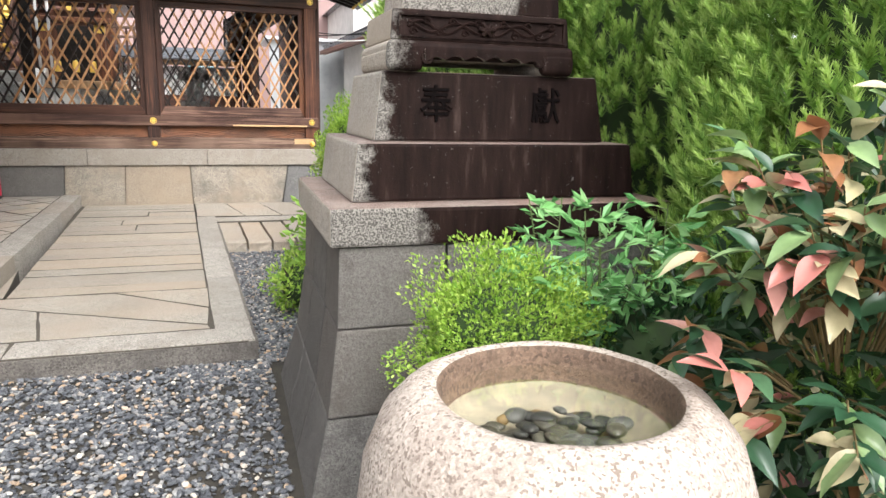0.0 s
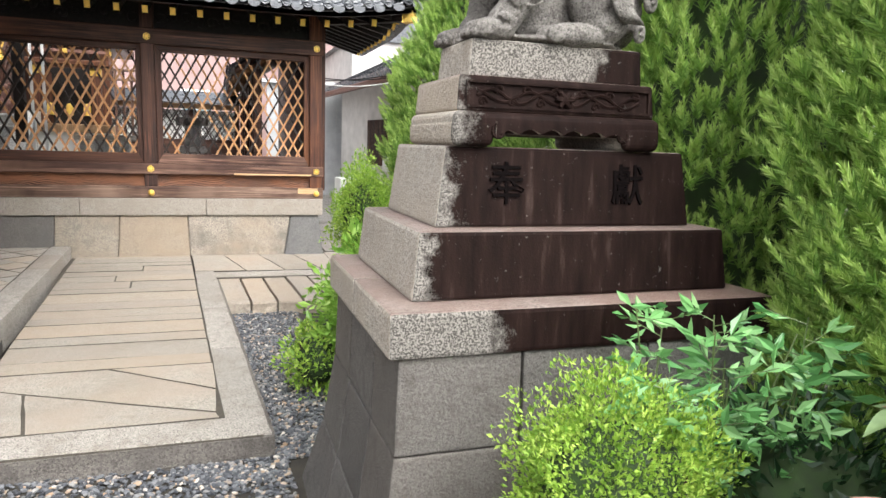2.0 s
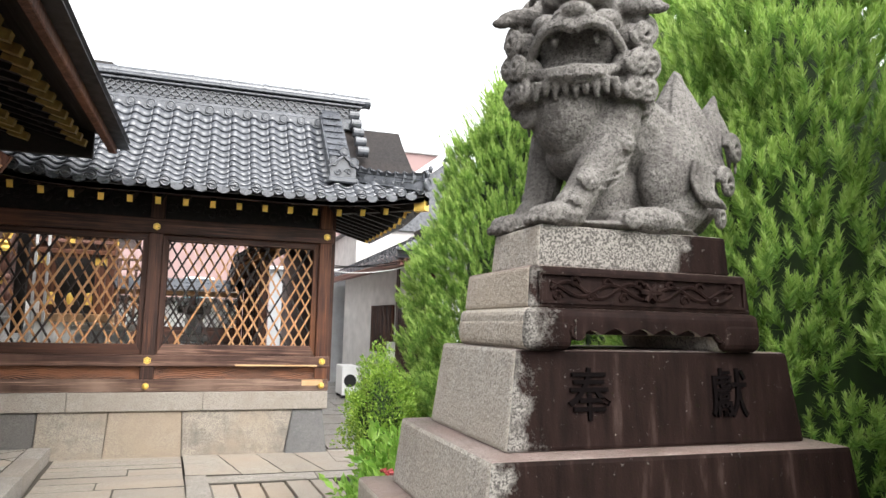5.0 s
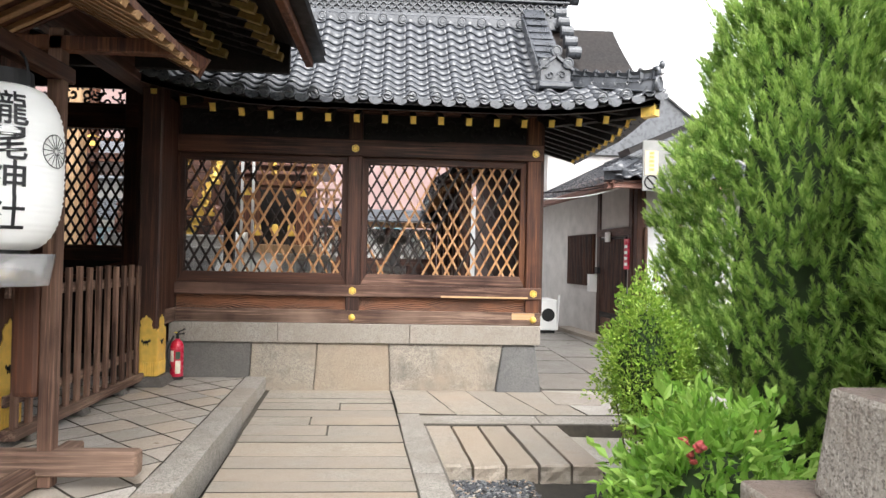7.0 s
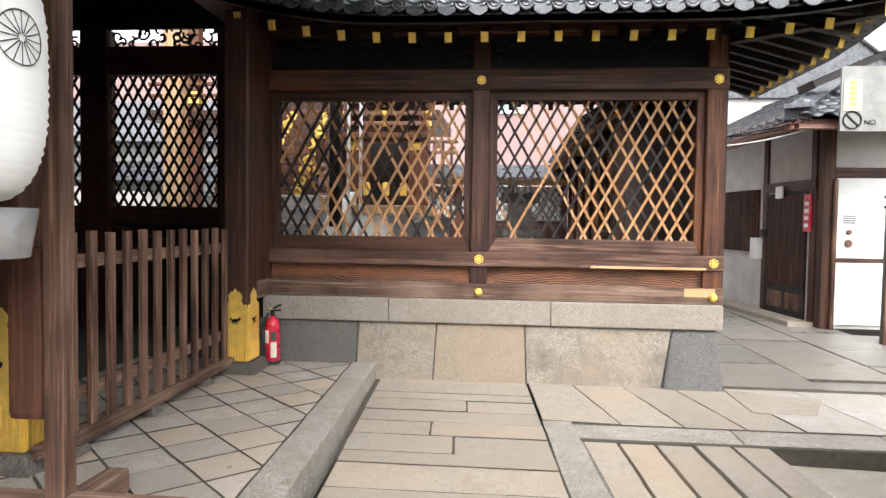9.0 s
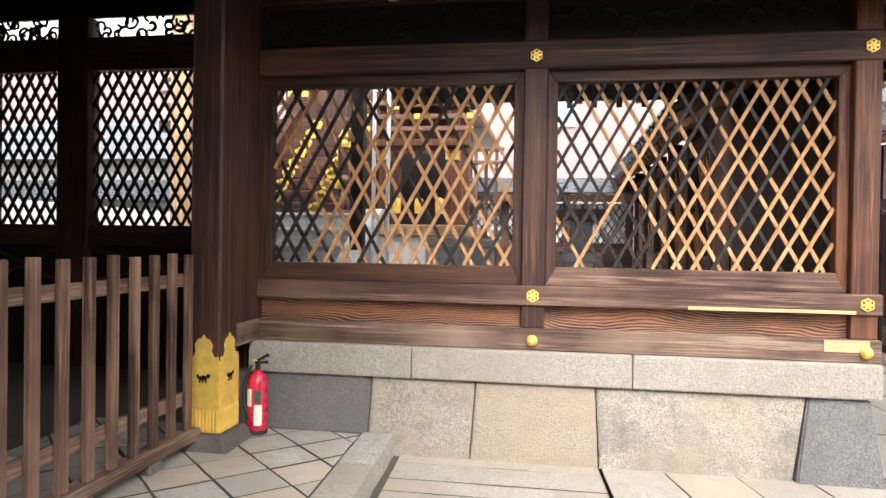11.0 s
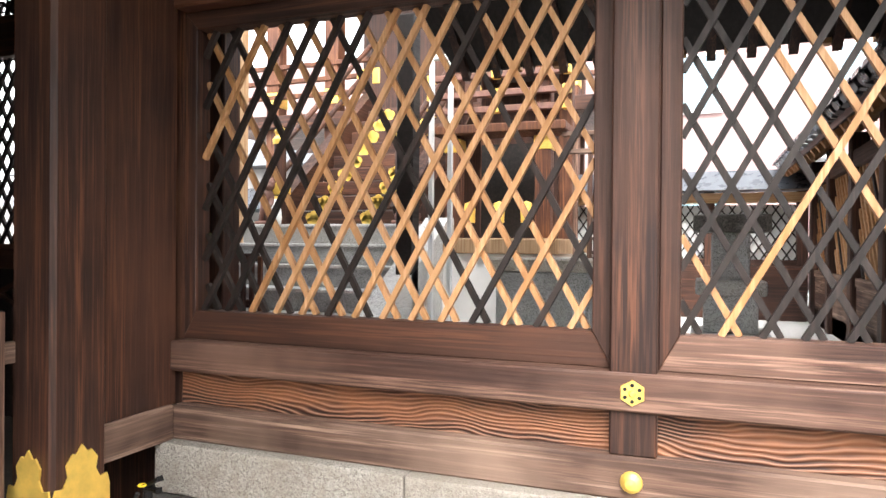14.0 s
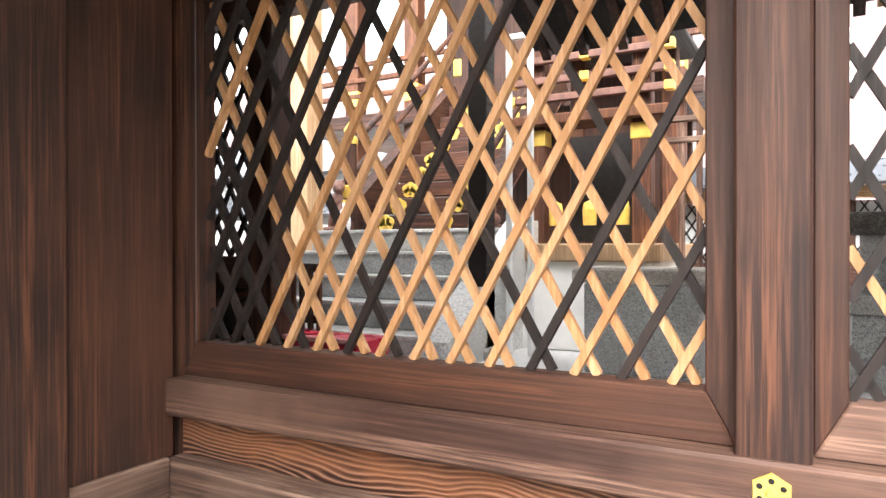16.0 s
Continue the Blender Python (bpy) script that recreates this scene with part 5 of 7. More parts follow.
def leaves(p, d, r, size, mats, name="crown", up=0.5, wild=0.8, aspect=0.5):
    """Folded leaves at points p, tilted outwards and up."""
    n = len(p)
    out = unit(d + np.array([0, 0, up]) + r.randn(n, 3) * wild)
    side = unit(np.cross(out, r.randn(n, 3)))
    nrm = np.cross(out, side)
    L = (size * (0.6 + 0.8 * r.rand(n)))[:, None]
    V = np.zeros((n, 4, 3))
    V[:, 0] = p
    V[:, 1] = p + out * L * 0.5 + side * L * aspect * 0.5 + nrm * L * 0.10
    V[:, 2] = p + out * L
    V[:, 3] = p + out * L * 0.5 - side * L * aspect * 0.5 + nrm * L * 0.10
    faces = []
    for i in range(n):
        faces += [(4 * i, 4 * i + 1, 4 * i + 2), (4 * i, 4 * i + 2, 4 * i + 3)]
    return np_mesh(name, V.reshape(-1, 3), faces, mats)


def twigs(bm, at, targets, r0=0.008):
    for t in targets:
        a = Vector(at)
        b = Vector(t)
        mid = a.lerp(b, 0.5) + Vector((0, 0, 0.05))
        rod(a, mid, r0, r0 * 0.7, 6, bm)
        rod(mid, b, r0 * 0.7, r0 * 0.3, 6, bm)


M_BOX = leafy("yellow_green_leaf", (0.13, 0.26, 0.03), (0.30, 0.47, 0.065), (0.48, 0.62, 0.13), 0.4, 0.35)
M_TOP = leafy("topiary_leaf", (0.09, 0.19, 0.02), (0.22, 0.38, 0.045), (0.40, 0.54, 0.09), 0.4, 0.3)
M_AZA = leafy("azalea_leaf", (0.15, 0.31, 0.045), (0.30, 0.52, 0.09), (0.48, 0.68, 0.18), 0.35, 0.5)
M_NAN = leafy("nandina_leaf", (0.08, 0.24, 0.075), (0.20, 0.44, 0.15), (0.36, 0.60, 0.27), 0.3, 0.3)
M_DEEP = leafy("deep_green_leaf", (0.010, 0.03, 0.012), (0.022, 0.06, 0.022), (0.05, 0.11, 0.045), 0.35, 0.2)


def shrub(name, at, centre, radii, n, size, mat, seed, label, core=0.7, up=0.5, wild=0.8, aspect=0.5):
    s = thing(name, at, label, "shrub")
    # added core, its dark colour painting the shade behind the leaves
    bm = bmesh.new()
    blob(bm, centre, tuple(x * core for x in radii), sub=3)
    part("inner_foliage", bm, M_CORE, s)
    bm = bmesh.new()
    rr = random.Random(seed)
    twigs(bm, at, [tuple(centre[i] + radii[i] * rr.uniform(-0.7, 0.7) for i in range(3)) for _ in range(14)])
    part("twigwork", bm, M_BARK, s)
    p, d, r = leaf_shell(n, seed, centre, radii)
    part("crown", leaves(p, d, r, size, [mat], "crown", up, wild, aspect), None, s)
    return s


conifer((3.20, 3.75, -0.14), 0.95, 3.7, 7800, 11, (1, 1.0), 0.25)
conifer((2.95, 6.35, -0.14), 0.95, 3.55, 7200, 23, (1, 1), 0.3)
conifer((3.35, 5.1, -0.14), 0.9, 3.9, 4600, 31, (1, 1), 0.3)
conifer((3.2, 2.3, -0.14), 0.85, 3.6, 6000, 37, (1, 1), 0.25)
shrub("boxwood_bush", (1.66, 2.34, -0.13), (1.66, 2.32, 0.60), (0.29, 0.20, 0.26), 21000, 0.0155, M_BOX, 41, "bushy yellow-green boxwood beside the basin")
shrub("clipped_tree", (1.78, 6.0, -0.13), (1.79, 6.0, 0.88), (0.22, 0.22, 0.38), 15000, 0.022, M_BOX, 43, "small clipped round-headed tree", 0.72)
shrub("azalea_bush", (1.80, 5.10, -0.13), (1.74, 5.15, 0.40), (0.37, 0.34, 0.46), 4600, 0.062, M_AZA, 47, "light green azalea with a few withered flowers", 0.6, 0.35, 0.75, 0.46)
shrub("low_shrub", (1.30, 5.3, -0.13), (1.33, 5.2, 0.06), (0.20, 0.30, 0.22), 1800, 0.035, M_BOX, 53, "low yellow-green shrub at the foot of the pedestal")
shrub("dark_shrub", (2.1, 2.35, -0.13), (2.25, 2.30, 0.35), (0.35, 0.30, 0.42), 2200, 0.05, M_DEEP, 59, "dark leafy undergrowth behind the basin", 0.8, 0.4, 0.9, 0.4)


def blade_leaf(name, length, width, mat, curl=0.25, fold=0.18):
    """A pointed leaf with a midrib and a droop."""
    bm = bmesh.new()
    rows = []
    for i in range(7):
        u = i / 6
        w = width * math.sin(math.pi * min(0.999, u ** 0.85 + 0.001)) * 0.5 + 0.0004
        z = -curl * length * u * u
        rows.append([bm.verts.new((u * length, s * w, z + abs(s) * w * fold * 2)) for s in (-1, -0.5, 0, 0.5, 1)])
    for a, b in zip(rows, rows[1:]):
        for i in range(4):
            bm.faces.new((a[i], b[i], b[i + 1], a[i + 1]))
    return mesh_of(name, bm, mat, True)


def leaf_mat(name, a, b, rough=0.28):
    m = Mat(name, rough, spec=0.5)
    n = m.noise(m.co, 40, 4)
    c = m.mix(m.random(), a, b)
    c = m.mix(m.grey(n, 0.4, 0.7, 0, 0.35), c, tuple(x * 0.6 for x in a))
    m.l.new(c, m.b.inputs["Base Color"])
    tr = m.node("ShaderNodeBsdfTranslucent", Color=c)
    mx = m.node("ShaderNodeMixShader", Fac=0.2)
    m.l.new(m.b.outputs[0], mx.inputs[1])
    m.l.new(tr.outputs[0], mx.inputs[2])
    m.l.new(mx.outputs[0], m.n["Material Output"].inputs[0])
    return m.m


LM = [leaf_mat("glossy_green_leaf", (0.025, 0.075, 0.038), (0.10, 0.20, 0.10)), leaf_mat("light_green_leaf", (0.15, 0.26, 0.10), (0.32, 0.42, 0.20)), leaf_mat("cream_leaf", (0.46, 0.40, 0.22), (0.68, 0.60, 0.42)), leaf_mat("pink_young_leaf", (0.55, 0.20, 0.17), (0.72, 0.40, 0.34)), leaf_mat("russet_leaf", (0.22, 0.09, 0.04), (0.36, 0.18, 0.09))]
camellia = thing("broadleaf_bush", (2.45, 1.72, -0.13), "broad-leaved bush with glossy green, cream and pink young leaves", "shrub")
lm = [[blade_leaf("leaf", 0.080 + 0.014 * j, 0.036 + 0.006 * j, LM[c], 0.18 + 0.12 * j) for j in range(3)] for c in range(5)]
rl = random.Random(77)
bm = bmesh.new()
spots = []
heart = Vector((2.36, 1.72, 0.55))
rod((2.45, 1.72, -0.13), heart, 0.02, 0.014, 8, bm)
for k in range(100):
    d = Vector((rl.uniform(-1.0, 0.75), rl.uniform(-1.0, 0.75), rl.uniform(-0.55, 1.0))).normalized()
    b = Vector((2.20, 1.62, 0.86)) + Vector((d.x * 0.36, d.y * 0.30, d.z * 0.52)) * rl.uniform(0.8, 1.08)
    a = heart.lerp(b, 0.35)
    mid = heart.lerp(b, 0.70) + Vector((0.0, 0, 0.03))
    rod(a, mid, 0.004, 0.003, 6, bm)
    rod(mid, b, 0.003, 0.0016, 6, bm)
    spots += [(mid.lerp(b, q), (b - mid).normalized(), b.z) for q in (-0.25, 0.0, 0.2, 0.4, 0.58, 0.74, 0.88, 1.0)]
part("stem", bm, plain("olive_twig", (0.20, 0.14, 0.06), 0.6), camellia)
spare = [bmesh.new() for _ in range(5)]
for k, (p, d, tz) in enumerate(spots):
    c = rl.choices(range(5), (4.4, 4.0, 3.2, 1.1, 1.2) if tz > 0.75 else (4, 1.6, 3.4, 0.8, 2.2))[0]
    yaw = math.degrees(math.atan2(d.y, d.x)) + rl.uniform(-75, 75)
    turn = Matrix.Translation(p) @ Euler((rl.uniform(-0.6, 0.6), rl.uniform(-0.6, 0.6) - d.z * 0.4, radians(yaw))).to_matrix().to_4x4()
    if k % 3 == 0:
        ob = new("leaf", rl.choice(lm[c]))
        ob.parent = camellia
        ob.matrix_basis = camellia.matrix_basis.inverted() @ turn
    else:
        me = rl.choice(lm[c]).copy()
        me.transform(turn)
        spare[c].from_mesh(me)
        bpy.data.meshes.remove(me)
for c in range(5):
    tagged(part("foliage", spare[c], LM[c], camellia, smooth=True), kind="stuff")
# filler leaves in very dark green, colouring in the shade inside the bush
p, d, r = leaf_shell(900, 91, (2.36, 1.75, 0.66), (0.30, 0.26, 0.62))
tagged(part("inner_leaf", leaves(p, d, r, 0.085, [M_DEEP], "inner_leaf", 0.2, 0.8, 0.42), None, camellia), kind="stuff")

nandina = thing("nandina_shrub", (2.1, 2.55, -0.13), "nandina shrub with fine pointed green leaflets", "shrub")
bm = bmesh.new()
rn = random.Random(15)
pts, dirs = [], []
for k in range(30):
    base = Vector((2.05 + rn.uniform(-0.15, 0.25), 2.55 + rn.uniform(-0.1, 0.1), -0.1))
    top = Vector((1.92 + rn.uniform(-0.22, 0.48), 2.48 + rn.uniform(-0.22, 0.16), 0.48 + rn.random() * 0.55))
    rod(base, top, 0.006, 0.002, 6, bm)
    for j in range(7):
        a = rn.uniform(0, 6.28)
        side = Vector((math.cos(a), math.sin(a), rn.uniform(-0.1, 0.5))).normalized()
        q = base.lerp(top, 0.75 + 0.25 * rn.random())
        e = q + side * rn.uniform(0.06, 0.13)
        rod(q, e, 0.0018, 0.001, 4, bm)
        for m in range(6):
            pts.append(tuple(q.lerp(e, 0.4 + 0.6 * m / 5)))
            dv = side + Vector((rn.uniform(-1, 1), rn.uniform(-1, 1), rn.uniform(-0.5, 0.3)))
            dirs.append(tuple(dv.normalized()))
part("twigwork", bm, plain("green_stem", (0.10, 0.14, 0.05), 0.6), nandina)
rs = np.random.RandomState(2)
part("crown", leaves(np.array(pts), np.array(dirs), rs, 0.062, [M_NAN], "crown", 0.0, 0.25, 0.36), None, nandina)
# withered azalea flowers
az = [o for o in bpy.data.objects if o.name == "azalea_bush"][0]
M_WILT = plain("withered_pink_flower", (0.42, 0.07, 0.07), 0.8, 0, 0.4, 30)
for k in range(7):
    bm = bmesh.new()
    c = (1.80 + rn.uniform(-0.3, 0.2), 4.86 + rn.uniform(-0.05, 0.25), 0.62 + rn.uniform(-0.15, 0.2))
    for j in range(6):
        blob(bm, tuple(c[i] + rn.uniform(-0.018, 0.018) for i in range(3)), (0.016, 0.012, 0.012), sub=1)
    part("withered_flower", bm, M_WILT, az)


# ---- inner court, seen through the lattice ----
M_STEP = granite("grey_step_granite", (0.42, 0.42, 0.41), amount=0.35, stain=(0.26, 0.26, 0.26))
M_WSTONE = granite("white_cheek_stone", (0.66, 0.65, 0.63), amount=0.2, stain=(0.45, 0.42, 0.38))
M_LIME = plain("white_lime_plaster", (0.80, 0.78, 0.75), 0.85, 0, 0.06, 4)
M_TAN = wood("tan_pillar_wood", 2, (0.26, 0.15, 0.075), (0.42, 0.26, 0.14), (0.55, 0.37, 0.22), 0.6)
M_BRONZE = plain("dark_bronze", (0.05, 0.045, 0.035), 0.4, 0.8)
M_CARVED = plain("carved_red_brown_wood", (0.16, 0.075, 0.055), 0.6, 0, 0.35, 20)
stair = thing("stone_steps", (-2.8, 12.5, 0.8), "grey granite steps between pale sloping cheek stones", "steps")
for k in range(5):
    y0 = 11.95 + 0.27 * k
    part("step", boxed(-3.95, -2.08, y0, 13.5, 0.8 + 0.18 * k, 0.98 + 0.18 * k, 0.01), M_STEP, stair)
    part("nosing", boxed(-3.95, -2.08, y0 - 0.015, y0 + 0.03, 0.955 + 0.18 * k, 0.984 + 0.18 * k, 0.006), M_WSTONE, stair)
bm = bmesh.new()
pr = [(11.80, 0.80), (13.5, 0.80), (13.5, 1.76), (13.15, 1.76), (11.80, 0.98)]
a = [bm.verts.new((-2.08, y, z)) for y, z in pr]
b = [bm.verts.new((-1.86, y, z)) for y, z in pr]
bm.faces.new(a)
bm.faces.new(b[::-1])
for i in range(5):
    bm.faces.new((a[i], a[(i + 1) % 5], b[(i + 1) % 5], b[i]))
part("cheek_stone", bm, M_WSTONE, stair, "pale sloping cheek stone")
honden = thing("main_shrine", (-3.1, 14.5, 1.7), "dark timber shrine stair and gallery with gilt plates", "shrine")
for k in range(9):
    y0 = 13.35 + 0.21 * k
    z = 1.70 + 0.165 * k
    st = part("wooden_step", boxed(-3.62, -2.46, y0, y0 + 0.30, z, z + 0.14, 0.01), M_WX, honden)
    for x in (-3.35, -2.75):
        bm = bmesh.new()
        for j in range(5):
            an = j * 2 * math.pi / 5 + 0.3
            rod((x + 0.05 * math.cos(an), y0 - 0.004, z + 0.07 + 0.035 * math.sin(an)), (x + 0.05 * math.cos(an), y0 - 0.012, z + 0.07 + 0.035 * math.sin(an)), 0.045, 0.042, 10, bm)
        part("gilt_plate", bm, M_GOLD, st, "cusped gilt plate")
for x in (-3.70, -2.38):
    part("stair_stringer", beam((x, 13.25, 1.78), (x, 15.3, 3.35), 0.12, 0.24, 0.01), M_WY, honden)
    part("newel_post", rod((x, 13.28, 1.7), (x, 13.28, 2.55), 0.065, 0.06, 14), M_WZ, honden)
    part("gilt_finial", lathe([(0.07, 0), (0.075, 0.05), (0.04, 0.09), (0.06, 0.13), (0.0, 0.22)], (x, 13.28, 2.50), 18), M_GOLD, honden)
    for h in (0.45, 0.72):
        part("hand_rail", rod((x, 13.28, 1.75 + h), (x, 15.3, 3.35 + h), 0.03, 0.03, 10), M_WY, honden)
    part("gilt_band", boxed(x - 0.08, x + 0.08, 13.2, 13.36, 2.0, 2.12, 0.01), M_GOLD, honden)
part("gallery_floor", boxed(-6.0, -0.9, 15.2, 17.5, 3.05, 3.22, 0.01), M_WX, honden)
for x in (-5.2, -4.3, -2.15, -1.2):
    part("gallery_post", boxed(x - 0.1, x + 0.1, 15.3, 15.5, 0.8, 5.2, 0.01), M_RED, honden)
    part("gilt_collar", boxed(x - 0.107, x + 0.107, 15.293, 15.507, 3.35, 3.55, 0.006), M_GOLD, honden)
for z in (3.45, 3.65, 3.85):
    part("gallery_rail", boxed(-6.0, -3.75, 15.28, 15.34, z, z + 0.06, 0.006), M_RED, honden)
    part("gallery_rail", boxed(-2.3, -0.9, 15.28, 15.34, z, z + 0.06, 0.006), M_RED, honden)
part("shrine_wall", boxed(-4.4, -1.2, 16.4, 16.5, 1.0, 5.2), M_WZ, honden)
part("shrine_roof", taper(-5.0, -0.8, 15.3, 18.6, 5.6, 6.8, -4.2, -1.6, 16.4, 17.2, 0.0), M_BLACKW, honden)
for k in range(9):
    part("gilt_hanging", boxed(-3.9 + 0.22 * k, -3.8 + 0.22 * k, 15.25, 15.28, 3.55, 3.75, 0.01), M_GOLD, honden) if k in (0, 1, 7, 8) else None


def seated_figure(x, y, z, face):
    """A small carved guardian, sitting with its forelegs together."""
    bm = bmesh.new()
    blob(bm, (x, y, z + 0.12), (0.085, 0.10, 0.13))
    blob(bm, (x, y - 0.04, z + 0.25), (0.07, 0.07, 0.10))
    blob(bm, (x + face * 0.02, y - 0.06, z + 0.37), (0.062, 0.066, 0.068))
    blob(bm, (x + face * 0.05, y - 0.10, z + 0.35), (0.03, 0.03, 0.025))
    for s in (-1, 1):
        limb(bm, [((x + s * 0.045, y - 0.06, z + 0.22), 0.028), ((x + s * 0.04, y - 0.11, z + 0.02), 0.024)])
        blob(bm, (x + s * 0.05, y - 0.04, z + 0.42), (0.018, 0.015, 0.022))
        blob(bm, (x + s * 0.08, y + 0.0, z + 0.05), (0.04, 0.075, 0.05))
    bm2 = boxed(x - 0.10, x + 0.10, y - 0.15, y + 0.12, z - 0.03, z + 0.01, 0.01)
    merged(bm, bm2)
    return tagged(new("guardian_figure", mesh_of("guardian_figure", bm, M_CARVED, True)), "small carved reddish-brown guardian figure beside the shrine stair", "statue", "stair guardians")


seated_figure(-3.78, 13.25, 1.73, 1)
seated_figure(-2.30, 13.25, 1.73, -1)
bottle = thing("sake_bottle", (-3.55, 13.0, 1.70), "white offering bottle with a narrow neck on the stone step", "bottle")
part("body", lathe([(0, 0), (0.045, 0), (0.055, 0.06), (0.045, 0.16), (0.018, 0.20), (0.02, 0.24), (0, 0.24)], (-3.55, 13.0, 1.70), 20), M_WHITEP, bottle, smooth=True)
part("stopper", lathe([(0, 0.03), (0.016, 0.03), (0.018, 0)], (-3.55, 13.0, 1.94), 12), M_GOLD, bottle)
cloth = thing("red_offering_box", (-2.62, 11.62, 0.8), "red lacquered offering box beside the steps", "box")
part("body", taper(-2.95, -2.28, 11.45, 11.75, 0.8, 1.0, -2.98, -2.25, 11.42, 11.78, 0.01), M_REDP, cloth)
part("rim", boxed(-3.0, -2.23, 11.40, 11.44, 0.99, 1.02, 0.005), plain("pink_faded_paint", (0.6, 0.25, 0.25), 0.5), cloth)
low = thing("low_court_fence", (-4.0, 12.1, 0.8), "low dark picket fence beside the steps", "fence")
for z in (1.02, 1.38):
    part("rail", boxed(-5.6, -3.0, 11.95, 11.99, z, z + 0.06, 0.004), M_WX, low)
for k in range(34):
    part("picket", boxed(-5.55 + k * 0.078, -5.515 + k * 0.078, 11.92, 11.95, 0.8, 1.42, 0.003), M_RED if k % 3 == 0 else M_WZ, low)
black = thing("black_post", (-1.93, 12.4, 0.8), "black-painted square post at the court passage", "post")
part("shaft", boxed(-2.0, -1.86, 12.33, 12.47, 0.8, 3.3, 0.008), M_BLACKW, black)
part("base_stone", boxed(-2.05, -1.81, 12.28, 12.52, 0.78, 0.88, 0.02), M_STEP, black)
pole = thing("pale_door_frame", (-1.72, 12.66, 0.8), "thin pale metal door frame", "frame")
for x in (-1.82, -1.66):
    part("upright", boxed(x - 0.018, x + 0.018, 12.6, 12.64, 0.8, 3.0, 0.004), M_WHITE, pole)
part("head", boxed(-1.84, -1.64, 12.6, 12.64, 3.0, 3.04, 0.004), M_WHITE, pole)
tanp = thing("tan_pillar", (-4.85, 14.0, 0.8), "round tan cypress pillar on a stone base", "pillar")
part("shaft", boxed(-4.99, -4.71, 13.86, 14.14, 0.9, 4.6, 0.03, 3), M_TAN, tanp)
part("base_stone", boxed(-5.1, -4.6, 13.75, 14.25, 0.78, 0.92, 0.03), M_STEP, tanp)

small = thing("side_shrine", (-1.47, 13.8, 0.8), "small dark timber shrine with gilt fittings on a white plaster base", "shrine")
part("plaster_base", taper(-2.0, -0.86, 12.95, 14.7, 0.8, 1.45, -1.94, -0.92, 13.05, 14.6, 0.03), M_LIME, small)
part("stone_course", boxed(-2.0, -0.86, 13.0, 14.65, 1.45, 1.58, 0.01), M_TAN, small)
for x in (-1.88, -1.06):
    for y in (13.35, 14.4):
        part("pillar", boxed(x - 0.07, x + 0.07, y - 0.07, y + 0.07, 1.58, 3.3, 0.012), M_RED, small)
    part("gilt_band", boxed(x - 0.078, x + 0.078, 13.272, 13.428, 2.35, 2.47, 0.005), M_GOLD, small)
part("back_wall", boxed(-1.9, -1.05, 14.35, 14.45, 1.58, 3.2), M_WZ, small)
part("dark_door", boxed(-1.80, -1.14, 13.9, 13.95, 1.6, 2.5), M_BLACKW, small)
part("sill_board", boxed(-2.05, -0.85, 13.2, 13.55, 2.50, 2.58, 0.01), M_RED, small)
for i, z in enumerate((2.68, 2.82, 2.98)):
    part("balustrade_rail", boxed(-2.08, -0.82, 13.22, 13.28, z, z + 0.055, 0.006), M_CARVED, small)
    for x in (-2.07, -1.47, -0.85):
        part("gilt_cap", boxed(x - 0.035, x + 0.035, 13.21, 13.29, z - 0.006, z + 0.062, 0.005), M_GOLD, small)
for x in (-1.72, -1.45, -1.2):
    ln = part("gilt_pendant", lathe([(0, 0), (0.05, 0.0), (0.055, 0.12), (0.045, 0.17), (0, 0.19)], (x, 13.3, 1.72), 14), M_GOLD, small)
part("roof", taper(-2.1, -0.85, 13.5, 14.9, 3.3, 3.75, -1.8, -1.1, 13.9, 14.3, 0.02), M_BLACKW, small)
for x in (-0.78, -0.66, -0.54):
    part("grey_upright", boxed(x - 0.02, x + 0.02, 13.3, 13.34, 0.8, 2.45, 0.004), M_GREYZ, small)
for z in (2.3, 2.45):
    part("grey_rail", boxed(-0.9, -0.45, 13.29, 13.35, z, z + 0.04, 0.004), M_GREYX, small)
plinth = thing("stone_plinth", (-0.82, 12.4, 0.8), "low grey stone plinth with a projecting top", "plinth")
part("block", boxed(-1.16, -0.49, 12.22, 12.62, 0.8, 1.34, 0.012), M_STEP, plinth)
part("top_slab", boxed(-1.22, -0.43, 12.17, 12.67, 1.34, 1.43, 0.012), M_GRAN, plinth)
toro = thing("stone_lantern_base", (0.40, 12.6, 0.8), "stacked weathered stones of a lantern base", "lantern")
for r, z0, z1 in ((0.25, 0.8, 0.95), (0.17, 0.95, 1.2), (0.22, 1.2, 1.30), (0.12, 1.30, 1.62), (0.24, 1.62, 1.74)):
    part("tier", boxed(0.40 - r, 0.40 + r, 12.6 - r, 12.6 + r, z0, z1, 0.02, 2), M_STEP if z1 < 1.7 else M_ROUGH, toro)
back = thing("court_lattice_fence", (0.1, 15, 0.8), "low white-backed lattice fence under a tiled coping", "fence")
part("backing", boxed(-1.4, 1.2, 15.06, 15.09, 1.38, 1.95), M_WHITE, back)
part("plinth_wall", boxed(-1.4, 1.2, 14.95, 15.15, 0.8, 1.34, 0.01), M_WX, back)
for x in (-1.4, -0.55, 0.3, 1.15):
    part("post", boxed(x - 0.05, x + 0.05, 14.97, 15.07, 0.8, 2.1, 0.006), M_WZ, back)
side = part("bottom_rail", boxed(-1.4, 1.2, 14.98, 15.06, 1.34, 1.40, 0.004), M_WX, back)
lattice_bars(side, -1.4, 1.2, 1.40, 1.95, 15.03, 0.10, 1.5, 0.014, lambda lean, foot: False)
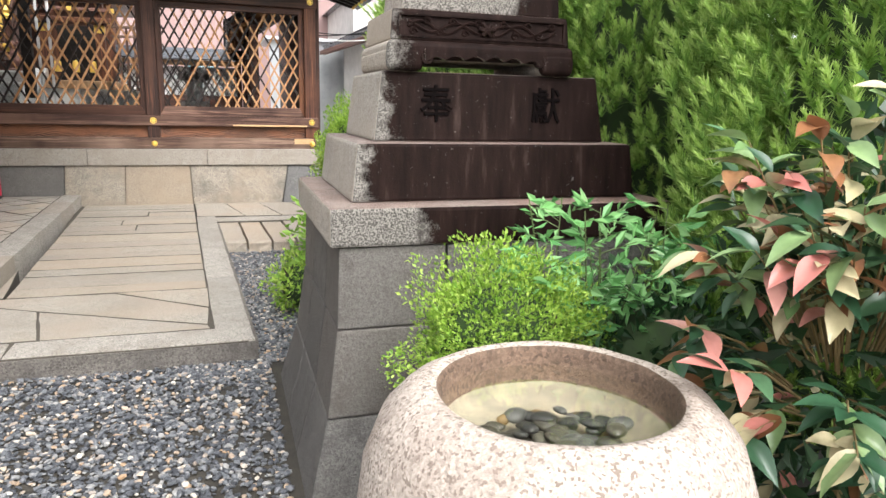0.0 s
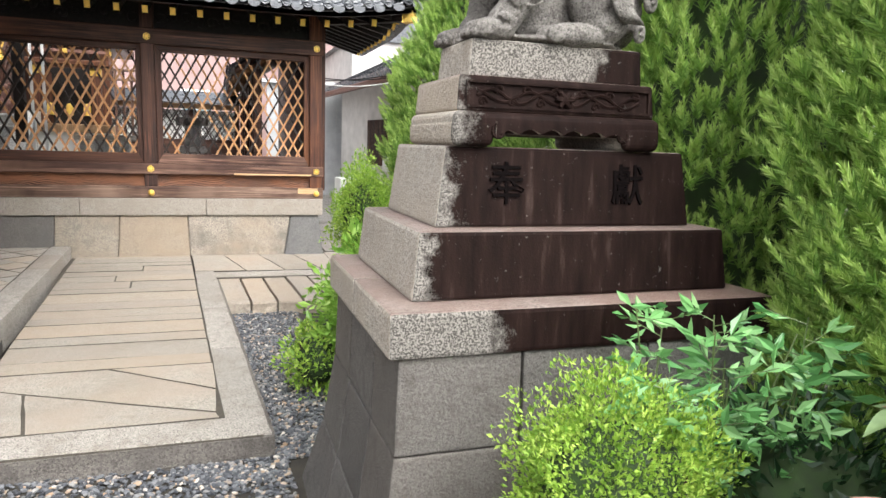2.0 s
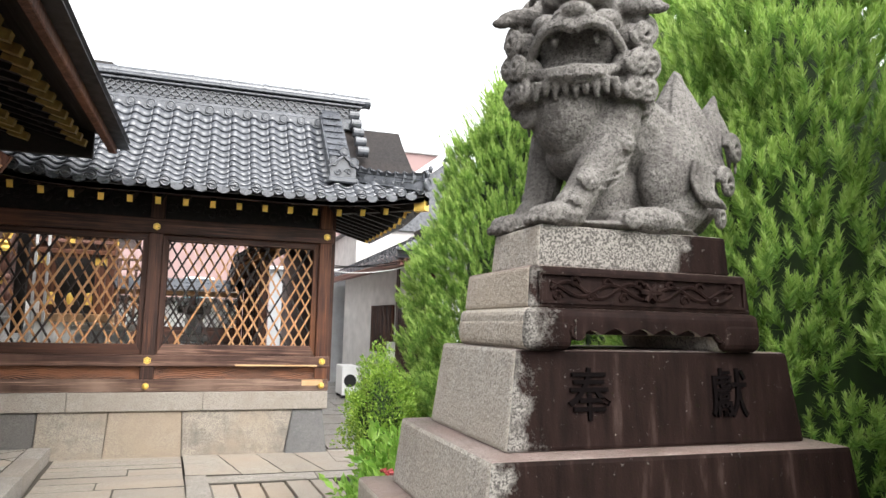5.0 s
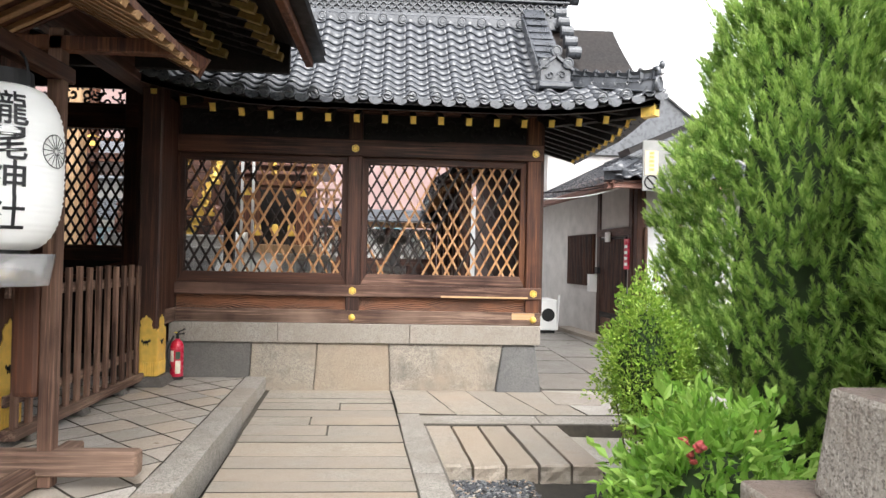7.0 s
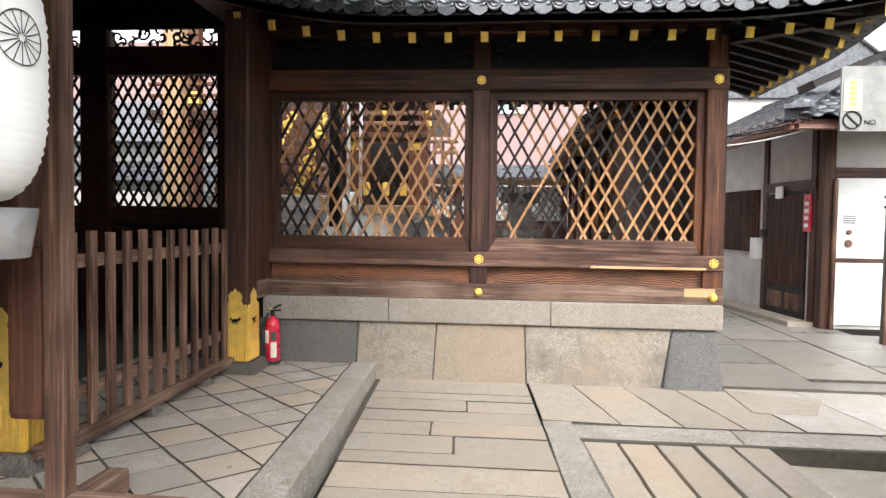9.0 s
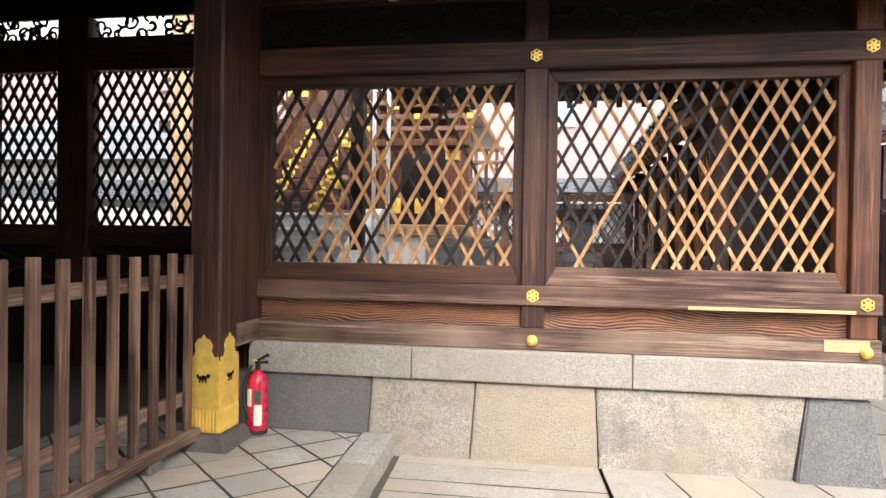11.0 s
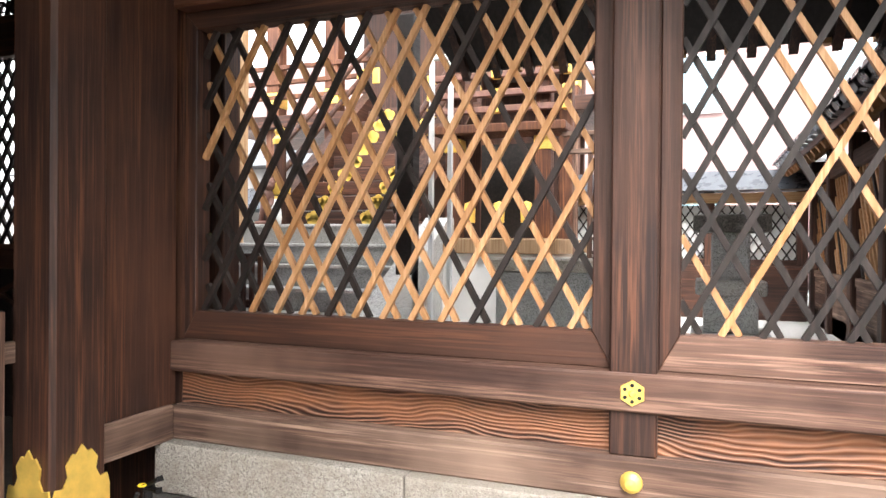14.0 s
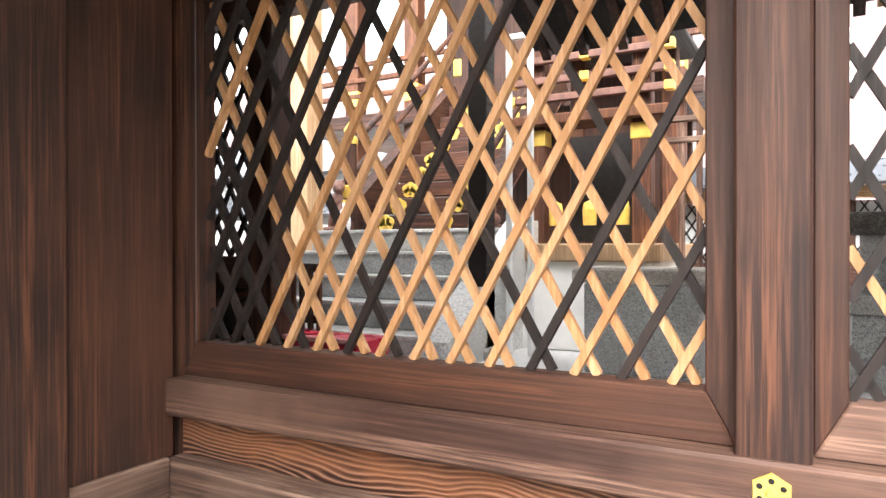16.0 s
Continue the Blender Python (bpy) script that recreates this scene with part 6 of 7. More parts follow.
part("head_rail", boxed(-1.4, 1.2, 14.96, 15.10, 1.97, 2.07, 0.006), M_PALEX, back)
part("coping", taper(-1.5, 1.3, 14.7, 15.4, 2.08, 2.30, -1.5, 1.3, 15.0, 15.1, 0.01), M_TILE, back)

# east wing of the corridor along the court
wing = thing("east_wing", (1.6, 12.7, 0.8), "east wing with cedar lattice panels under a low tiled roof", "wing", kind="structure")
part("dado", boxed(1.25, 1.31, 10.4, 15.0, 0.8, 1.25), M_GREYY, wing)
part("outer_wall", boxed(1.97, 2.03, 10.06, 15.4, 0.8, 3.0), M_WZ, wing)
part("wing_floor", boxed(1.25, 1.97, 10.4, 15.0, 0.80, 0.95), M_GREYY, wing)
for k in range(6):
    y = 10.45 + k * 0.9
    part("post", boxed(1.21, 1.33, y - 0.06, y + 0.06, 0.8, 2.35, 0.008), M_WZ, wing)
    if k < 5:
        rail = part("rail", boxed(1.24, 1.30, y + 0.06, y + 0.84, 1.25, 1.31, 0.004), M_GREYY, wing)
        lattice_bars(rail, y + 0.06, y + 0.84, 1.31, 2.10, 0, 0.105, 1.4, 0.03, lambda lean, foot: int(foot * 7) % 5 != 0, "y", 1.27)
part("head_rail", boxed(1.22, 1.32, 10.4, 15.0, 2.10, 2.22, 0.006), M_WY, wing)
bm = bmesh.new()
q = [bm.verts.new(p) for p in ((0.95, 10.3, 2.24), (0.95, 15.3, 2.24), (2.2, 15.3, 3.05), (2.2, 10.3, 3.05), (0.95, 10.3, 2.30), (0.95, 15.3, 2.30), (2.2, 15.3, 3.12), (2.2, 10.3, 3.12))]
for f in ((0, 1, 2, 3), (7, 6, 5, 4), (0, 4, 5, 1), (1, 5, 6, 2), (2, 6, 7, 3), (3, 7, 4, 0)):
    bm.faces.new([q[i] for i in f])
part("roof_boarding", bm, M_WY, wing)
for k in range(22):
    y = 10.4 + k * 0.22
    part("tile_course", beam((0.92, y, 2.33), (2.2, y, 3.16), 0.10, 0.06, 0.025), M_TILE, wing)
    part("rafter", beam((0.97, y + 0.1, 2.215), (1.5, y + 0.1, 2.56), 0.04, 0.05, 0.003), M_NEWW, wing)
for k in range(16):
    part("north_rafter", beam((-1.42 + k * 0.24, 10.6, 3.98), (-1.42 + k * 0.24, 12.32, 2.76), 0.05, 0.06, 0.003), M_WY, roof)
for k in range(2, 15):
    part("eave_tip", boxed(-1.9 + k * 0.28, -1.85 + k * 0.28, 12.28, 12.36, 2.78, 2.85, 0.004), M_PALEX, roof)

# ---- beyond the court ----
M_GLASS = Mat("window_glass", 0.06, 0.0, 0.8).done((0.16, 0.26, 0.30))
pink = thing("pink_apartment_house", (3.0, 25, 0), "tall pink rendered apartment house with blue-green windows", "building")
part("wall", boxed(-4.6, 9.0, 24.0, 32.0, -0.1, 7.6), M_PINK, pink)
part("wing_wall", boxed(-26.0, -4.62, 32.5, 38.0, -0.1, 9.0), M_PINK, pink)
part("parapet", boxed(-4.7, 9.1, 23.9, 32.1, 7.6, 7.8, 0.03), M_WHITE, pink)
for x in (-3.0, 0.2, 3.4, 6.6):
    for z in (1.6, 4.6):
        w = part("window", boxed(x - 0.45, x + 0.45, 23.96, 24.02, z, z + 1.3, 0.01), M_WHITE, pink)
        part("pane", boxed(x - 0.40, x - 0.01, 23.945, 23.962, z + 0.05, z + 1.25), M_GLASS, w)
        part("pane", boxed(x + 0.01, x + 0.40, 23.945, 23.962, z + 0.05, z + 1.25), M_GLASS, w)
        part("sill", boxed(x - 0.5, x + 0.5, 23.90, 24.0, z - 0.06, z, 0.01), M_WHITE, w)
west_house = thing("tiled_town_house", (-13, 24, 0), "low white-walled town house with grey tiled roofs", "house")
part("wall", boxed(-18, -6.2, 22, 30, 0, 3.4), M_PLASTER, west_house)
part("roof", taper(-18.5, -5.8, 21.3, 30.5, 3.4, 5.2, -17, -7.5, 25.5, 26.5, 0.02), M_TILE, west_house)
part("lower_roof", taper(-18.2, -6.0, 20.3, 22.0, 2.3, 2.9, -18.2, -6.0, 21.8, 22.0, 0.02), M_TILE, west_house)
for x in (-15, -12.5, -10, -7.5):
    part("window", boxed(x - 0.6, x + 0.6, 21.95, 22.02, 1.0, 2.1, 0.02), M_GLASS, west_house)
structure("wall_court_west", boxed(-9.0, -8.8, 11.5, 21, 0.8, 2.0), M_PLASTER, "plain plaster boundary wall of the court")

# ---- old house along the lane ----
house = thing("old_town_house", (4.8, 14.5, 0), "old plastered town house with dark timbers and a tiled roof", "house")
HX, HY = 4.45, 13.55


def wall_x(y):
    return HX - 0.10 * (y - HY)


def west_panel(name, y0, y1, z0, z1, mat, out=0.0, thick=0.1, parent=None):
    bm = bmesh.new()
    v = [bm.verts.new(p) for p in ((wall_x(y0) - out, y0, z0), (wall_x(y1) - out, y1, z0), (wall_x(y1) - out, y1, z1), (wall_x(y0) - out, y0, z1), (wall_x(y0) + thick, y0, z0), (wall_x(y1) + thick, y1, z0), (wall_x(y1) + thick, y1, z1), (wall_x(y0) + thick, y0, z1))]
    for f in ((0, 1, 2, 3), (7, 6, 5, 4), (0, 4, 5, 1), (1, 5, 6, 2), (2, 6, 7, 3), (3, 7, 4, 0)):
        bm.faces.new([v[i] for i in f])
    return part(name, bm, mat, parent or house)


west_panel("west_wall", HY, 19.0, 0.0, 2.75, M_PLASTER)
west_panel("concrete_step", HY + 0.05, 16.5, -0.1, 0.06, M_KERB, 0.35)
door = west_panel("sliding_door", 13.85, 14.95, 0.06, 1.86, M_BLACKW, 0.03)
for k in range(26):
    y = 13.88 + k * 0.041
    west_panel("slat", y, y + 0.018, 0.50, 1.82, M_WZ, 0.045, 0.0, door)
for y in (13.92, 14.44):
    west_panel("carved_panel", y, y + 0.42, 0.16, 0.40, M_GREYZ, 0.04, 0.0, door)
for y in (13.62, 14.98):
    west_panel("timber", y, y + 0.13, 0.0, 2.75, M_WZ, 0.03)
west_panel("lintel", 13.62, 15.1, 1.88, 2.02, M_WY, 0.04)
west_panel("window_lattice", 15.25, 16.6, 0.95, 1.95, M_RED, 0.05)
for k in range(16):
    y = 15.28 + k * 0.083
    west_panel("window_bar", y, y + 0.03, 0.95, 1.95, M_WZ, 0.08, 0.0)
west_panel("mailbox", 15.08, 15.22, 0.85, 1.18, M_WHITE, 0.16)
west_panel("meter_box", 14.9, 15.02, 1.2, 1.32, M_BLACKM, 0.10)
west_panel("warning_sign", 13.70, 13.86, 1.30, 1.82, M_REDP, 0.06)
for k in range(4):
    west_panel("sign_bar", 13.73, 13.83, 1.36 + k * 0.10, 1.41 + k * 0.10, M_WHITEP, 0.064, 0.0)
part("paper_streamer", boxed(4.26, 4.30, 14.40, 14.62, 1.78, 1.96, 0.008), M_WHITEP, house, "white folded paper streamer")
part("south_wall", boxed(HX, 9.0, HY - 0.05, HY + 0.05, 0.0, 2.75), M_PLASTER, house)
part("white_cladding", boxed(HX + 0.16, 5.35, HY - 0.09, HY - 0.05, 0.95, 2.02), M_WHITE, house)
part("white_cladding", boxed(HX + 0.16, 5.35, HY - 0.09, HY - 0.05, 0.06, 0.90), M_WHITE, house)
part("dark_band", boxed(HX + 0.1, 5.45, HY - 0.11, HY - 0.05, 2.03, 2.16, 0.005), M_WX, house)
part("dark_band", boxed(HX + 0.1, 5.45, HY - 0.10, HY - 0.05, 0.895, 0.955, 0.005), M_WX, house)
part("corner_timber", boxed(HX - 0.02, HX + 0.13, HY - 0.12, HY + 0.06, 0.0, 2.75, 0.008), M_WZ, house)
part("down_pipe", rod((HX + 0.12, HY - 0.15, 0.0), (HX + 0.12, HY - 0.15, 2.0), 0.03, 0.03, 12), M_GREYZ, house)
for z, r in ((1.15, 0.055), (1.30, 0.035)):
    part("round_vent", rod((4.78, HY - 0.09, z), (4.78, HY - 0.12, z), r, r * 0.8, 18), M_CARVED, house)
for k in range(4):
    part("vent_slit", boxed(4.70, 4.86, HY - 0.096, HY - 0.09, 1.42 + k * 0.03, 1.43 + k * 0.03), M_BLACKM, house)
bm = bmesh.new()
q = [bm.verts.new(p) for p in ((3.78, 12.75, 2.62), (9.2, 12.75, 2.62), (9.2, 17.0, 3.75), (5.6, 15.6, 3.62), (3.4, 19.2, 2.62), (5.6, 19.2, 3.62))]
bm.faces.new((q[0], q[1], q[2], q[3]))
bm.faces.new((q[0], q[3], q[5], q[4]))
g = bmesh.ops.extrude_face_region(bm, geom=bm.faces[:])
for v in g["geom"]:
    if isinstance(v, bmesh.types.BMVert):
        v.co.z += 0.07
part("roof_boarding", bm, M_WX, house)
for k in range(22):
    y = 13.0 + k * 0.28
    xe = 3.75 - 0.06 * (y - 12.75)
    xt = min(5.6, xe + (y - 12.75) * 0.65)
    part("tile_course", beam((xe, y, 2.72), (xt, y, 2.72 + (xt - xe) * 0.50), 0.15, 0.07, 0.03), M_TILE, house)
part("hip_ridge", beam((3.80, 12.78, 2.78), (5.6, 15.6, 3.74), 0.2, 0.14, 0.05), M_TILE, house)
part("hip_end", lathe([(0.0, 0.0), (0.13, 0.0), (0.14, 0.1), (0.09, 0.2), (0.0, 0.22)], (3.95, 12.95, 2.76), 18), M_TILE, house)
part("ridge", beam((5.6, 15.6, 3.74), (9.2, 16.9, 3.88), 0.22, 0.2, 0.05), M_TILE, house)
part("gutter", beam((3.76, 12.70, 2.60), (9.2, 12.70, 2.64), 0.10, 0.07, 0.02), M_CARVED, house, "rusty brown gutter")
part("gutter", beam((3.74, 12.72, 2.60), (3.36, 19.2, 2.60), 0.10, 0.07, 0.02), M_CARVED, house, "rusty brown gutter")
# gabled upper storey behind
up = thing("gabled_house", (5.5, 20, 0), "plastered gabled house with a pale bargeboard behind the lane", "house")
part("body", boxed(4.2, 9.0, 19.2, 25.0, 0.0, 4.2), M_PLASTER, up)
bm = bmesh.new()
g1 = [bm.verts.new(p) for p in ((4.0, 19.1, 4.1), (9.2, 19.1, 4.1), (6.6, 19.1, 6.1), (4.0, 25.2, 4.1), (9.2, 25.2, 4.1), (6.6, 25.2, 6.1))]
for f in ((0, 1, 2), (5, 4, 3), (0, 3, 4, 1), (1, 4, 5, 2), (2, 5, 3, 0)):
    bm.faces.new([g1[i] for i in f])
part("gable_roof", bm, [M_TILE], up)
for s, xx in ((-1, 3.8), (1, 9.4)):
    part("bargeboard", beam((xx, 19.05, 4.05), (6.6, 19.05, 6.25), 0.12, 0.28, 0.01), M_WHITE, up)
shed = thing("corrugated_shed", (3.0, 19.8, 0), "grey corrugated metal shed closing the lane", "shed")
M_ZINC = plain("grey_zinc_sheet", (0.36, 0.37, 0.38), 0.5, 0.3, 0.15, 4)
part("wall", boxed(2.03, 4.25, 19.5, 19.6, 0.0, 2.9), M_ZINC, shed)
for k in range(22):
    part("rib", boxed(2.05 + k * 0.1, 2.09 + k * 0.1, 19.485, 19.5, 0.0, 2.9), M_ZINC, shed)
part("roof", taper(1.9, 4.4, 19.3, 22.0, 2.9, 3.0, 1.9, 4.4, 19.5, 22.0, 0.01), M_ZINC, shed)
ac = thing("air_conditioner_unit", (3.55, 15.9, 0), "white outdoor air conditioner unit with a round fan grille", "air conditioner")
part("casing", boxed(3.28, 3.62, 15.55, 16.3, 0.06, 0.66, 0.02, 2), M_WHITE, ac)
part("fan_grille", rod((3.45, 15.55, 0.36), (3.45, 15.535, 0.36), 0.13, 0.13, 20), M_BLACKM, ac)
part("hose", rod((3.66, 15.7, 0.05), (3.70, 15.7, 0.75), 0.025, 0.025, 8), M_WHITE, ac)
for y in (15.65, 16.2):
    part("foot", boxed(3.3, 3.6, y - 0.04, y + 0.04, 0.0, 0.06), M_BLACKM, ac)
# cables from the eaves to the house
cab = thing("overhead_cable", (3.2, 12, 2.6), "sagging black and white service cables at the house eaves", "cable")
for z0, z1, sag, mt in ((2.75, 2.62, 0.25, M_BLACKM), (2.70, 2.55, 0.35, M_WHITEP), (2.6, 2.66, 0.15, M_BLACKM)):
    bm = bmesh.new()
    f = lambda u: (2.1 + 1.75 * u, 14.5 - 1.8 * u, z0 + (z1 - z0) * u - sag * 4 * u * (1 - u) * 0.5)
    for j in range(14):
        rod(f(j / 14), f((j + 1) / 14), 0.009, 0.009, 6, bm)
    part("cable", bm, mt, cab)
sign = thing("sign_board", (4.4, 12.4, 2.48), "weathered grey sign board with orange lettering and a crossed ring", "sign")
M_BOARD = plain("weathered_grey_board", (0.21, 0.21, 0.20), 0.6, 0, 0.25, 5)
M_ORANGE = plain("faded_orange_paint", (0.62, 0.30, 0.09), 0.6, 0, 0.2, 20)
part("board", prism([(4.13, -12.43), (4.68, -12.43), (4.68, -12.40), (4.13, -12.40)], 2.50, 3.26), M_BOARD, sign)
for ob in sign.children:
    for vt in ob.data.vertices:
        vt.co.y *= -1
    ob.data.flip_normals()
part("tan_panel", boxed(4.16, 4.36, 12.392, 12.398, 2.74, 3.10), plain("faded_tan_paint", (0.58, 0.44, 0.29), 0.6, 0, 0.15, 8), sign)
for k in range(5):
    part("lettering_bar", boxed(4.225, 4.295, 12.386, 12.391, 2.80 + 0.062 * k, 2.838 + 0.062 * k), M_ORANGE, sign)
bm = bmesh.new()
for k in range(28):
    a0, a1 = k * math.pi / 14, (k + 1) * math.pi / 14
    rod((4.26 + 0.10 * math.cos(a0), 12.392, 2.63 + 0.10 * math.sin(a0)), (4.26 + 0.10 * math.cos(a1), 12.392, 2.63 + 0.10 * math.sin(a1)), 0.010, 0.010, 6, bm)
part("ring", bm, M_BLACKM, sign)
part("cross_bar", beam((4.19, 12.392, 2.70), (4.33, 12.392, 2.56), 0.012, 0.016, 0), M_BLACKM, sign)
lettered("lettering", "NO", 0.085, pose(4.46, 12.394, 2.60, 90), M_BLACKM, sign, 0.002)
part("bracket", boxed(4.66, 4.72, 12.42, 12.46, 2.6, 3.2, 0.004), M_BLACKM, sign)
upole = thing("utility_pole", (4.85, 12.5, 0.0), "grey weathered concrete utility pole beside the old house", "pole")
part("shaft", rod((4.85, 12.5, -0.1), (4.85, 12.5, 3.25), 0.12, 0.10, 20), M_BOARD, upole, smooth=True)
for z in (1.6, 1.72, 2.35):
    part("band", rod((4.85, 12.5, z), (4.85, 12.5, z + 0.03), 0.126, 0.126, 20), M_BLACKM, upole)
part("conduit", rod((4.72, 12.40, -0.05), (4.74, 12.42, 2.4), 0.022, 0.022, 10), M_GREYZ, upole)
part("upper_eave", beam((4.35, 13.9, 3.30), (6.6, 13.9, 4.30), 0.5, 0.10, 0.01), M_BLACKW, house)
part("upper_wall", taper(4.75, 6.8, 13.95, 15.2, 2.9, 3.45, 5.4, 6.8, 13.95, 15.2, 0.0), M_PLASTER, house)
apt = thing("white_apartment_block", (14, 60, 0), "distant white apartment block with rows of windows", "building")
part("wall", boxed(6, 26, 60, 70, 0, 11), M_WHITE, apt)
for i in range(9):
    for z in (2.5, 5.5, 8.5):
        w = part("window", boxed(7.0 + i * 2.1, 8.3 + i * 2.1, 59.9, 60.02, z, z + 1.3), M_GLASS, apt)
structure("backdrop_wall_north", boxed(-40, 60, 79, 80, 0, 5), M_PLASTER, "plain far wall closing the view")
structure("wall_south", boxed(-8, 8, -5.2, -5.0, -0.14, 2.2), M_PLASTER, "plain boundary wall south of the garden")

# ---- stones, tiles and gravel: pieces last ----
rg = random.Random(21)


def found_stone(x0, x1, top_x0, top_x1, mat, foot=0.02):
    bm = bmesh.new()
    g = 0.004
    y_top, y_foot = 9.775, 9.735 - foot
    lo = [(x0 + g, y_foot, -0.05), (x1 - g, y_foot, -0.05), (x1 - g, 10.0, -0.05), (x0 + g, 10.0, -0.05)]
    hi = [(top_x0 + g, y_top, 0.492), (top_x1 - g, y_top, 0.492), (top_x1 - g, 10.0, 0.492), (top_x0 + g, 10.0, 0.492)]
    a, b = [bm.verts.new(p) for p in lo], [bm.verts.new(p) for p in hi]
    bm.faces.new(a[::-1])
    bm.faces.new(b)
    for i in range(4):
        bm.faces.new((a[i], a[(i + 1) % 4], b[(i + 1) % 4], b[i]))
    bmesh.ops.bevel(bm, geom=bm.edges[:], offset=0.012, segments=2, affect="EDGES")
    return part("foundation_stone", bm, mat, footing)


footing = thing("stone_footing", (0, 9.9, 0), "granite footing of battered blocks under a pale capping course", "footing", kind="structure")
for x0, x1, t0, t1, mt in ((-2.0, -1.06, -2.0, -1.045, M_FOUNDD), (-1.06, -0.385, -1.045, -0.355, M_FOUND), (-0.385, 0.425, -0.355, 0.40, M_FOUND), (0.425, 1.54, 0.40, 1.635, M_FOUND)):
    found_stone(x0, x1, t0, t1, mt)
found_stone(1.54, 2.05, 1.635, 1.99, M_FOUNDD, 0.06)
for x0, x1 in ((-1.90, -0.775), (-0.775, 0.62), (0.62, 2.04)):
    part("cap_stone", boxed(x0 + 0.002, x1 - 0.002, 9.745, 10.1, 0.495, 0.70, 0.010, 2), M_CAP, footing)
part("footing_core", boxed(-2.0, 2.0, 9.98, 10.3, -0.1, 0.70), M_ROUGH, footing)
part("side_footing", boxed(1.80, 2.03, 10.1, 14.0, -0.1, 0.80), M_FOUND, footing)


def inset(poly, gap):
    """A convex polygon drawn in by gap on every side."""
    if sum(a[0] * b[1] - b[0] * a[1] for a, b in zip(poly, poly[1:] + poly[:1])) < 0:
        poly = poly[::-1]
    out = list(poly)
    for (x0, y0), (x1, y1) in zip(poly, poly[1:] + poly[:1]):
        dx, dy = x1 - x0, y1 - y0
        n = math.hypot(dx, dy)
        if n > 1e-6:
            a, b = dy / n, -dx / n
            out = clip_poly(out, a, b, a * x0 + b * y0 - gap)
    return out


def clip_poly(poly, a, b, c):
    """The part of a polygon where a*x + b*y <= c."""
    out = []
    for (x0, y0), (x1, y1) in zip(poly, poly[1:] + poly[:1]):
        d0, d1 = a * x0 + b * y0 - c, a * x1 + b * y1 - c
        if d0 <= 0:
            out.append((x0, y0))
        if (d0 < 0) != (d1 < 0) and abs(d0 - d1) > 1e-9:
            t = d0 / (d0 - d1)
            out.append((x0 + t * (x1 - x0), y0 + t * (y1 - y0)))
    return out


def slab(poly, z0, z1, mat, parent, name="paving_stone", gap=0.006):
    sh = []
    for p in inset(poly, gap):
        if not sh or math.hypot(p[0] - sh[-1][0], p[1] - sh[-1][1]) > 0.004:
            sh.append(p)
    if len(sh) < 3:
        return None
    dz = rg.uniform(-0.003, 0.003)
    worn = []
    for p, q in zip(sh, sh[1:] + sh[:1]):
        worn.append(p)
        ln = math.hypot(q[0] - p[0], q[1] - p[1])
        k = min(6, int(ln / 0.14))
        for j in range(1, k):
            o = rg.uniform(-0.0055, 0.0025)
            worn.append((p[0] + (q[0] - p[0]) * j / k - (q[1] - p[1]) / ln * o, p[1] + (q[1] - p[1]) * j / k + (q[0] - p[0]) / ln * o))
    bm = prism(worn, z0, z1 + dz, 0.003)
    bm.normal_update()
    for f in bm.faces:
        if mat is not M_KERB and abs(f.normal.z) < 0.93:
            f.material_index = 1
    return part(name, bm, [mat, M_EARTH], parent)


XA = lambda y: -0.84 + skew(y)      # foot of the terrace kerb
XB = lambda y: 0.43 + skew(y)       # long joint
XC = lambda y: 0.64 + skew(y)       # outer edge of the kerb strip
y = 5.45
rows = []
while y < 9.7:
    y2 = min(y + rg.uniform(0.19, 0.40), 9.74)
    if 9.74 - y2 < 0.12:
        y2 = 9.74
    t = rg.uniform(-0.02, 0.02)
    if rg.random() < 0.22:
        f = rg.uniform(0.35, 0.65)
        xm0, xm1 = XA(y) * (1 - f) + XB(y) * f, XA(y2) * (1 - f) + XB(y2) * f
        slab([(XA(y), y), (xm0, y), (xm1, y2), (XA(y2), y2)], -0.1, 0.0, M_PAVE, path_bed)
        slab([(xm0, y), (XB(y), y), (XB(y2), y2), (xm1, y2)], -0.1, 0.0, M_PAVE, path_bed)
    else:
        slab([(XA(y), y), (XB(y), y), (XB(y2), y2), (XA(y2), y2)], -0.1, 0.0, M_PAVE, path_bed)
    y = y2
# the near end: large slabs cut on the slant
slab([(0.08, 5.45), (0.70, 5.45), (0.72, 4.95)], -0.1, -0.001, M_PAVE, path_bed)
slab([(-0.95, 5.45), (-0.30, 5.10), (0.72, 4.60), (0.72, 4.95), (0.08, 5.45)], -0.1, 0.0, M_PAVE, path_bed)
slab([(-0.95, 5.45), (-0.95, 4.52), (-0.17, 4.52), (-0.30, 5.10)], -0.1, 0.001, M_PAVE, path_bed)
slab([(-0.17, 4.52), (0.74, 4.52), (0.72, 4.60), (-0.30, 5.10)], -0.1, -0.001, M_PAVE, path_bed)
slab([(-1.6, 5.5), (-1.6, 4.52), (-0.95, 4.52), (-0.95, 5.5)], -0.1, 0.0, M_PAVE, path_bed)
slab([(-0.95, 5.45), (-0.58, 5.45), (-0.70, 6.3), (-0.95, 6.3)], -0.1, 0.0, M_PAVE, path_bed)
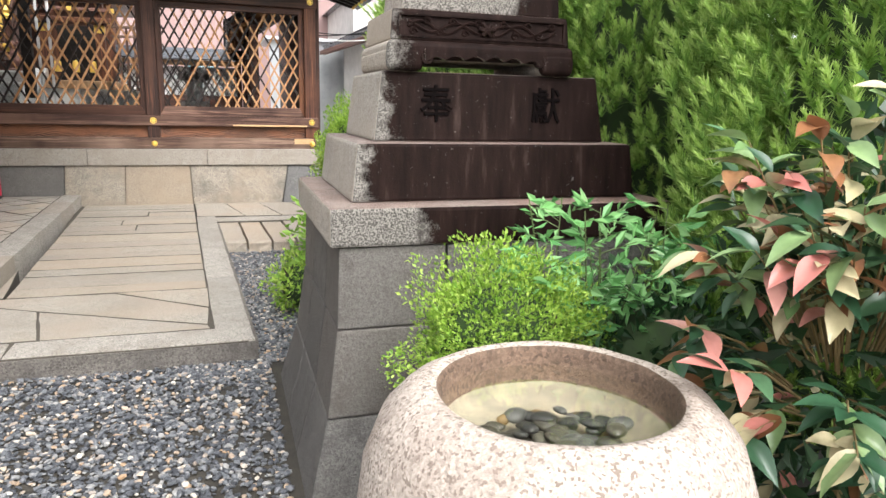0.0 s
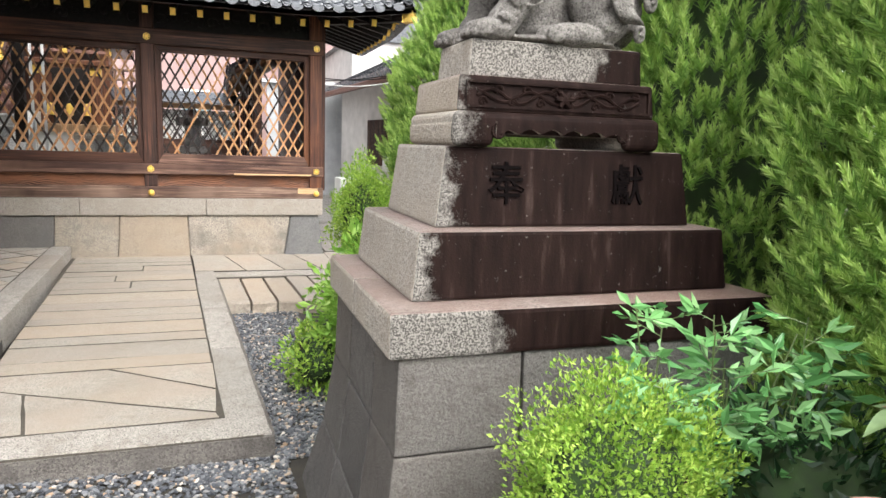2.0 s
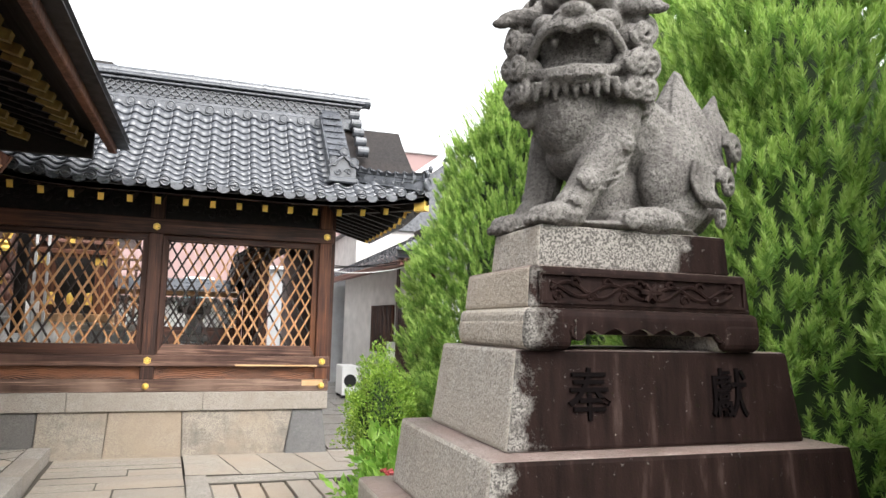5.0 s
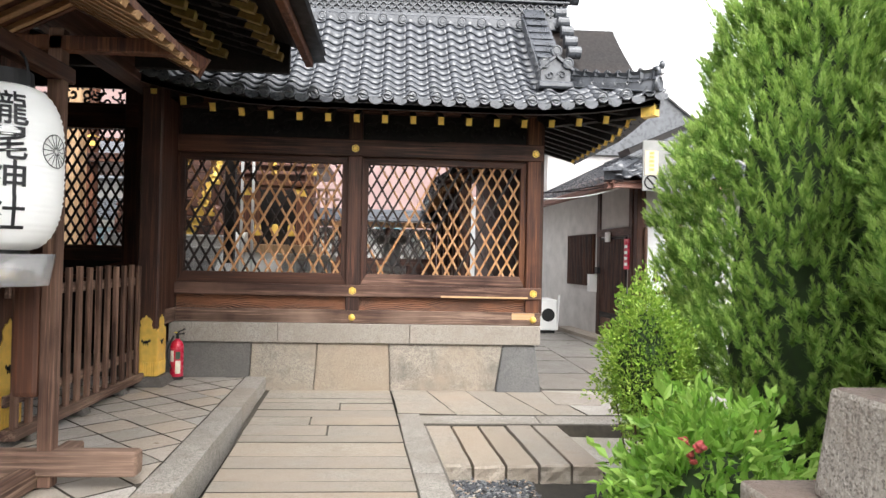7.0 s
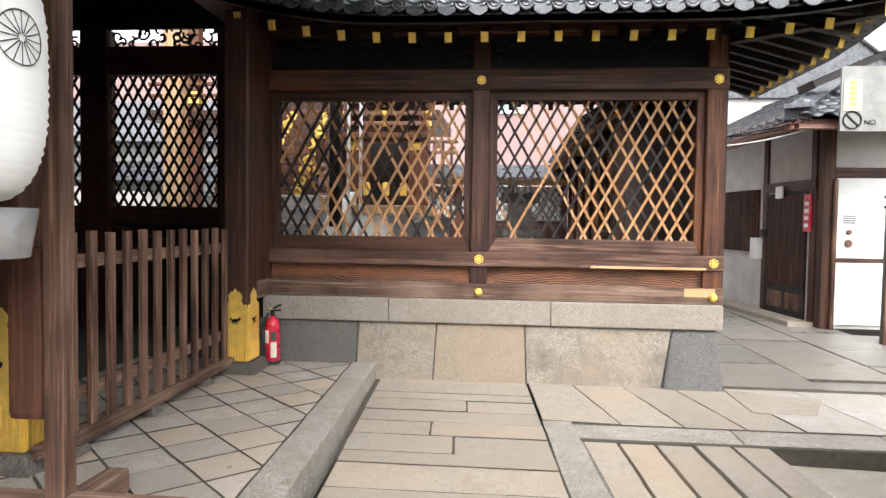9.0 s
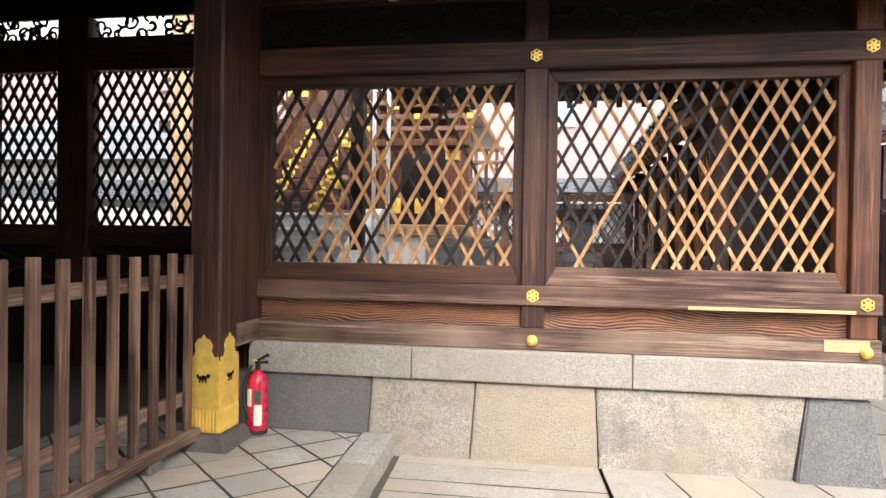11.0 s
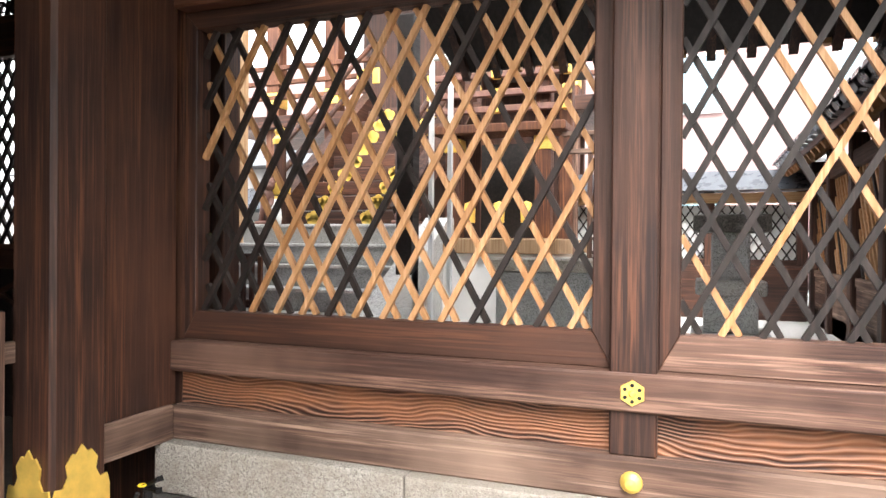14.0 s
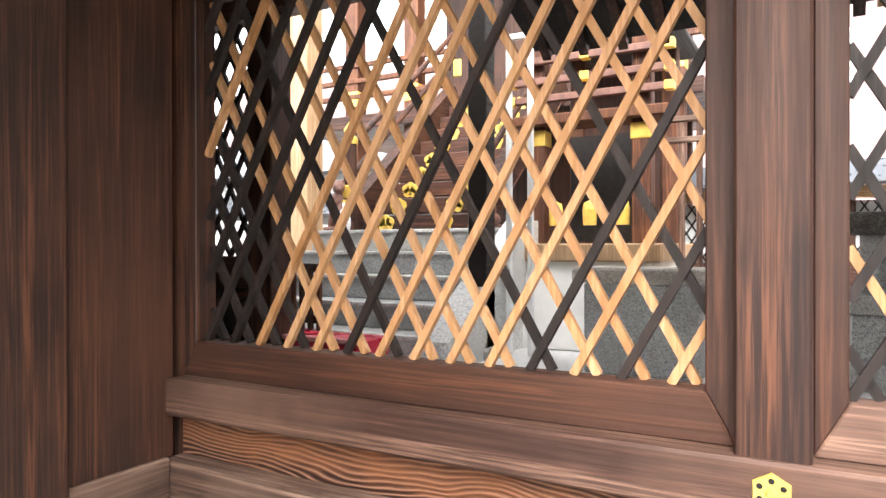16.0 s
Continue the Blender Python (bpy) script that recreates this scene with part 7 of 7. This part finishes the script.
# edging stones
for a, b in ((4.26, 5.75), (5.75, 6.95), (6.95, 8.66)):
    slab([(XB(a), max(a, 4.30)), (XC(a), max(a, 4.22)), (XC(b), b), (XB(b), b)], -0.16, 0.0, M_KERB, path_bed, "edging_stone", 0.005)
for a, b in ((-1.7, -0.28), (-0.28, 0.98)):
    slab([(a, 4.24 + 0.02), (b, 4.26), (b - 0.02, 4.50), (a, 4.50)], -0.16, 0.0, M_KERB, path_bed, "edging_stone", 0.004)
bm = boxed(-1.7, 0.99, 4.245, 4.30, -0.15, -0.012, 0.0)
bmesh.ops.subdivide_edges(bm, edges=bm.edges[:], cuts=24)
for vt in bm.verts:
    vt.co.y += noise.noise(vt.co * 14) * 0.012 - 0.004
part("rough_front", bm, M_ROUGH, path_bed)
bm = boxed(0.0, 0.05, 4.3, 8.6, -0.15, -0.012)
bmesh.ops.subdivide_edges(bm, edges=bm.edges[:], cuts=24)
for vt in bm.verts:
    vt.co.x += XC(vt.co.y) - 0.035 + noise.noise(vt.co * 14) * 0.010
part("rough_side", bm, M_ROUGH, path_bed)

# terrace kerb and diagonal flags
ky = 3.4
for k in range(6):
    y2 = (5.0, 6.2, 7.3, 8.3, 9.1, 9.72)[k]
    kx = lambda y: -0.87 - 0.05 * (y - 9.65)
    slab([(kx(ky) - 0.21, ky), (kx(ky), ky), (kx(y2), y2), (kx(y2) - 0.21, y2)], -0.1, 0.137, M_KERB, terrace, "kerb_stone", 0.003)
    ky = y2


q = 0.30
for i in range(-30, 30):
    for j in range(-30, 30):
        cx, cy = -1.6 + (i + j) * q * 0.72, 8.5 + (i - j) * q * 0.72
        if not (-3.2 < cx < -0.8 and 3.6 < cy < 10.0):
            continue
        h = q * 0.72
        poly = [(cx - h, cy), (cx, cy - h), (cx + h, cy), (cx, cy + h)]
        poly = clip_poly(poly, 1, 0.05, -1.085 + 0.05 * 9.65)
        poly = clip_poly(poly, 0, 1, 9.70)
        poly = clip_poly(poly, -1, 0, 3.0)
        if len(poly) < 3:
            continue
        area = 0.5 * abs(sum(a[0] * b[1] - b[0] * a[1] for a, b in zip(poly, poly[1:] + poly[:1])))
        if area > 0.004:
            slab(poly, 0.02, 0.131, M_PAVEG, terrace, "flagstone", 0.005)

# paving at the foot of the wall, long bench stones, lane flags
xs = [0.44, 0.80, 1.22, 1.63, 2.05, 2.62, 3.3, 4.1]
slab([(0.50, 8.66), (1.04, 8.62), (0.80, 9.78), (0.43, 9.78)], -0.15, 0.002, M_PAVE, east_walk)
for a, b in list(zip(xs, xs[1:]))[1:]:
    slab([(a + 0.24 if a < 2 else a + 0.2, 8.62), (b + 0.24 if b < 2 else b + 0.2, 8.62), (b, 9.78), (a, 9.78)], -0.15, 0.002, M_PAVE if a < 2 else M_PAVEG, east_walk)
for a, b in ((0.69, 1.75), (1.75, 2.7), (2.7, 3.7), (3.7, 4.6)):
    slab([(a, 8.32), (b, 8.32), (b, 8.61), (a, 8.61)], -0.2, 0.0, M_KERB, east_walk, "edging_stone")
for poly in ([(1.98, 7.55), (2.75, 7.50), (2.80, 8.22), (1.98, 8.28)], [(1.98, 6.95), (2.70, 6.92), (2.74, 7.49), (1.98, 7.54)]):
    slab(poly, -0.24, -0.105, M_PAVEG, east_walk, "lower_step_stone", 0.01)
bench = thing("bench_stones", (1.3, 7.8, -0.2), "row of long rough granite bars beside the path", "stones", kind="structure")
for k in range(5):
    a = 0.80 + k * 0.232
    bm = prism([(a, 7.17 - 0.01 * (k % 2)), (a + 0.212, 7.16), (a + 0.15, 8.30), (a - 0.062, 8.30)], -0.22, -0.012 + rg.uniform(-0.008, 0.004), 0.012)
    bmesh.ops.triangulate(bm, faces=[f for f in bm.faces if len(f.verts) > 4])
    bmesh.ops.subdivide_edges(bm, edges=bm.edges[:], cuts=5, use_grid_fill=True)
    for vt in bm.verts:
        n = noise.noise(vt.co * 16) * 0.014
        if vt.co.y < 7.25:
            vt.co.y += n * 1.6
        vt.co.x += n * 0.5
    part("stone_bar", bm, [M_PAVE], bench)
for k in range(9):
    for j in range(3):
        y0 = 9.9 + k * 1.05 + (0.4 if j % 2 else 0)
        a, b = 2.1 + j * 0.85 + 0.0, 2.1 + (j + 1) * 0.85
        slab([(a, y0), (b, y0), (b, y0 + 1.04), (a, y0 + 1.04)], -0.15, -0.002 - 0.003 * (j % 2), M_LANE, lane, "lane_flag", 0.006)
slab([(2.05, 9.05), (2.5, 9.02), (2.75, 9.5), (2.05, 9.72)], -0.1, 0.012, M_KERB, lane, "corner_stone")

# gravel: uncountable stones
M_GRAVEL = Mat("mixed_grey_gravel", 0.5, spec=0.5)
_c = M_GRAVEL.ramp(M_GRAVEL.island(), (0.0, (0.028, 0.030, 0.036)), (0.40, (0.065, 0.07, 0.08)), (0.70, (0.13, 0.135, 0.145)), (0.86, (0.24, 0.235, 0.225)), (0.93, (0.30, 0.20, 0.12)), (1.0, (0.48, 0.45, 0.40)))
M_GRAVEL = M_GRAVEL.done(_c, None, M_GRAVEL.noise(M_GRAVEL.co, 120, 3), 0.2, 0.002)
ico = bmesh.new()
bmesh.ops.create_icosphere(ico, subdivisions=1, radius=1.0)
IV = np.array([v.co[:] for v in ico.verts])
ico.verts.index_update()
IF = np.array([[v.index for v in f.verts] for f in ico.faces])
ico.free()


def scatter(n, box, size, seed, z0=-0.125):
    r = np.random.RandomState(seed)
    x = box[0] + (box[1] - box[0]) * r.rand(n)
    yy = box[2] + (box[3] - box[2]) * r.rand(n)
    keep = ~((yy > 4.27) & (x < 0.66 - 0.062 * (yy - 9.7)))
    keep &= ~((yy > 2.70) & (yy < 4.2) & (x > 1.05))
    x, yy = x[keep], yy[keep]
    n = len(x)
    s = size * (0.55 + 0.9 * r.rand(n) ** 1.5)
    V = np.repeat(IV[None], n, 0) * (1 + 0.35 * (r.rand(n, len(IV), 1) - 0.5))
    V = V * (s[:, None, None] * np.stack([1 + 0.5 * r.rand(n), 0.8 + 0.3 * r.rand(n), 0.45 + 0.3 * r.rand(n)], 1)[:, None, :])
    a = r.rand(n) * 6.28
    ca, sa = np.cos(a)[:, None], np.sin(a)[:, None]
    tilt = (r.rand(n) - 0.5)[:, None] * 0.9
    X, Yv, Z = V[..., 0], V[..., 1], V[..., 2]
    X, Z = X + Z * tilt, Z - X * tilt
    X, Yv = X * ca - Yv * sa, X * sa + Yv * ca
    V = np.stack([X + x[:, None], Yv + yy[:, None], Z + z0 + (r.rand(n) * 0.012)[:, None]], 2).reshape(-1, 3)
    F = (IF[None] + (np.arange(n) * len(IV))[:, None, None]).reshape(-1, 3)
    return V, F


gv, gf = scatter(24000, (-1.6, 1.42, 2.0, 4.6), 0.0112, 1)
gv2, gf2 = scatter(12000, (0.6, 1.42, 4.0, 7.3), 0.011, 2)
gf2 = gf2 + len(gv)
gme = np_mesh("gravel", np.concatenate([gv, gv2]), np.concatenate([gf, gf2]).tolist(), [M_GRAVEL])
tagged(new("gravel", gme), "loose mixed grey gravel round the pedestal and path", "gravel", kind="stuff")


# roof tiles: one wavy tile shared by all
def tile_mesh(name, width, length, last=False):
    bm = bmesh.new()
    rows = []
    n = 9
    for end, zz in ((0.0, 0.022), (1.0, 0.0)):
        row = []
        for i in range(n):
            u = i / (n - 1)
            h = 0.030 * math.sin((u * 1.0 + 0.05) * 2 * math.pi) * (1.0 if u < 0.5 else 0.75)
            row.append((u * width - width / 2, end * length, zz + h))
        rows.append(row)
    top = [[bm.verts.new(p) for p in row] for row in rows]
    bot = [[bm.verts.new((p[0], p[1], p[2] - 0.020)) for p in row] for row in rows]
    for i in range(n - 1):
        bm.faces.new((top[0][i], top[0][i + 1], top[1][i + 1], top[1][i]))
        bm.faces.new((bot[0][i], bot[1][i], bot[1][i + 1], bot[0][i + 1]))
        bm.faces.new((top[0][i], bot[0][i], bot[0][i + 1], top[0][i + 1]))
    bm.faces.new((top[0][0], top[1][0], bot[1][0], bot[0][0]))
    bm.faces.new((top[0][-1], bot[0][-1], bot[1][-1], top[1][-1]))
    return mesh_of(name, bm, M_TILE, True)


TW, COURSES = 0.232, 13
tile_me = tile_mesh("roof_tile", TW * 1.02, 0.175)
house_tile = tile_mesh("roof_tile", 0.262, 0.31)
HOUSE_INV = house.matrix_basis.inverted()
for c in range(11):
    x = 3.95 + c * 0.255
    for k in range(12):
        y0 = 12.70 + k * 0.25
        z0 = 2.70 + (y0 - 12.70) * 0.352
        if y0 > 12.78 + (x - 3.80) * 1.567 or y0 > 15.6 + (x - 5.6) * 0.36:
            continue
        ob = new("roof_tile", house_tile)
        ob.parent = house
        ob.matrix_basis = HOUSE_INV @ pose(x, y0, z0 + 0.03, 19.4, 0, 0)
disc_me = None
bm = lathe([(0.0, 0.004), (0.010, 0.006), (0.016, 0.002), (0.020, 0.007), (0.030, 0.007), (0.034, 0.002), (0.044, 0.003), (0.046, 0.010), (0.056, 0.010), (0.058, -0.03), (0.0, -0.03)], (0, 0, 0), 20)
disc_me = mesh_of("eave_disc", bm, M_TILE, True)
bm = bmesh.new()
for i in range(8):
    u0, u1 = i / 8, (i + 1) / 8
    sag = lambda u: -0.045 - 0.030 * math.sin(u * math.pi)
    vv = [bm.verts.new(p) for p in ((u0 * 0.13, 0, 0.0), (u1 * 0.13, 0, 0.0), (u1 * 0.13, 0, sag(u1)), (u0 * 0.13, 0, sag(u0)), (u0 * 0.13, 0.015, 0.0), (u1 * 0.13, 0.015, 0.0), (u1 * 0.13, 0.015, sag(u1)), (u0 * 0.13, 0.015, sag(u0)))]
    for f in ((0, 1, 2, 3), (7, 6, 5, 4), (2, 6, 7, 3)):
        bm.faces.new([vv[j] for j in f])
drop_me = mesh_of("eave_pendant", bm, M_TILE)
ROOF_INV = roof.matrix_basis.inverted()


def place(name, me, m):
    ob = new(name, me)
    ob.parent = roof
    ob.matrix_basis = ROOF_INV @ m
    return ob


ncol = 23
for c in range(ncol):
    x = -2.15 + c * TW
    for k in range(COURSES):
        s0, s1 = k / COURSES, (k + 1) / COURSES
        y0, y1 = 8.93 + 1.55 * s0, 8.93 + 1.55 * s1
        if x > 2.12 and (k > 2 or y0 > 9.0 + 1.2 * max(0.0, (2.95 - x))):
            continue
        ll = lift(x) * (1 - s0)
        z0, z1 = roof_z(y0) + ll, roof_z(y1) + lift(x) * (1 - s1)
        ang = math.degrees(math.atan2(z1 - z0, y1 - y0))
        yaw = math.degrees(math.atan2(lift(x + 0.1) - lift(x - 0.1), 0.2)) * (1 - s0)
        place("roof_tile", tile_me, pose(x, y0, z0 + 0.012, ang, -yaw, 0))
    place("eave_disc", disc_me, pose(x - 0.055, 8.925, 2.935 + lift(x) + 0.022, 90, 0, 0))
    place("eave_pendant", drop_me, pose(x, 8.93, 2.945 + lift(x), 0, 0, 0))

# ridge: stacked courses with a pierced band, discs below and round caps above
RZ = 4.20
part("ridge_base", boxed(-3.2, 2.42, 10.38, 10.72, RZ - 0.05, RZ + 0.06, 0.01), M_TILE, roof)
part("ridge_course", boxed(-3.2, 2.46, 10.42, 10.68, RZ + 0.06, RZ + 0.11, 0.008), M_TILE, roof)
part("ridge_core", boxed(-3.2, 2.40, 10.50, 10.60, RZ + 0.11, RZ + 0.36), M_TILE, roof)
bm = bmesh.new()
x = -3.0
while x < 2.36:
    for z in (RZ + 0.115, RZ + 0.205):
        for a, b in ((z, z + 0.085), (z + 0.085, z)):
            beam((x, 10.485, a), (x + 0.10, 10.485, b), 0.03, 0.016, 0, bm)
    x += 0.10
part("pierced_band", bm, M_TILE, roof, "diamond-pierced ridge band")
part("ridge_course", boxed(-3.2, 2.47, 10.43, 10.67, RZ + 0.295, RZ + 0.325, 0.008), M_TILE, roof)
part("ridge_course", boxed(-3.2, 2.50, 10.41, 10.69, RZ + 0.345, RZ + 0.38, 0.008), M_TILE, roof)
part("ridge_cap", rod((-3.2, 10.55, RZ + 0.41), (2.60, 10.55, RZ + 0.41), 0.08, 0.08, 16), M_TILE, roof)
for c in range(24):
    place("eave_disc", disc_me, pose(-3.0 + c * TW, 10.37, RZ + 0.005, 90, 0, 0))
for c in range(12):
    part("cap_joint", rod((-3.0 + c * 0.46, 10.55, RZ + 0.41), (-2.96 + c * 0.46, 10.55, RZ + 0.41), 0.090, 0.090, 16), M_TILE, roof)
# descending ridge and its ornament
for k in range(9):
    s0, s1 = k / 9, (k + 1) / 9
    ya, yb = 9.28 + 1.12 * s0, 9.28 + 1.12 * s1
    part("descending_ridge_tile", beam((2.02, ya, roof_z(ya) + 0.20), (2.02, yb + 0.02, roof_z(yb) + 0.185), 0.17, 0.09, 0.035), M_TILE, roof)
part("descending_ridge_base", beam((2.02, 9.24, roof_z(9.24) + 0.08), (2.02, 10.42, roof_z(10.42) + 0.08), 0.26, 0.16, 0.01), M_TILE, roof)
bm = bmesh.new()
pr = [(-0.15, 0.0), (0.15, 0.0), (0.15, 0.14), (0.0, 0.27), (-0.15, 0.14)]
fa = [bm.verts.new((2.02 + u, 9.17, 3.21 + h)) for u, h in pr]
fb = [bm.verts.new((2.02 + u, 9.30, 3.21 + h)) for u, h in pr]
bm.faces.new(fa)
bm.faces.new(fb[::-1])
for i in range(5):
    bm.faces.new((fa[i], fb[i], fb[(i + 1) % 5], fa[(i + 1) % 5]))
orn = part("ridge_end_ornament", bm, M_TILE, roof, "gabled ridge-end tile with a crest")
for dx, dz in ((-0.12, 0.19), (0.0, 0.31), (0.12, 0.19)):
    place("eave_disc", disc_me, pose(2.02 + dx, 9.15, 3.21 + dz, 90, 0, 0))
for s in (-1, 1):
    part("gable_moulding", beam((2.02 + s * 0.17, 9.155, 3.34), (2.02, 9.155, 3.475), 0.03, 0.03, 0.004), M_TILE, orn)
    spiral_bm = bmesh.new()
    spiral(spiral_bm, (2.02 + s * 0.06, 9.165, 3.285), 0.045, 18, (0, -1, 0), 1.2, 0.010, s)
    part("scroll", spiral_bm, M_TILE, orn)
part("ornament_foot", boxed(1.84, 2.20, 9.14, 9.30, 3.15, 3.215, 0.015), M_TILE, orn)
# gable end stack and hip ridge sweeping to the corner
for k in range(5):
    part("gable_tile", rod((2.30, 10.50 - k * 0.17, RZ + 0.20 - k * 0.17), (2.44, 10.50 - k * 0.17, RZ + 0.20 - k * 0.17), 0.07, 0.07, 14), M_TILE, roof)
for k in range(9):
    u0, u1 = k / 9, (k + 1) / 9
    hz = lambda u: 3.36 - 0.30 * u + 0.14 * u * u * u
    part("hip_ridge_tile", beam((2.12 + 0.84 * u0, 9.62 - 0.66 * u0, hz(u0) + 0.06), (2.12 + 0.84 * u1 + 0.01, 9.62 - 0.66 * u1, hz(u1) + 0.05), 0.15, 0.10, 0.03), M_TILE, roof)
part("hip_ridge_base", beam((2.12, 9.62, 3.33), (2.98, 8.97, 3.14), 0.22, 0.12, 0.01), M_TILE, roof)
place("eave_disc", disc_me, pose(2.99, 8.93, 3.17, 90, 0, 45) @ Matrix.Scale(1.4, 4))
blob_bm = bmesh.new()
blob(blob_bm, (2.98, 8.96, 3.30), (0.045, 0.05, 0.06))
blob(blob_bm, (3.02, 8.93, 3.36), (0.03, 0.03, 0.045))
part("corner_ornament", blob_bm, M_TILE, roof, "small upturned corner ornament")
bm = bmesh.new()
tri_v = [bm.verts.new(p) for p in ((2.25, 9.75, 3.3), (2.25, 11.4, 3.3), (2.25, 10.55, 4.2), (2.31, 9.75, 3.3), (2.31, 11.4, 3.3), (2.31, 10.55, 4.2))]
for f in ((0, 1, 2), (5, 4, 3), (0, 3, 4, 1), (1, 4, 5, 2), (2, 5, 3, 0)):
    bm.faces.new([tri_v[i] for i in f])
part("gable_wall", bm, M_WX, roof)
